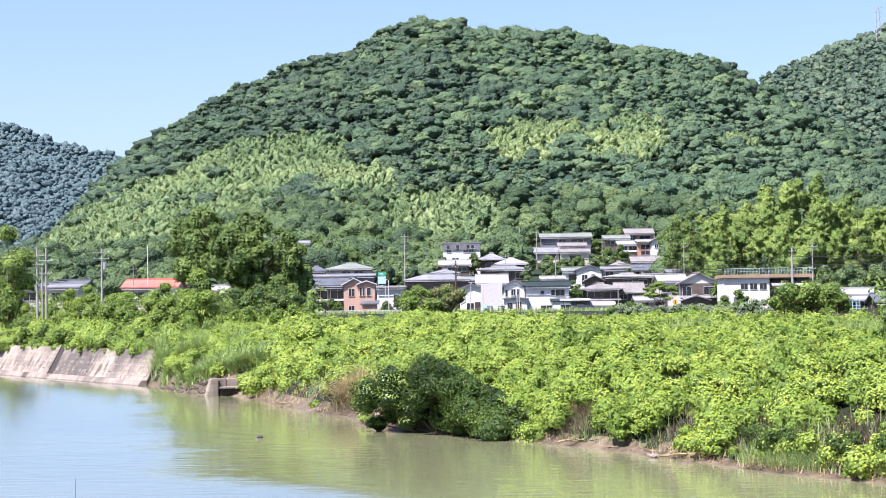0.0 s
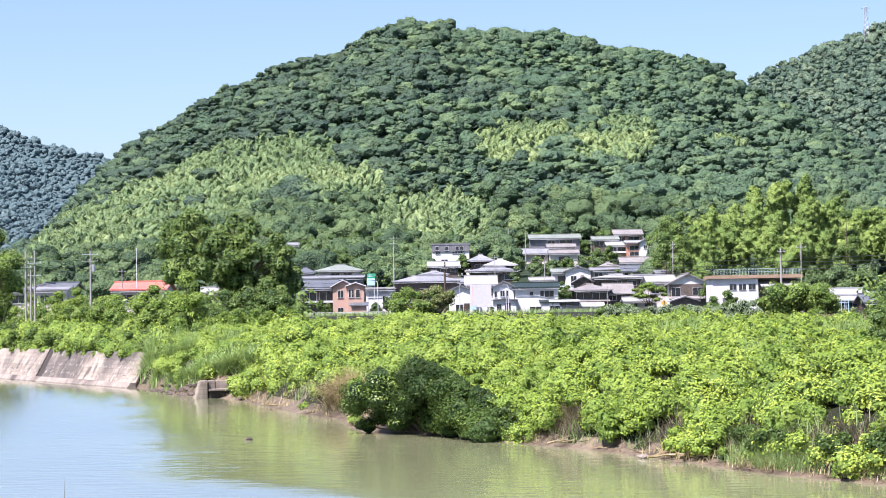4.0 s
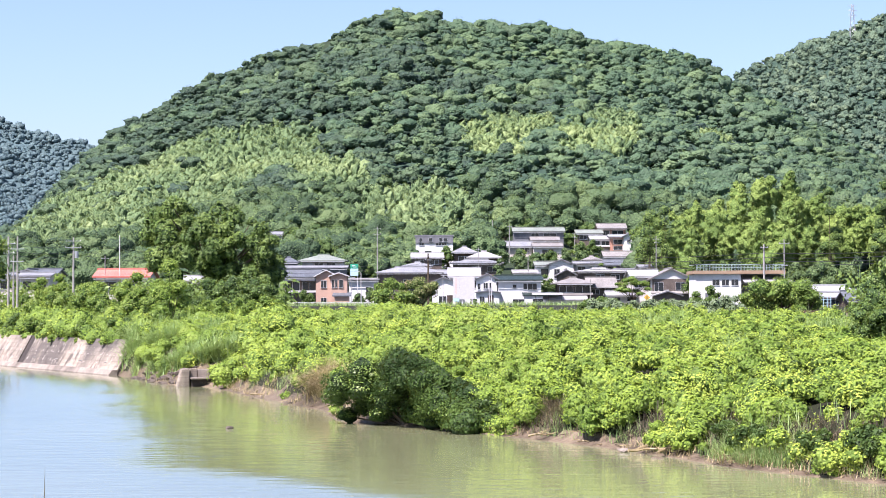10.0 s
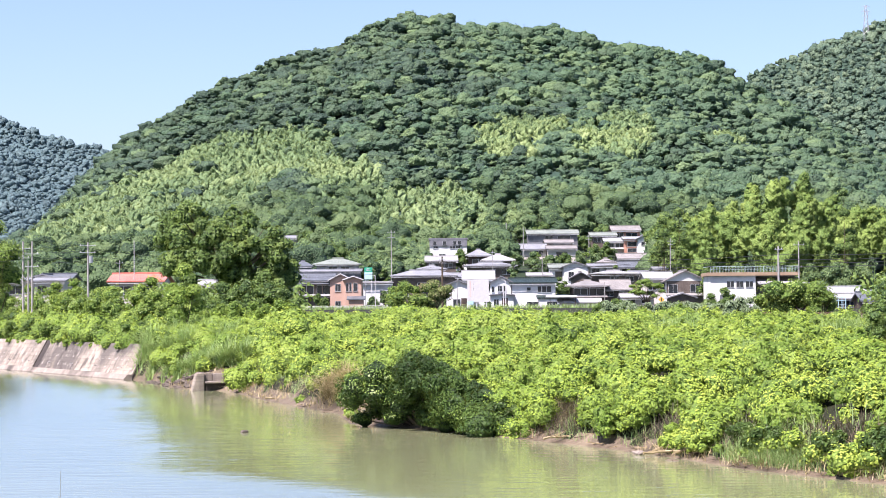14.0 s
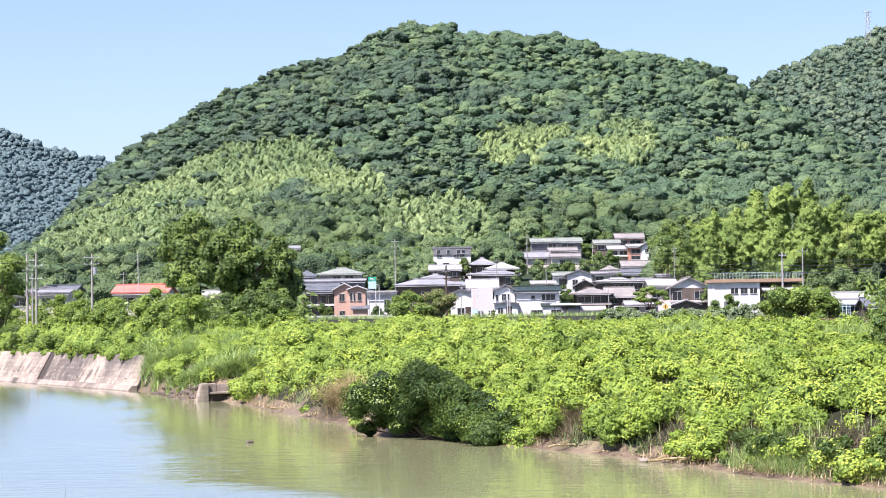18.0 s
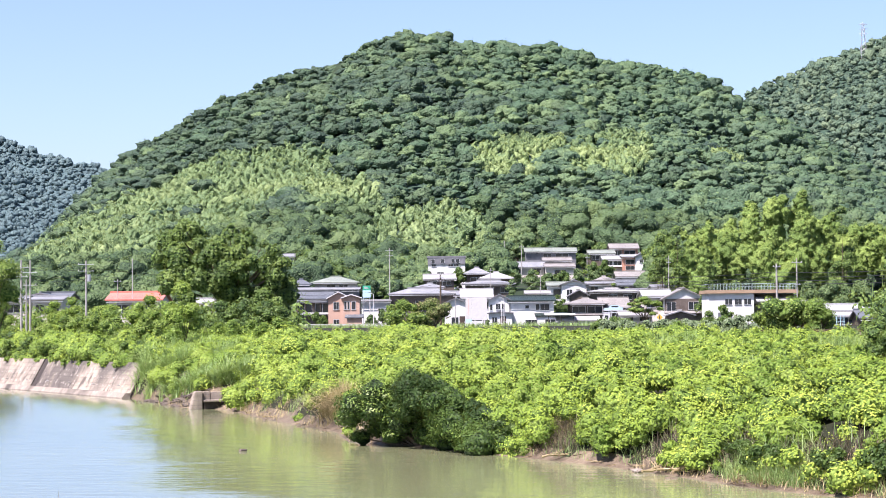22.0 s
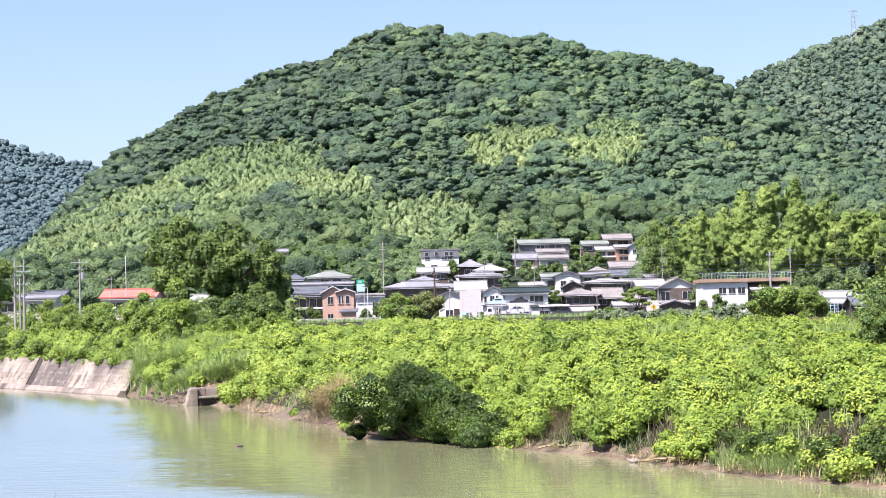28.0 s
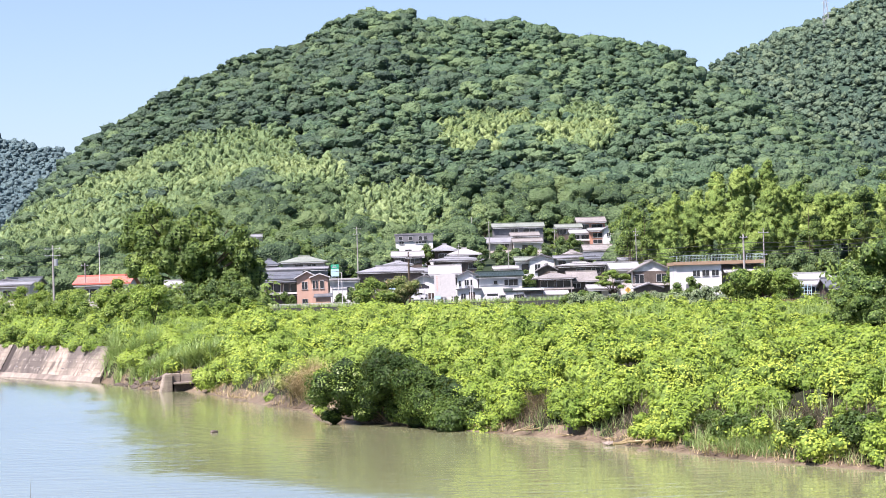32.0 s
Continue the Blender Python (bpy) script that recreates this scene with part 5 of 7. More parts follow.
def sluice():
    """Old concrete outfall at the foot of the bank: a stepped block with a broken wing beside it."""
    x, y = -15.05, 121.3
    ob = thing("sluice_outlet", x, y, -0.1, "weathered stepped concrete outfall block at the water's edge", "outlet", rz=14)
    # dark colour stands in for the shaded opening under the ledge
    part("lower_block", bevelled((-0.50, 0.85, 0.28, 1.5, -0.5, 0.556)), M["dark_concrete"], ob)
    part("ledge", bevelled((-0.56, 0.95, -0.05, 0.92, 0.56, 0.69)), M["concrete"], ob)
    part("pier", bevelled((-0.95, -0.46, 0.93, 1.9, -0.3, 1.22)), M["concrete"], ob)
    part("pier", bevelled((0.06, 0.98, 0.93, 1.9, -0.3, 1.16)), M["concrete"], ob)
    part("back_wall", bevelled((-0.455, 0.055, 1.15, 1.9, -0.3, 1.20)), M["poured"], ob)
    wall = bevelled((-1.42, -0.57, 0.2, 1.8, -0.5, 1.20))
    for v in wall.verts:
        if v.co.x < -1.0 and v.co.z > 0:
            v.co.x += 0.38
    part("sloping_wall", wall, M["poured"], ob)


def bevelled(row, width=0.05):
    """A block with chamfered edges."""
    bm = boxes(row)
    bmesh.ops.bevel(bm, geom=bm.edges[:], offset=width, segments=2, affect="EDGES")
    return bm


sluice()


def stone(name, x, y, z, r, label, mat="rock", group="", flat=0.6, category="stone"):
    bm = bmesh.new()
    bmesh.ops.create_icosphere(bm, subdivisions=2, radius=r)
    s = rng.uniform(0, 100)
    for v in bm.verts:
        k = 1 + 0.5 * noise.noise(v.co / r * 0.9 + Vector((s, 0, 0))) + 0.15 * noise.noise(v.co / r * 2.4 + Vector((s, 5, 0)))
        v.co = Vector((v.co.x * k * 1.3, v.co.y * k, v.co.z * k * flat))
    ob = part(name, bm, M[mat])
    ob.matrix_basis = pose(x, y, z, 0, 0, rng.uniform(0, 360))
    return tagged(ob, label, category, group)


stone("stone", -8.61, 79.5, 0.0, 0.17, "dark wet stone showing above the water")
stone("stone", 6.35, 65.8, 0.05, 0.17, "pale stone lying on the muddy edge", mat="concrete")
for k in range(95):
    yy = rng.uniform(122, 136)
    p, t, n = shore_frame(yy)
    q = p + n * rng.uniform(0.1, 1.9)
    stone("rubble_stone", q.x, q.y, max(gz(q.x, q.y), 0.0) + 0.03, rng.uniform(0.10, 0.28), "rough broken stone in the bank rubble", group="rubble at the wall's end")
for k in range(26):
    yy = rng.choice([rng.uniform(86, 118), rng.uniform(58, 74)])
    p, t, n = shore_frame(yy)
    q = p + n * rng.uniform(-0.5, 0.9)
    stone("mud_clod", q.x, q.y, max(gz(q.x, q.y), 0.0), rng.uniform(0.05, 0.16), "muddy clod at the waterline", mat="mud", group="clods at the waterline", flat=0.45)


def driftwood(x, y, length, rz, label):
    z = gz(x, y)
    ob = thing("driftwood", x, y, max(z, 0) + 0.06, label, "branch", rz, group="driftwood on the mud")
    rows, p = [], Vector((-length / 2, 0, 0.02))
    for k in range(6):
        q = p + Vector((length / 6, rng.uniform(-0.1, 0.1), rng.uniform(-0.03, 0.06)))
        rows.append((tuple(p), tuple(q), 0.05 - k * 0.006, 0.045 - k * 0.006))
        p = q
    part("stem", tubes(rows, 6), M["dry"], ob)
    for k in range(4):
        a = Vector(rows[k + 1][0])
        part("twig", tubes([(tuple(a), tuple(a + Vector((rng.uniform(0.1, 0.5), rng.uniform(-0.4, 0.4), rng.uniform(0.05, 0.3)))), 0.02, 0.008)], 5), M["dry"], ob)


for fx, dy, ln, rz in ((1165, 64.6, 1.7, 12), (1185, 64.2, 1.4, -8), (1205, 63.6, 1.2, 25), (1150, 65.0, 1.0, 35), (1218, 63.4, 0.9, -20), (975, 71.6, 1.3, 5), (470, 106.5, 1.2, 20)):
    u0 = 0
    driftwood((fx - 784) / 3398 * dy, dy + 0.35, ln, rz, "bleached dead branch lying on the mud")


# ---- trees and shrubs of the bank ----
def great_tree():
    """A wide old broadleaf tree: a forked trunk, limbs, and a billowing crown that comes low on the side of the village."""
    x0, y0 = -20.6, 178.0
    zb = gz(x0, y0)
    ob = thing("broadleaf_tree", x0, y0, zb, "large dark green broadleaf tree with a wide billowing crown", "tree")
    L = []
    for cx, cz, rx, rz, count in ((1.7, 10.4, 4.3, 4.2, 46), (-3.7, 12.0, 3.3, 3.0, 26), (4.0, 8.3, 2.2, 3.0, 18), (-0.9, 11.4, 3.4, 3.0, 16), (-5.0, 10.0, 2.0, 2.3, 14)):
        v = unit(rng.normal(size=(count, 3)) + np.array([0, -0.25, 0.1]))
        f = rng.uniform(0.62, 0.90, (count, 1))
        lr = rng.uniform(0.62, 1.25, (count, 1))
        L.append(np.hstack([np.array([cx, 0, cz - zb]) + v * f * np.array([rx, 3.4, rz]), lr]))
    front = rng.uniform(-1, 1, (26, 3)) * np.array([4.6, 0.6, 2.6]) + np.array([0.9, -2.3, 10.0 - zb])
    L.append(np.hstack([front, rng.uniform(0.8, 1.3, (26, 1))]))
    L = np.concatenate(L)
    fork = Vector((0.1, 0, 3.4))
    part("trunk", tubes([((0, 0, -0.4), (0.05, 0, 1.6), 0.52, 0.42), ((0.05, 0, 1.6), tuple(fork), 0.42, 0.36)], 10), M["bark"], ob)
    for tip in ((1.9, -0.4, 7.2), (-3.2, 0.2, 7.6), (3.6, -0.6, 4.8), (-0.8, -0.8, 7.8)):
        mid = fork.lerp(Vector(tip), 0.5) + Vector((0, 0, -0.4))
        part("limb", tubes([(tuple(fork), tuple(mid), 0.30, 0.20), (tuple(mid), tip, 0.20, 0.10)], 7), M["bark"], ob)
    for q in L[::3]:
        a = Vector((q[0] * 0.45, q[1] * 0.4, 3.4 + (q[2] - 3.4) * 0.5))
        part("branch", tubes([(tuple(a), tuple(q[:3]), 0.09, 0.03)], 5), M["bark"], ob)
    # filling bodies, coloured for the shade between the lobes
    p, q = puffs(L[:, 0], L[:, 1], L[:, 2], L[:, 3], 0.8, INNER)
    smooth_body("dark_inner_fill", p, q, M["dark_tree_body"]).parent = ob
    cr = cloud("crown", sprays(p, L[:, :3], 430, 0.092, 0.40, 0.6, out=(-0.05, 0.30), up=0.3), M["dark_tree"])
    cr.parent = ob


great_tree()
tree("broadleaf_tree", -46.26, 194, 3.0, 14.72, "hedge", 11000, 0.11, "green roadside tree at the end of the poles", bottom=0.0, lobes=12, trunk=0.2)
tree("broadleaf_tree", -51.77, 204, 3.9, 16.00, "hedge", 11000, 0.11, "green roadside tree with a dense crown", bottom=0.0, lobes=12, trunk=0.2)
for fx, r, yt in ((340, 1.8, 512), (378, 2.1, 500), (420, 2.2, 496), (462, 2.0, 500), (490, 1.6, 515)):
    tree("shrub", (fx - 784) / 3398 * 174, 174, r, 5 + (555 - yt) / 3398 * 174, "dark_tree", 4200, 0.11, "dark undergrowth beneath the broadleaf trees", bottom=0.0, lobes=12, trunk=0.08, category="shrub")
tree("small_tree", -20.93, 150, 1.8, 8.84, "shrub", 6000, 0.105, "light green sapling overgrown with vines", bottom=0.0, lobes=10, trunk=0.1)
tree("small_tree", -4.65, 188, 2.6, 7.88, "hedge", 3600, 0.12, "leafy small tree by the railway", bottom=0.1, lobes=17, trunk=0.14, lobe=0.62, stretch=1.15)
tree("small_tree", -1.79, 190, 2.3, 7.96, "shoots", 4200, 0.12, "leafy small tree with reddish new shoots", bottom=0.12, lobes=16, trunk=0.14, lobe=0.62, stretch=1.15)
tree("bush_tree", 22.30, 124, 2.5, 6.79, "hedge", 6440, 0.085, "rounded glossy shrub beside the rails", bottom=0.03, lobes=15, trunk=0.1, stretch=1.15, category="shrub")
tree("bush_tree", 23.75, 123, 1.1, 6.27, "hedge", 2100, 0.085, "rounded green shrub beside the rails", bottom=0.05, lobes=7, trunk=0.08, category="shrub")
tree("bush_tree", 20.64, 125, 1.3, 6.21, "hedge", 2240, 0.085, "rounded green shrub beside the rails", bottom=0.05, lobes=7, trunk=0.08, category="shrub")
tree("broadleaf_tree", 21.83, 92, 1.9, 7.03, "dark_tree", 7000, 0.085, "dense green tree on the near end of the bank", bottom=0.0, lobes=20, trunk=0.12)
tree("broadleaf_tree", 23.07, 91, 2.4, 7.95, "dark_tree", 7500, 0.085, "dense dark green tree on the near end of the bank", bottom=0.0, lobes=20, trunk=0.12)
tree("shrub", 17.47, 78, 0.85, 5.11, "dark_tree", 3400, 0.065, "dark leafy shrub on the bank top", bottom=0.0, lobes=12, trunk=0.06, category="shrub")
tree("shrub", 18.27, 77, 1.2, 5.61, "dark_tree", 4400, 0.065, "dark leafy shrub among the vines", bottom=0.0, lobes=14, trunk=0.06, category="shrub")
tree("shrub", 20.47, 92, 1.0, 5.27, "dark_tree", 2800, 0.08, "dark shrub at the foot of a tree", bottom=0.0, lobes=9, trunk=0.06, category="shrub")


def beyond(u, s):
    """How far off the bearing u reaches s metres inland of the waterline."""
    ys = np.arange(45, 290, 0.5)
    d = inland(u * ys, ys)
    k = np.nonzero(d >= s)[0]
    return float(ys[k[0]]) if len(k) else 290.0


def thicket(fx0, fx1, s_in, low, high, mat, count, size, leaves, label, spread=0.8):
    for k in range(count):
        u = (fx0 + (fx1 - fx0) * (k + rng.uniform(0.1, 0.9)) / count - 784) / 3398
        d = beyond(u, s_in * rng.uniform(0.9, 1.1))
        x = u * d
        top = 5 + (555 - rng.uniform(high, low)) / 3398 * d
        zb = gz(x, d)
        r = max(0.5, abs(fx1 - fx0) / count * d / 3398 * rng.uniform(0.75, 1.1) * spread)
        tree("shrub", x, d, r, max(top, zb + 0.8), mat, leaves, size, label, bottom=0.02, lobes=9, trunk=0.06, category="shrub")


thicket(-110, 270, 13, 515, 486, "shrub", 12, 0.10, 3600, "tangled green shrub on the bank top", 1.0)
thicket(-90, 300, 9, 550, 520, "hedge", 13, 0.10, 3400, "leafy green shrub above the revetment", 1.0)
thicket(-100, 232, 2.6, 588, 566, "hedge", 17, 0.085, 1900, "leafy green shrub hanging over the revetment", 1.0)
thicket(-100, 225, 2.0, 606, 594, "shrub", 15, 0.075, 900, "low trailing shrub on the edge of the revetment", 0.9)
thicket(100, 330, 7.0, 575, 552, "shrub", 8, 0.09, 2800, "pale leafy bank shrub above the revetment", 0.9)
thicket(330, 520, 14, 548, 528, "shrub", 7, 0.10, 2400, "light green shrub overgrown with vines", 1.0)
thicket(1050, 1315, 31, 548, 533, "pale_shrub", 15, 0.07, 2200, "pale grey-green shrub along the railway", 1.25)
thicket(1040, 1120, 36, 545, 536, "dark_tree", 3, 0.09, 1200, "low dark hedge by the railway")
thicket(1225, 1270, 38, 530, 512, "dark_tree", 2, 0.10, 1500, "small leafy shrub by the railway")
# dark leaf colours put the shade under the vine edge into these shrubs
for fx, s_in, r, top in ((868, 0.8, 0.75, 1.5), (892, 0.9, 0.7, 1.2), (916, 1.0, 0.5, 0.9), (1028, 0.9, 0.55, 1.0), (1292, 0.9, 0.6, 1.3), (1318, 0.7, 0.5, 0.9), (1344, 0.8, 0.7, 1.3), (1366, 0.9, 0.6, 1.2), (1448, 0.7, 0.65, 1.25), (1478, 0.7, 0.5, 1.0), (1546, 0.7, 0.7, 1.6), (1568, 0.8, 0.6, 1.5)):
    d = beyond((fx - 784) / 3398, s_in)
    tree("shrub", (fx - 784) / 3398 * d, d, r, top, "dark_shrub", 2600, 0.075, "low leafy shrub, darkened for the shade under the edge of the vines", bottom=0.0, lobes=12, trunk=0.05, category="shrub")
for fx, s_in, r, top in ((6, 6.0, 1.6, 5.2), (40, 5.0, 1.4, 4.6), (92, 6.5, 1.7, 5.0), (148, 5.5, 1.3, 4.4), (196, 7.0, 1.6, 4.9), (236, 5.5, 1.1, 4.3)):
    d = beyond((fx - 784) / 3398, s_in)
    tree("shrub", (fx - 784) / 3398 * d, d, r, top, "dark_tree", 3600, 0.085, "dark leafy shrub above the river wall", bottom=0.0, lobes=14, trunk=0.06, category="shrub")


def waterside_bush():
    x, y = -0.62, 79.4
    ob = thing("waterside_bush", x, y, 0.15, "broad dark green bush leaning over the water", "bush", rz=-50)
    n = 62000
    L = []
    rise = lambda f: 3.05 - 2.1 * abs(f + 0.22) ** 1.7 - 0.25 * max(f, 0)
    for k in range(58):
        f = -1 + 2 * (k + rng.uniform(0, 1)) / 58
        up = (k * 0.618) % 1.0
        # the crown hangs out over its own foot
        L.append((f * 4.5 - 0.25, rng.uniform(-1.0, 0.8) + 0.8 * (0.5 - up), (up * 0.83 + 0.08) * rise(f), rng.uniform(0.42, 0.85)))
    for k in range(14):
        f = -0.92 + 1.84 * k / 13
        L.append((f * 4.5 - 0.25, rng.uniform(-0.3, 0.5), 0.84 * rise(f) * rng.uniform(0.9, 1.06), rng.uniform(0.5, 0.8)))
    L = np.array(L)
    k = rng.integers(0, len(L), n)
    d = unit(rng.normal(size=(n, 3)))
    c = L[k, :3] + d * (L[k, 3] * rng.uniform(0.55, 1.1, n))[:, None] * np.array([1.05, 1, 0.8])
    c[:, 2] = np.maximum(c[:, 2], 0.02 + 0.1 * rng.uniform(size=n))
    nrm = unit(d + np.array([0, 0, 0.3]) + rng.normal(size=d.shape) * 0.6)
    cr = cloud("foliage", leaf_quads(c, nrm, 0.056 * rng.uniform(0.6, 1.4, n), 0.55), M["dark_bush"])
    cr.parent = ob
    # sunlight on the left end is put in as lighter leaves, with scattered patches
    sunlit = (c[:, 0] < -1.7 + 1.4 * vnoise(c[:, 0] * 1.3, c[:, 2] * 1.3, 71)) | (vnoise(c[:, 0] * 1.1, c[:, 2] * 1.6, 72) > 0.55)
    sunlit &= (d[:, 2] > -0.1) & (rng.uniform(size=n) < 0.5)
    cy = c[sunlit] + d[sunlit] * 0.06
    lit = cloud("sunlit_leaves", leaf_quads(cy, unit(d[sunlit] + np.array([0, 0, 0.6])), 0.052 * rng.uniform(0.6, 1.4, len(cy)), 0.55), M["hedge"])
    lit.parent = ob
    tagged(lit, "lighter green leaves for the sunlit left end")
    # dark filling, coloured as the shade inside the bush
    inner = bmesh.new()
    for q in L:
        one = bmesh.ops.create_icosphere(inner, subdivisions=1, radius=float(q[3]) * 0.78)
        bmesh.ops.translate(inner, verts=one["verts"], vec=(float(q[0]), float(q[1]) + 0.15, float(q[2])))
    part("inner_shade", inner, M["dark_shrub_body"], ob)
    rows = []
    for q in L[::2]:
        rows.append(((q[0] * 0.5, 0.6, -0.2), (q[0] * 0.85, q[1] * 0.6, q[2] * 0.6), 0.05, 0.03))
        rows.append(((q[0] * 0.85, q[1] * 0.6, q[2] * 0.6), tuple(q[:3]), 0.03, 0.012))
    for row in rows[:24]:
        part("stem", tubes([row], 6), M["bark"], ob)


waterside_bush()


def clump(fx, d, spread, count, length, width, mat, label, droop=0.6, n_in=1.0, name="grass_clump"):
    x, y = (fx - 784) / 3398 * d, d
    pts = np.stack([x + rng.normal(size=count) * spread, y + rng.normal(size=count) * spread * 1.3, np.zeros(count)], -1)
    s = inland(pts[:, 0], pts[:, 1])
    pts = pts[s > 0.35]
    pts[:, 2] = ground(pts[:, 0], pts[:, 1]) - 0.02
    return blades(name, pts, length, width, mat, label, droop=droop, kind="stuff")


for fx, si, ln in ((242, 1.6, 1.5), (262, 1.2, 1.3), (285, 1.1, 1.2), (308, 1.2, 1.3), (335, 1.6, 1.4), (256, 3.0, 2.3), (288, 2.3, 1.7), (318, 3.3, 2.2), (350, 2.2, 1.7), (382, 2.9, 2.1), (414, 3.4, 1.8), (298, 5.6, 2.4), (352, 5.6, 2.4), (436, 5.0, 1.8), (262, 6.2, 2.2), (392, 6.2, 2.1), (330, 8.2, 2.2)):
    clump(fx, beyond((fx - 784) / 3398, si), 0.30, 430, ln, 0.042, "reed", "rounded arching mound of pampas grass on the bank", 1.0, name="pampas_grass")
for fx, si in ((592, 1.25), (575, 1.3), (606, 1.4), (585, 1.9)):
    clump(fx, beyond((fx - 784) / 3398, si), 0.26, 800, 1.55, 0.017, "dry", "dry straw-coloured grass tuft hanging over the mud", 1.5, name="dry_grass_tuft")
for fx, si, m, ct in ((1270, 0.5, "reed", 260), (1292, 0.5, "reed", 420), (1312, 0.45, "reed", 420), (1334, 0.5, "reed", 420), (1356, 0.5, "reed", 420), (1378, 0.5, "reed", 380), (1400, 0.45, "reed", 300), (1420, 0.45, "reed", 90), (1480, 0.45, "dry", 90), (1540, 0.45, "reed", 90), (960, 1.3, "dry", 120),
                      (985, 1.5, "dry", 160), (1010, 1.1, "reed", 160), (1060, 1.0, "reed", 140), (1110, 0.9, "reed", 140), (1200, 0.9, "dry", 60), (1390, 0.8, "dry", 60), (470, 1.2, "reed", 120), (520, 1.3, "reed", 120), (440, 1.2, "dry", 90), (665, 1.5, "dry", 80)):
    clump(fx, beyond((fx - 784) / 3398, si), 0.42, ct, 0.72, 0.008, m, "tufted waterside grass on the muddy bank" if m == "reed" else "withered grass and stalks on the muddy bank", 0.8)
for fx, si in ((966, 1.0), (980, 1.4), (994, 1.1), (1006, 1.5)):
    clump(fx, beyond((fx - 784) / 3398, si), 0.40, 360, 0.85, 0.009, "dead", "heap of bare brown twigs on the bank", 1.2, name="twig_heap")
for fx, si in ((885, 21), (905, 22), (925, 21), (1480, 20), (620, 16), (1180, 18), (700, 12), (1330, 9), (820, 14)):
    clump(fx, beyond((fx - 784) / 3398, si), 0.6, 380, 1.5, 0.018, "reed", "tall blue-green grass among the vines", name="pampas_grass")
# grass growing through the vines, and dead stalks on the mud below them
n = 60000
y = rng.uniform(50, 150, n)
x = rng.uniform(-0.2485, 0.2785, n) * y
s, ok = on_bank(x, y, 0.5)
ok &= vnoise(x / 2.4, y / 4.2, 83) + 0.35 * vnoise(x / 0.8, y / 1.1, 84) > np.where(s < 2.5, 0.15, 0.75)
pts = np.stack([x, y, ground(x, y) + 0.10 + 0.25 * np.clip(s / 3, 0, 1)], -1)[ok][:700]
blades("bank_grass", pts, 0.95, 0.014, "reed", "long green grass growing through the vines", kind="stuff", droop=0.8)
n = 40000
y = rng.uniform(50, 78, n)
x = rng.uniform(0.02, 0.2785, n) * y
s = inland(x, y)
ok = (s > 0.35) & (s < 1.5) & (vnoise(x / 1.9, y / 1.9, 86) + 0.5 * rng.normal(size=n) > np.where(x / y > 0.14, -0.1, 0.2))
pts = np.stack([x, y, ground(x, y) - 0.02], -1)[ok][:10500]
blades("edge_grass", pts[:7000], 0.62, 0.009, "reed", "green grass along the foot of the bank", kind="stuff", droop=0.7)
blades("edge_straw", pts[7000:], 0.5, 0.008, "dry", "withered grass along the foot of the bank", kind="stuff", droop=1.2)
n = 110000
y = rng.uniform(50, 138, n)
x = rng.uniform(-0.1749, 0.2785, n) * y
s = inland(x, y)
ok = (s > 0.12) & (s < np.where(y > 114, 2.2, 1.3)) & (vnoise(x / 1.4, y / 1.4, 85) > -0.15)
pts = np.stack([x, y, ground(x, y) + 0.01], -1)[ok][:15000]
n = 60000
yc = rng.uniform(50, 90, n)
xc = rng.uniform(-0.10, 0.2785, n) * yc
sc = inland(xc, yc)
ok = (sc > 0.7) & hollow(xc, yc, sc)
stems = np.stack([xc, yc, ground(xc, yc) + 0.01], -1)[ok][:1600]
blades("dead_stems", stems, 0.75, 0.010, "dead", "tangle of bare brown stems under the edge of the vines", kind="stuff", droop=1.1)
blades("dead_stalks", pts, 0.55, 0.014, "dry", "withered stalks and litter along the muddy edge", kind="stuff", droop=1.4)
clump(75, 8.6, 0.25, 16, 0.95, 0.003, "dry", "thin seeding grass on the near bank")
near = np.array([((f - 784) / 3398 * 8.4 + rng.normal() * 0.03, 8.4 + rng.normal() * 0.1, 0) for f in (12, 60, 70, 82, 98, 104, 122, 150, 262, 370, 388, 412, 432)])
near[:, 2] = 3.86 - 0.5 * np.array([.08, .05, .02, .06, .0, .05, .03, .1, .12, .03, .08, .02, .1])
near[:, 2] += 0.05
blades("near_grass", near[:6], 0.40, 0.004, "dry", "pale grass stems on the near bank", droop=0.15, kind="stuff")
blades("near_grass", near[6:], 0.40, 0.004, "dead", "thin grass stems on the near bank", droop=0.15, kind="stuff")


# twigs and sticks washed up along the waterline
for k in range(34):
    yy = float(rng.choice([rng.uniform(57, 74), rng.uniform(84, 120)]))
    p, t, n_ = shore_frame(yy)
    q = p + n_ * float(rng.uniform(0.05, 0.8))
    tw = part("twig", tubes([((-0.35, 0, 0.02), (0.05, 0.06, 0.06), 0.016, 0.014), ((0.05, 0.06, 0.06), (0.42, -0.02, 0.03), 0.014, 0.007), ((0.05, 0.06, 0.06), (0.22, 0.2, 0.10), 0.010, 0.005)], 5), M["dry" if k % 3 else "bark"])
    tw.matrix_basis = pose(q.x, q.y, max(gz(q.x, q.y), 0.0), 0, 0, float(rng.uniform(0, 360)))
    tagged(tw, "bare twig washed up on the mud", "twig", "twigs on the mud")


# ---- village ----
def bars(parent, x0, x1, z0, z1, y, mat, rows, name="stripe"):
    """Short flat stripes, row above row."""
    h = (z1 - z0) / (rows * 2 - 1)
    for k in range(rows):
        a = z0 + 2 * k * h
        part(name, boxes((x0, x1 - (x1 - x0) * 0.25 * (k % 2), y - 0.02, y, a, a + h)), M[mat], parent)


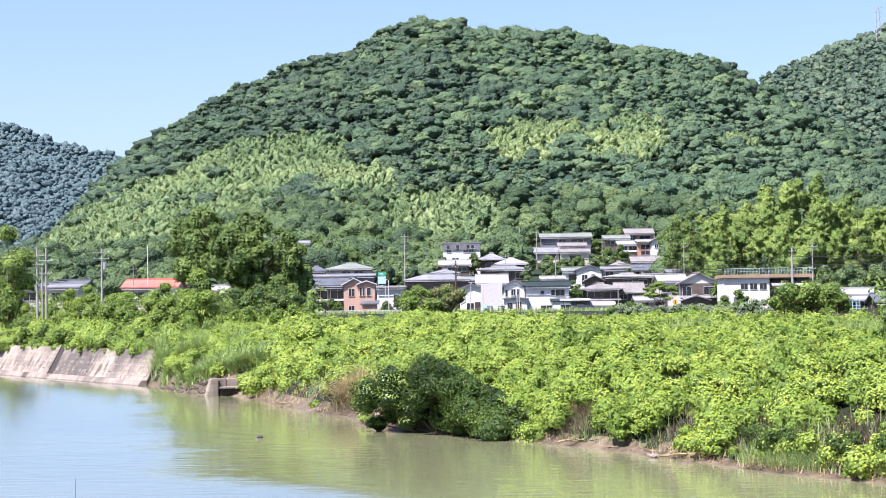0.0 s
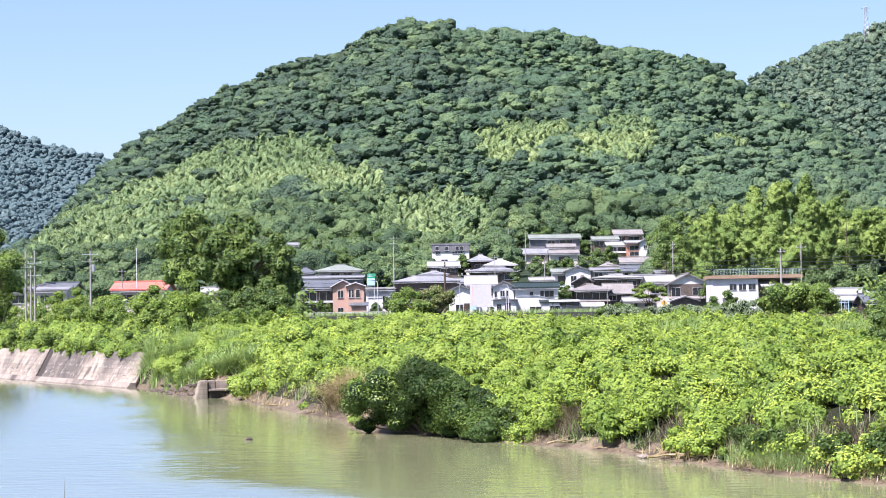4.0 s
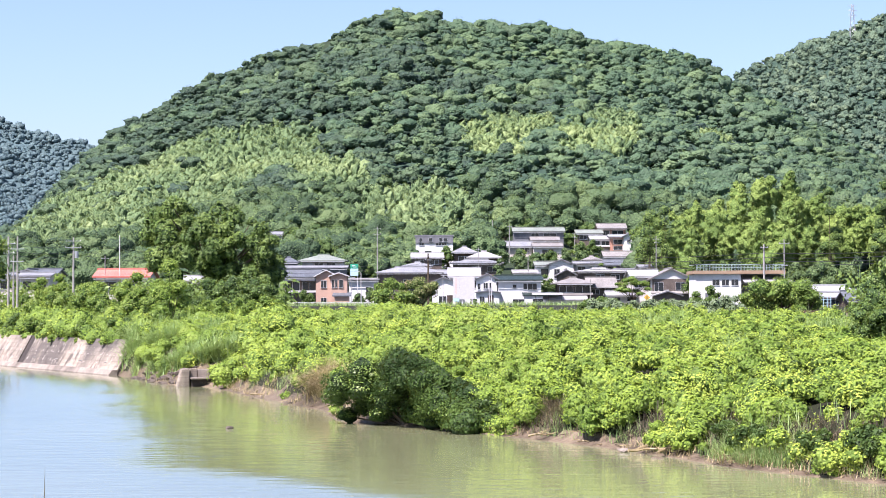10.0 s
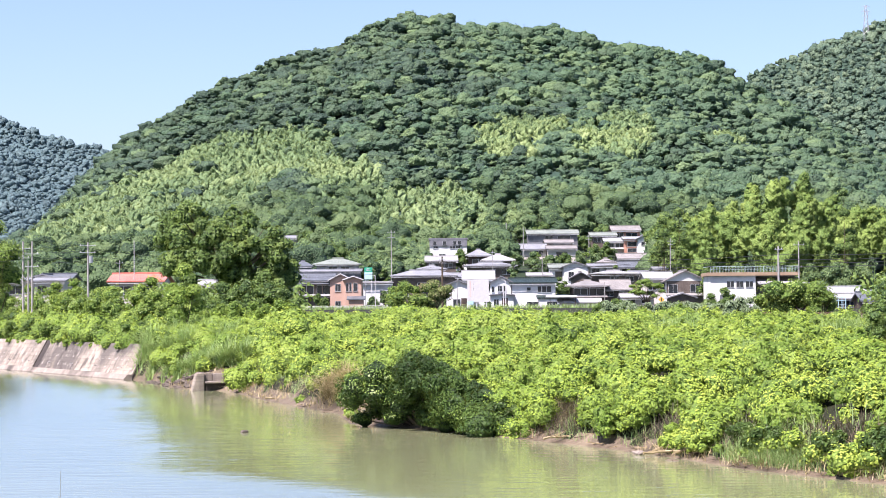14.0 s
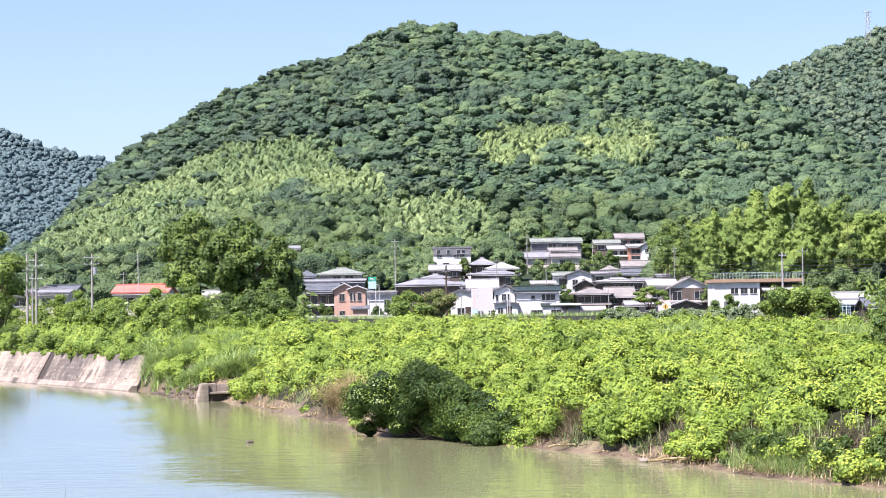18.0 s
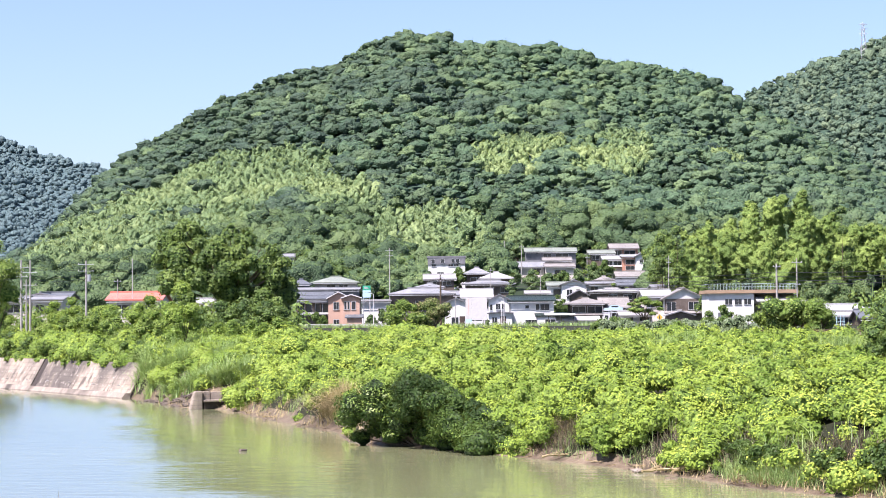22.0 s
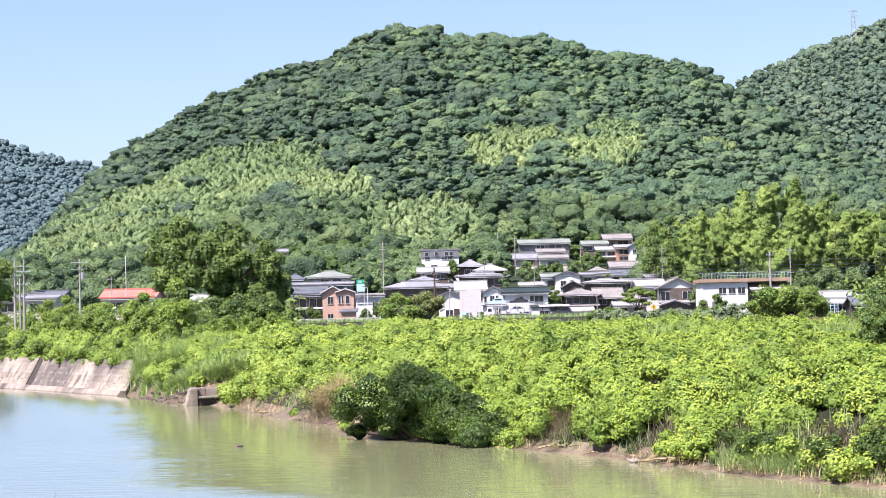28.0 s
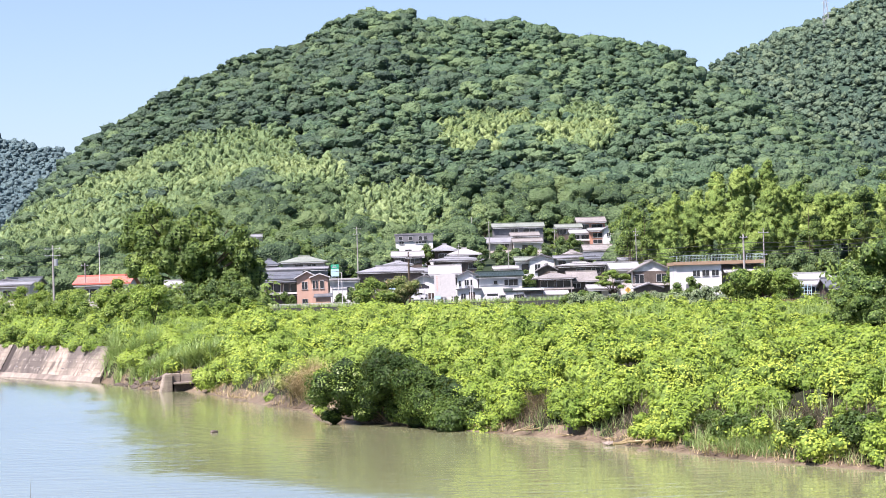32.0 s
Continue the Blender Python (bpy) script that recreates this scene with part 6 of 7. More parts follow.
def village_houses():
    # salmon house by the road
    D = 425
    house(-34.03, -26.27, D, 11.75, 13.63, "brown", "tile_dark", "gable_x", 9, wins=((0.05, 0.45, 0.42, 0.82), (0.55, 0.95, 0.42, 0.82)), skirt=0.93,
          label="two-storey brown house wing with a dark tiled roof")
    house(-26.77, -22.14, D - 2, 11.75, 13.51, "pink", "tile_dark", "gable_y", 10, over=0.5, wins=((0.25, 0.5, 0.62, 0.86), (0.25, 0.5, 0.08, 0.28)),
          label="salmon pink two-storey house with white-edged gable", trim="trim")
    house(-23.40, -19.77, D - 4, 11.75, 12.88, "pink", "tile_dark", "gable_y", 6, over=0.5, wins=((0.08, 0.2, 0.62, 0.88), (0.28, 0.38, 0.62, 0.88), (0.52, 0.74, 0.62, 0.88)),
          label="salmon pink house front with small windows", door=(0.55, 0.85, 0.3), trim="trim")
    house(-22.40, -19.27, D - 6.5, 7.38, 8.00, "pink", "tile_dark", "shed", 2.5, over=0.4, label="tiled entrance porch of a salmon house", name="porch")
    bal = thing("balcony", -30.15, D - 0.7, 8.38, "white balcony with dark posts on a brown house", "balcony")
    part("slab", boxes((-3.6, 3.6, -0.7, 0.7, -0.15, 0.3)), M["trim"], bal)
    for k in range(5):
        part("post", boxes((-3.5 + k * 1.7, -3.4 + k * 1.7, -0.65, -0.55, 0.3, 2.6)), M["darkwood"], bal)
    # behind it
    house(-33.07, -22.97, 470, 16.48, 18.15, "cream", "tile_moss", "hip", 9, over=1.0, wins=((0.3, 0.5, 0.5, 0.9), (0.6, 0.8, 0.5, 0.9)), label="house with a grey hipped tile roof")
    house(-38.33, -34.17, 466, 15.93, 17.45, "slate", "tile_dark", "hip", 6, over=0.7, label="small house with a dark hipped roof")
    house(-38.04, -21.70, 455, 14.24, 15.05, "slate", "tile_grey", "gable_x", 7, label="long low house with a grey tiled roof")
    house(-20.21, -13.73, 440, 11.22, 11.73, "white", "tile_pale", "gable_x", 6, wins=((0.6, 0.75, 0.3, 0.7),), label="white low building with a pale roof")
    house(-13.47, 0.78, 441, 12.90, 14.45, "brown", "tile_grey", "hip", 9, wins=((0.1, 0.25, 0.3, 0.75), (0.4, 0.6, 0.3, 0.75)), label="long house with a grey tiled roof")
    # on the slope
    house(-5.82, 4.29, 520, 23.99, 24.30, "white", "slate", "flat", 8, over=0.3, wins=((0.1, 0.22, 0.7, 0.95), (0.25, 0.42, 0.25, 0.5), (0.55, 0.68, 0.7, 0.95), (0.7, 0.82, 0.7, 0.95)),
          label="modern white house with a grey flat-roofed upper floor")
    up = thing("upper_cladding", -0.77, 519.9, 22.15, "dark grey cladding band of a modern house", "cladding")
    part("panel", boxes((-5.10, 5.10, -0.12, 0.05, 0, 1.84)), M["slate"], up)
    for fx in (-0.72, -0.2, 0.35, 0.6):
        window(up, fx * 5.05, 0.92, 0.9, 1.0, -0.13, 1)
    house(-6.48, 1.18, 500, 17.81, 19.28, "brown", "tile_pale", "gable_x", 7, label="old house with a pale weathered roof")
    house(-8.37, -1.73, 488, 15.38, 16.68, "darkwood", "tile_grey", "hip", 8, label="old dark timber house with a grey roof")
    house(4.56, 9.71, 502, 19.28, 21.05, "darkwood", "tile_grey", "hip", 8, over=1.0, wins=((0.2, 0.8, 0.4, 0.8),), skirt=0.55, label="traditional house with hipped grey tile roof")
    house(8.37, 15.58, 490, 17.69, 19.43, "darkwood", "tile_pale", "hip", 8, over=0.9, label="traditional house with a pale tiled roof")
    house(3.96, 15.68, 478, 15.88, 17.01, "brown", "tile_grey", "hip", 7, over=0.9, label="long low traditional house with a pale tile roof")
    house(-3.21, 8.84, 456, 12.77, 13.97, "brown", "tile_grey", "gable_x", 7, label="house with a grey tiled roof among others")
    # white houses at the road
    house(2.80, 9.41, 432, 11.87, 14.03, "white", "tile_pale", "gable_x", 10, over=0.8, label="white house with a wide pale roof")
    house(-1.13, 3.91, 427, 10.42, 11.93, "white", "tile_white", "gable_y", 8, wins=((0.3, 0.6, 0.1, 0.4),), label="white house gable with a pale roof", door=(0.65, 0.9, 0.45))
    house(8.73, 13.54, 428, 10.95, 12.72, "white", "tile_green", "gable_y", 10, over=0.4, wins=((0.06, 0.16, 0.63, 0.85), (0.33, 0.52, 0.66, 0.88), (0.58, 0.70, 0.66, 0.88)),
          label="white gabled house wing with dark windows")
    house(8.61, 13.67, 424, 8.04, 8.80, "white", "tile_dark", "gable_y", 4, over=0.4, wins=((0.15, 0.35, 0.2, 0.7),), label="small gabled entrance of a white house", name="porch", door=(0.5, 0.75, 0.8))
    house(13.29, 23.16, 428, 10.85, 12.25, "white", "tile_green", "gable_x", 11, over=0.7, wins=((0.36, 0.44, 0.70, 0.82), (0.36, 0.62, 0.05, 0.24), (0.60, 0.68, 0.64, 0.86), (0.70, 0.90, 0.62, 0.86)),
          label="white two-storey house with a dark green tiled roof")
    house(19.37, 27.34, 425, 7.40, 8.04, "white", "tile_green", "shed", 3.5, over=0.3, wins=((0.22, 0.5, 0.1, 0.65),), label="white ground floor extension with a lean-to roof", name="lean_to")
    # carport with a parked car
    cp = thing("carport", 23.87, 418, 5.25, "metal carport with a pale curved roof beside the road", "carport")
    part("roof", extrude_profile([(-2.6, 2.25), (-1.3, 2.5), (0, 2.58), (1.3, 2.5), (2.6, 2.25), (2.6, 2.32), (0, 2.68), (-2.6, 2.32)], -3.3, 3.3), M["trim"], cp)
    for sx in (-2.6, 0.2, 2.9):
        part("post", boxes((sx, sx + 0.12, -2.2, -2.08, -0.3, 2.4)), M["darkwood"], cp)
    # dark traditional house
    house(26.71, 33.95, 424, 10.12, 11.61, "darkwood", "tile_brown", "hip", 10, over=1.2, skirt=0.55, wins=((0.05, 0.45, 0.58, 0.86), (0.52, 0.96, 0.5, 0.86)), label="dark timber house with a weathered tiled roof")
    house(33.77, 39.81, 428, 9.41, 11.68, "brown", "tile_brown", "gable_x", 9, over=0.9, label="brown house with a pinkish weathered roof")
    house(23.50, 32.24, 416.5, 6.35, 7.09, "cream", "tile_pale", "shed", 3, over=0.3, zb=5.2, label="low shed with a pale lean-to roof", name="shed")
    # beige gabled house and its neighbours
    house(44.86, 52.75, 400, 10.77, 13.12, "white", "tile_brown", "gable_y", 12, over=0.9, lower=("brown", 0.97), trim="tile_brown", wins=((0.05, 0.28, 0.52, 0.84), (0.62, 0.88, 0.56, 0.84)), label="beige house with a brown-edged gable", skirt=0.5)
    house(40.91, 46.50, 404, 11.30, 12.97, "cream", "tile_white", "gable_x", 11, over=0.8, label="house with a wide pale sheet roof")
    house(35.09, 41.50, 394, 7.21, 8.26, "cream", "tile_pale", "gable_x", 6, over=0.6, label="low house with a pale roof behind a hedge")
    house(43.18, 48.21, 380, 7.01, 8.24, "brown", "tile_pale", "gable_y", 5, over=0.5, label="small shed gable with a pale roof", name="shed")
    house(46.76, 53.88, 441, 13.81, 14.71, "cream", "tile_grey", "gable_x", 8, label="house roof of grey tiles behind another")
    # mid slope
    house(24.87, 31.09, 483, 15.31, 16.59, "white", "tile_moss", "gable_x", 8, wins=((0.2, 0.8, 0.3, 0.8),), label="house with a pale roof on the slope")
    house(27.98, 33.91, 478, 15.46, 17.01, "white", "tile_pale", "gable_y", 9, over=0.8, wins=((0.2, 0.42, 0.3, 0.75),), label="white gabled house on the slope")
    house(29.10, 32.91, 460, 12.61, 14.11, "brown", "tile_brown", "gable_y", 7, label="small brown house with a tiled gable")
    house(33.95, 44.63, 462, 13.35, 14.44, "brown", "tile_pale", "hip", 9, label="house with a broad pale hipped roof")
    house(34.84, 41.55, 485, 15.71, 16.56, "cream", "tile_grey", "gable_x", 6, label="low house with a grey roof")
    house(38.42, 42.39, 500, 17.07, 18.40, "cream", "tile_brown", "hip", 6, wins=((0.2, 0.8, 0.2, 0.7),), label="small house with a grey hipped roof")
    house(43.57, 51.37, 500, 15.74, 17.51, "slate", "tile_dark", "gable_x", 8, label="house with a blue-grey tiled roof")
    house(44.88, 52.30, 514, 18.34, 20.01, "cream", "tile_brown", "gable_x", 8, label="house with a faded brown roof")
    house(18.82, 24.35, 470, 13.16, 14.13, "cream", "tile_pale", "gable_x", 6, label="low house with a pale roof")
    house(43.72, 50.64, 468, 13.44, 14.41, "brown", "tile_grey", "gable_x", 7, label="house with a grey roof near the grove")
    # upper row
    house(22.42, 36.93, 560, 26.94, 28.42, "slate", "tile_moss", "gable_x", 9, wins=((0.35, 0.5, 0.3, 0.85), (0.6, 0.85, 0.3, 0.85)), label="long hillside house with a pale roof")
    house(18.45, 26.79, 543, 22.01, 23.78, "cream", "tile_grey", "gable_x", 9, wins=((0.05, 0.2, 0.2, 0.7), (0.6, 0.9, 0.2, 0.8)), label="hillside house with a grey roof")
    house(27.20, 34.81, 550, 23.95, 25.25, "brown", "tile_brown", "gable_x", 8, wins=((0.2, 0.8, 0.2, 0.8),), label="hillside house with a brown roof")
    house(27.08, 34.84, 537, 21.79, 23.06, "cream", "tile_brown", "gable_x", 8, wins=((0.3, 0.7, 0.2, 0.7),), label="hillside house with a faded brown roof")
    house(41.25, 48.57, 565, 26.47, 27.80, "brown", "tile_moss", "gable_x", 8, label="hillside house with a mossy grey roof")
    house(47.99, 56.04, 570, 28.17, 29.85, "orange", "tile_brown", "gable_x", 8, wins=((0.1, 0.4, 0.3, 0.8), (0.5, 0.9, 0.3, 0.8)), label="pinkish house at the edge of the forest")
    house(44.44, 50.48, 553, 24.29, 25.60, "cream", "tile_white", "gable_x", 8, wins=((0.15, 0.4, 0.3, 0.8), (0.5, 0.85, 0.3, 0.8)), label="hillside house with a pale roof", skirt=0.4)
    house(49.72, 53.95, 550, 24.83, 25.81, "orange", "tile_white", "gable_x", 7, wins=((0.2, 0.8, 0.5, 0.8), (0.2, 0.8, 0.1, 0.35)), label="pink hillside house with wide windows")
    house(53.24, 56.30, 546, 24.85, 26.14, "white", "tile_grey", "gable_y", 8, wins=((0.3, 0.6, 0.6, 0.8),), label="narrow white gabled house on the slope")
    house(-51.76, -45.50, 562, 26.28, 27.43, "cream", "tile_grey", "gable_x", 8, label="lone house at the foot of the forest")
    # left and right ends
    house(-71.50, -69.17, 330, 11.22, 11.99, "white", "tile_dark", "gable_y", 8, label="house with a dark tiled gable")
    house(-71.02, -66.47, 334, 10.83, 12.12, "cream", "tile_dark", "gable_x", 8, label="house with a dark tiled roof")
    house(-70.03, -65.06, 322, 10.36, 11.22, "cream", "tile_grey", "gable_x", 6, label="house with a grey sheet roof")
    house(-53.34, -45.22, 300, 9.86, 11.36, "cream", "tile_red", "gable_x", 9, label="long building with a faded red roof")
    house(-44.10, -37.30, 330, 9.56, 10.73, "cream", "tile_pale", "gable_x", 9, label="building with a pale roof behind a tree")
    house(-81.99, -74.22, 335, 10.63, 11.51, "cream", "tile_grey", "gable_x", 9, label="building with a grey roof behind trees")
    house(57.93, 65.88, 306, 7.12, 8.44, "darkwood", "tile_white", "gable_x", 10, over=0.7, label="low house with a pale grey roof near the rails")
    house(57.14, 64.61, 300, 6.21, 6.74, "darkwood", "tile_pale", "shed", 4, over=0.4, wins=((0.35, 0.5, 0.1, 0.8), (0.55, 0.8, 0.1, 0.8)), label="veranda of a low house with a pale roof", name="veranda")
    house(62.15, 64.97, 290, 5.85, 7.39, "darkwood", "tile_dark", "gable_x", 7, over=0.6, label="small house with a dark tiled roof")
    house(72.47, 83.16, 332, 7.43, 8.59, "cream", "tile_grey", "gable_x", 9, label="house with a grey roof behind the trees")


village_houses()


def flat_building():
    """White two-storey building with a railed roof terrace over a brown slab."""
    D = 330
    zb = gz(51.88, 332)
    ob = thing("flat_roofed_building", 51.88, D, zb, "white two-storey building with a brown roof slab and railed terrace", "building")
    x0, xm, x1 = -7.39, 0.39, 7.77
    h = 10.44 - zb
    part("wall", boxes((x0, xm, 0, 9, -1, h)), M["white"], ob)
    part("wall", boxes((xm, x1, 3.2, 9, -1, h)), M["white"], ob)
    slab = part("roof_slab", boxes((x0 - 0.4, x1 + 0.2, -0.5, 9.4, h, h + 0.58)), M["tan"], ob)
    for k in range(3):
        xx = x0 + 2.85 + k * 1.63
        w = part("window", boxes((xx, xx + 1.17, -0.05, 0.02, h - 1.94, h - 0.97)), M["glass"], ob)
        part("frame", boxes((xx - 0.05, xx + 1.17 + 0.05, -0.09, 0.01, h - 0.97, h - 0.97 + 0.07), (xx + 0.58 - 0.03, xx + 0.58 + 0.03, -0.09, -0.052, h - 1.94, h - 0.97),
                            (xx - 0.05, xx + 1.17 + 0.05, -0.11, 0.01, h - 1.94 - 0.07, h - 1.94)), M["alu"], w)
    part("entrance", boxes((x0 + 1.6, x0 + 4.0, -0.06, 0.02, 0, h - 3.30)), M["slate"], ob)
    # terrace railing
    zr = h + 0.58
    rail = part("railing", boxes((x0, x1, -0.42, -0.36, zr + 1.0, zr + 1.07), (x0, x1, -0.42, -0.36, zr + 0.5, zr + 0.55), (x0, x0 + 0.06, -0.42, 9, zr + 1.0, zr + 1.07), (x1 - 0.06, x1, -0.42, 9, zr + 1.0, zr + 1.07)), M["teal"], ob)
    for k in range(61):
        xx = x0 + (x1 - x0 - 0.06) * k / 60
        w = 0.06 if k % 6 == 0 else 0.03
        part("post" if k % 6 == 0 else "baluster", boxes((xx, xx + w, -0.43, -0.35, zr, zr + (1.05 if k % 6 == 0 else 0.99))), M["teal"], rail)
    # lean-to canopy over the recessed part
    part("canopy", extrude_profile([(-1.5, h - 1.55), (3.2, h - 0.39), (3.2, h - 0.19), (-1.5, h - 1.36)], xm + 0.3, x1 + 1.8), M["tile_pale"], ob)
    for k in range(2):
        c = (xm + 4.86 + k * 1.0, 3.1, h - 0.49)
        part("round_vent", tube(bmesh.new(), c, (c[0], 3.25, c[2]), 0.38, 0.38, 14), M["slate"], ob)
    part("shutter", boxes((xm + 0.5, xm + 2.4, 3.12, 3.22, 0.0, h - 1.75)), M["slate"], ob)


flat_building()


# ---- poles, wires, signs ----
def pole(x, y, zb, top, r, label, arms=(), transformer=False, mat="pole", name="utility_pole"):
    ob = thing(name, x, y, zb, label, "pole", group="poles")
    h = top - zb
    part("shaft", tube(bmesh.new(), (0, 0, -0.8), (0, 0, h), r, r * 0.62, 10), M[mat], ob)
    for a, w in arms:
        arm = part("crossarm", boxes((-w / 2, w / 2, -r - 0.07, -r, h * a - 0.035, h * a + 0.035)), M["steel"], ob)
        for k in range(3):
            xx = -w / 2 + 0.12 + (w - 0.24) * k / 2
            part("insulator", tube(bmesh.new(), (xx, -r - 0.05, h * a + 0.035), (xx, -r - 0.05, h * a + 0.19), 0.035, 0.025, 6), M["trim"], arm)
    if transformer:
        part("transformer", tube(bmesh.new(), (0.42, 0, h * 0.72), (0.42, 0, h * 0.72 + 0.95), 0.27, 0.27, 10), M["steel"], ob)
    return ob


def wire(points, r=0.02, label="black overhead cable strung between poles", sag=0.5):
    path = []
    for a, b in zip(points[:-1], points[1:]):
        path += [Vector(a).lerp(Vector(b), k / 12) - Vector((0, 0, sag * 4 * k / 12 * (1 - k / 12))) for k in range(12)]
    path.append(Vector(points[-1]))
    bm = bmesh.new()
    rings = [[bm.verts.new(p + Vector((0, r * c, r * s))) for c, s in ((1, 0), (0, 1), (-1, 0), (0, -1))] for p in path]
    for a, b in zip(rings[:-1], rings[1:]):
        for i in range(4):
            bm.faces.new((a[i], b[i], b[(i + 1) % 4], a[(i + 1) % 4]))
    ob = part("overhead_cable", bm, M["wire"])
    return tagged(ob, label, "cable", "overhead cables")


for fx, d, yt, yb, r, arms, tr, lb in (
        (25, 200, 428, 545, 0.15, ((0.92, 1.6), (0.82, 1.4)), False, "grey concrete utility pole with crossarms"),
        (34, 210, 462, 545, 0.13, (), False, "grey concrete utility pole beside others"),
        (41, 205, 428, 545, 0.14, ((0.86, 1.5), (0.72, 1.5)), False, "grey concrete utility pole with crossarms"),
        (140, 260, 430, 520, 0.17, ((0.95, 2.2), (0.86, 2.2)), True, "utility pole with crossarms and a transformer"),
        (196, 300, 463, 510, 0.12, ((0.95, 1.2),), False, "short utility pole behind the bank"),
        (1363, 235, 447, 545, 0.17, ((0.95, 1.0),), False, "grey concrete utility pole in front of the white building"),
        (1399, 265, 438, 545, 0.12, ((0.94, 1.5), (0.62, 0.9)), False, "slim greenish utility pole with crossarms"),
        (768, 330, 461, 545, 0.22, ((0.95, 1.2), (0.88, 1.2)), False, "brown weathered utility pole by the road"),
        (678, 445, 413, 530, 0.16, ((0.97, 1.8), (0.9, 1.8)), False, "tall utility pole at the road"),
        (882, 560, 402, 470, 0.16, (), False, "utility pole among the hillside trees"),
        (912, 530, 410, 480, 0.16, ((0.95, 1.4),), False, "utility pole beside a hillside house"),
        (1028, 545, 425, 475, 0.15, ((0.95, 1.6), (0.8, 1.4)), False, "utility pole on the village slope"),
        (945, 470, 455, 505, 0.13, (), False, "utility pole in the village"),
        (1055, 410, 508, 552, 0.10, (), False, "pale slim post by the road"),
        (857, 455, 450, 500, 0.12, ((0.95, 1.0),), False, "utility pole between the roofs"),
        (1172, 420, 431, 500, 0.13, ((0.95, 1.2), (0.9, 1.0)), False, "utility pole in front of the grove"),
        (794, 405, 503, 553, 0.10, (), False, "pale post by the road")):
    x = (fx - 784) / 3398 * d
    pole(x, d, gz(x, d), 5 + (555 - yt) / 3398 * d, r, lb, arms, tr, "bark" if "brown" in lb else "pole")
mast = thing("flagpole", -49.63, 300, gz(-49.63, 300), "tall thin white mast behind the red roof", "mast")
part("shaft", tube(bmesh.new(), (0, 0, -0.3), (0, 0, 16.31 - mast.location.z), 0.09, 0.05, 8), M["trim"], mast)

for z0, off in ((462, 0.0), (470, 0.25), (476, 0.5), (482, 0.8)):
    wire([((fx - 784) / 3398 * d, d + off, 5 + (555 - z0 - dz) / 3398 * d) for fx, d, dz in ((1055, 300, 8), (1363, 235, 0), (1700, 170, -8))], 0.028, sag=0.25)
for z0 in (441, 452, 459):
    wire([((fx - 784) / 3398 * d, d, 5 + (555 - z0 - dz) / 3398 * d) for fx, d, dz in ((-150, 150, -8), (25, 200, 0), (140, 260, 2), (460, 330, 25))], 0.02, sag=0.4)
for z0 in (470, 477):
    wire([((fx - 784) / 3398 * d, d, 5 + (555 - z0 - dz) / 3398 * d) for fx, d, dz in ((500, 380, 18), (768, 330, 0), (1100, 300, 0))], 0.02, sag=0.6)


def street_lamp(fx, d, ytop):
    x = (fx - 784) / 3398 * d
    zb = gz(x, d)
    h = 5 + (555 - ytop) / 3398 * d - zb
    ob = thing("street_lamp", x, d, zb, "white street lamp post by the road", "lamp", group="street lamps")
    part("post", tube(bmesh.new(), (0, 0, -0.3), (0, 0, h), 0.10, 0.07, 8), M["trim"], ob)
    part("arm", tube(bmesh.new(), (0, 0, h), (-0.7, 0, h + 0.25), 0.05, 0.04, 6), M["trim"], ob)
    part("head", boxes((-1.2, -0.6, -0.14, 0.14, h + 0.2, h + 0.34)), M["steel"], ob)


street_lamp(649, 404, 494)
street_lamp(643, 416, 505)
street_lamp(876, 408, 512)
street_lamp(880, 410, 505)

sg = thing("roadside_sign", -18.69, 432, gz(-18.69, 432), "tall green and white roadside sign on posts", "sign")
zz = gz(-18.69, 432)
part("green_panel", boxes((-0.89, 0.89, -0.12, 0.12, 13.65 - zz, 14.66 - zz)), M["sign_green"], sg)
part("pale_panel", boxes((-0.89, 0.89, -0.12, 0.12, 11.99 - zz, 13.62 - zz)), M["sign_blue"], sg)
bars(sg, -0.5, 0.5, 13.90 - zz, 14.41 - zz, -0.121, "trim", 2)
for s in (-0.7, 0.7):
    part("post", boxes((s - 0.07, s + 0.07, -0.07, 0.07, -0.5, 11.99 - zz)), M["steel"], sg)

bb = thing("billboard", 5.36, 396, gz(5.36, 396), "blank white billboard on posts with faded red print", "billboard")
zz = gz(5.36, 396)
part("panel", boxes((-0.82, 2.33, -0.1, 0.1, 6.51 - zz, 11.18 - zz)), M["trim"], bb)
side = part("print_panel", boxes((-2.10, -0.84, -0.1, 0.1, 6.75 - zz, 11.06 - zz)), M["trim"], bb)
bars(side, -1.63, -1.34, 7.68 - zz, 10.83 - zz, -0.101, "salmon", 8)
part("lower_panel", boxes((-2.10, -0.84, -0.1, 0.1, 6.05 - zz, 6.71 - zz)), M["sign_blue"], bb)
for s in (-1.6, -0.2, 1.8):
    part("post", boxes((s - 0.12, s + 0.12, -0.06, 0.06, -0.5, 6.51 - zz)), M["trim"], bb)

ys = thing("warning_sign", 32.76, 300, gz(32.76, 300), "yellow diamond warning sign on a white post", "sign")
zz = gz(32.76, 300)
part("post", tube(bmesh.new(), (0, 0, -0.3), (0, 0, 7.21 - zz), 0.05, 0.05, 8), M["trim"], ys)
b = bmesh.new()
c = 6.32 - zz
v = [b.verts.new((dx, -0.08, c + dz)) for dx, dz in ((0, -0.5), (0.5, 0), (0, 0.5), (-0.5, 0))]
v2 = [b.verts.new((q.co.x, -0.05, q.co.z)) for q in v]
b.faces.new(v), b.faces.new(v2[::-1])
for i in range(4):
    b.faces.new((v[i], v2[i], v2[(i + 1) % 4], v[(i + 1) % 4]))
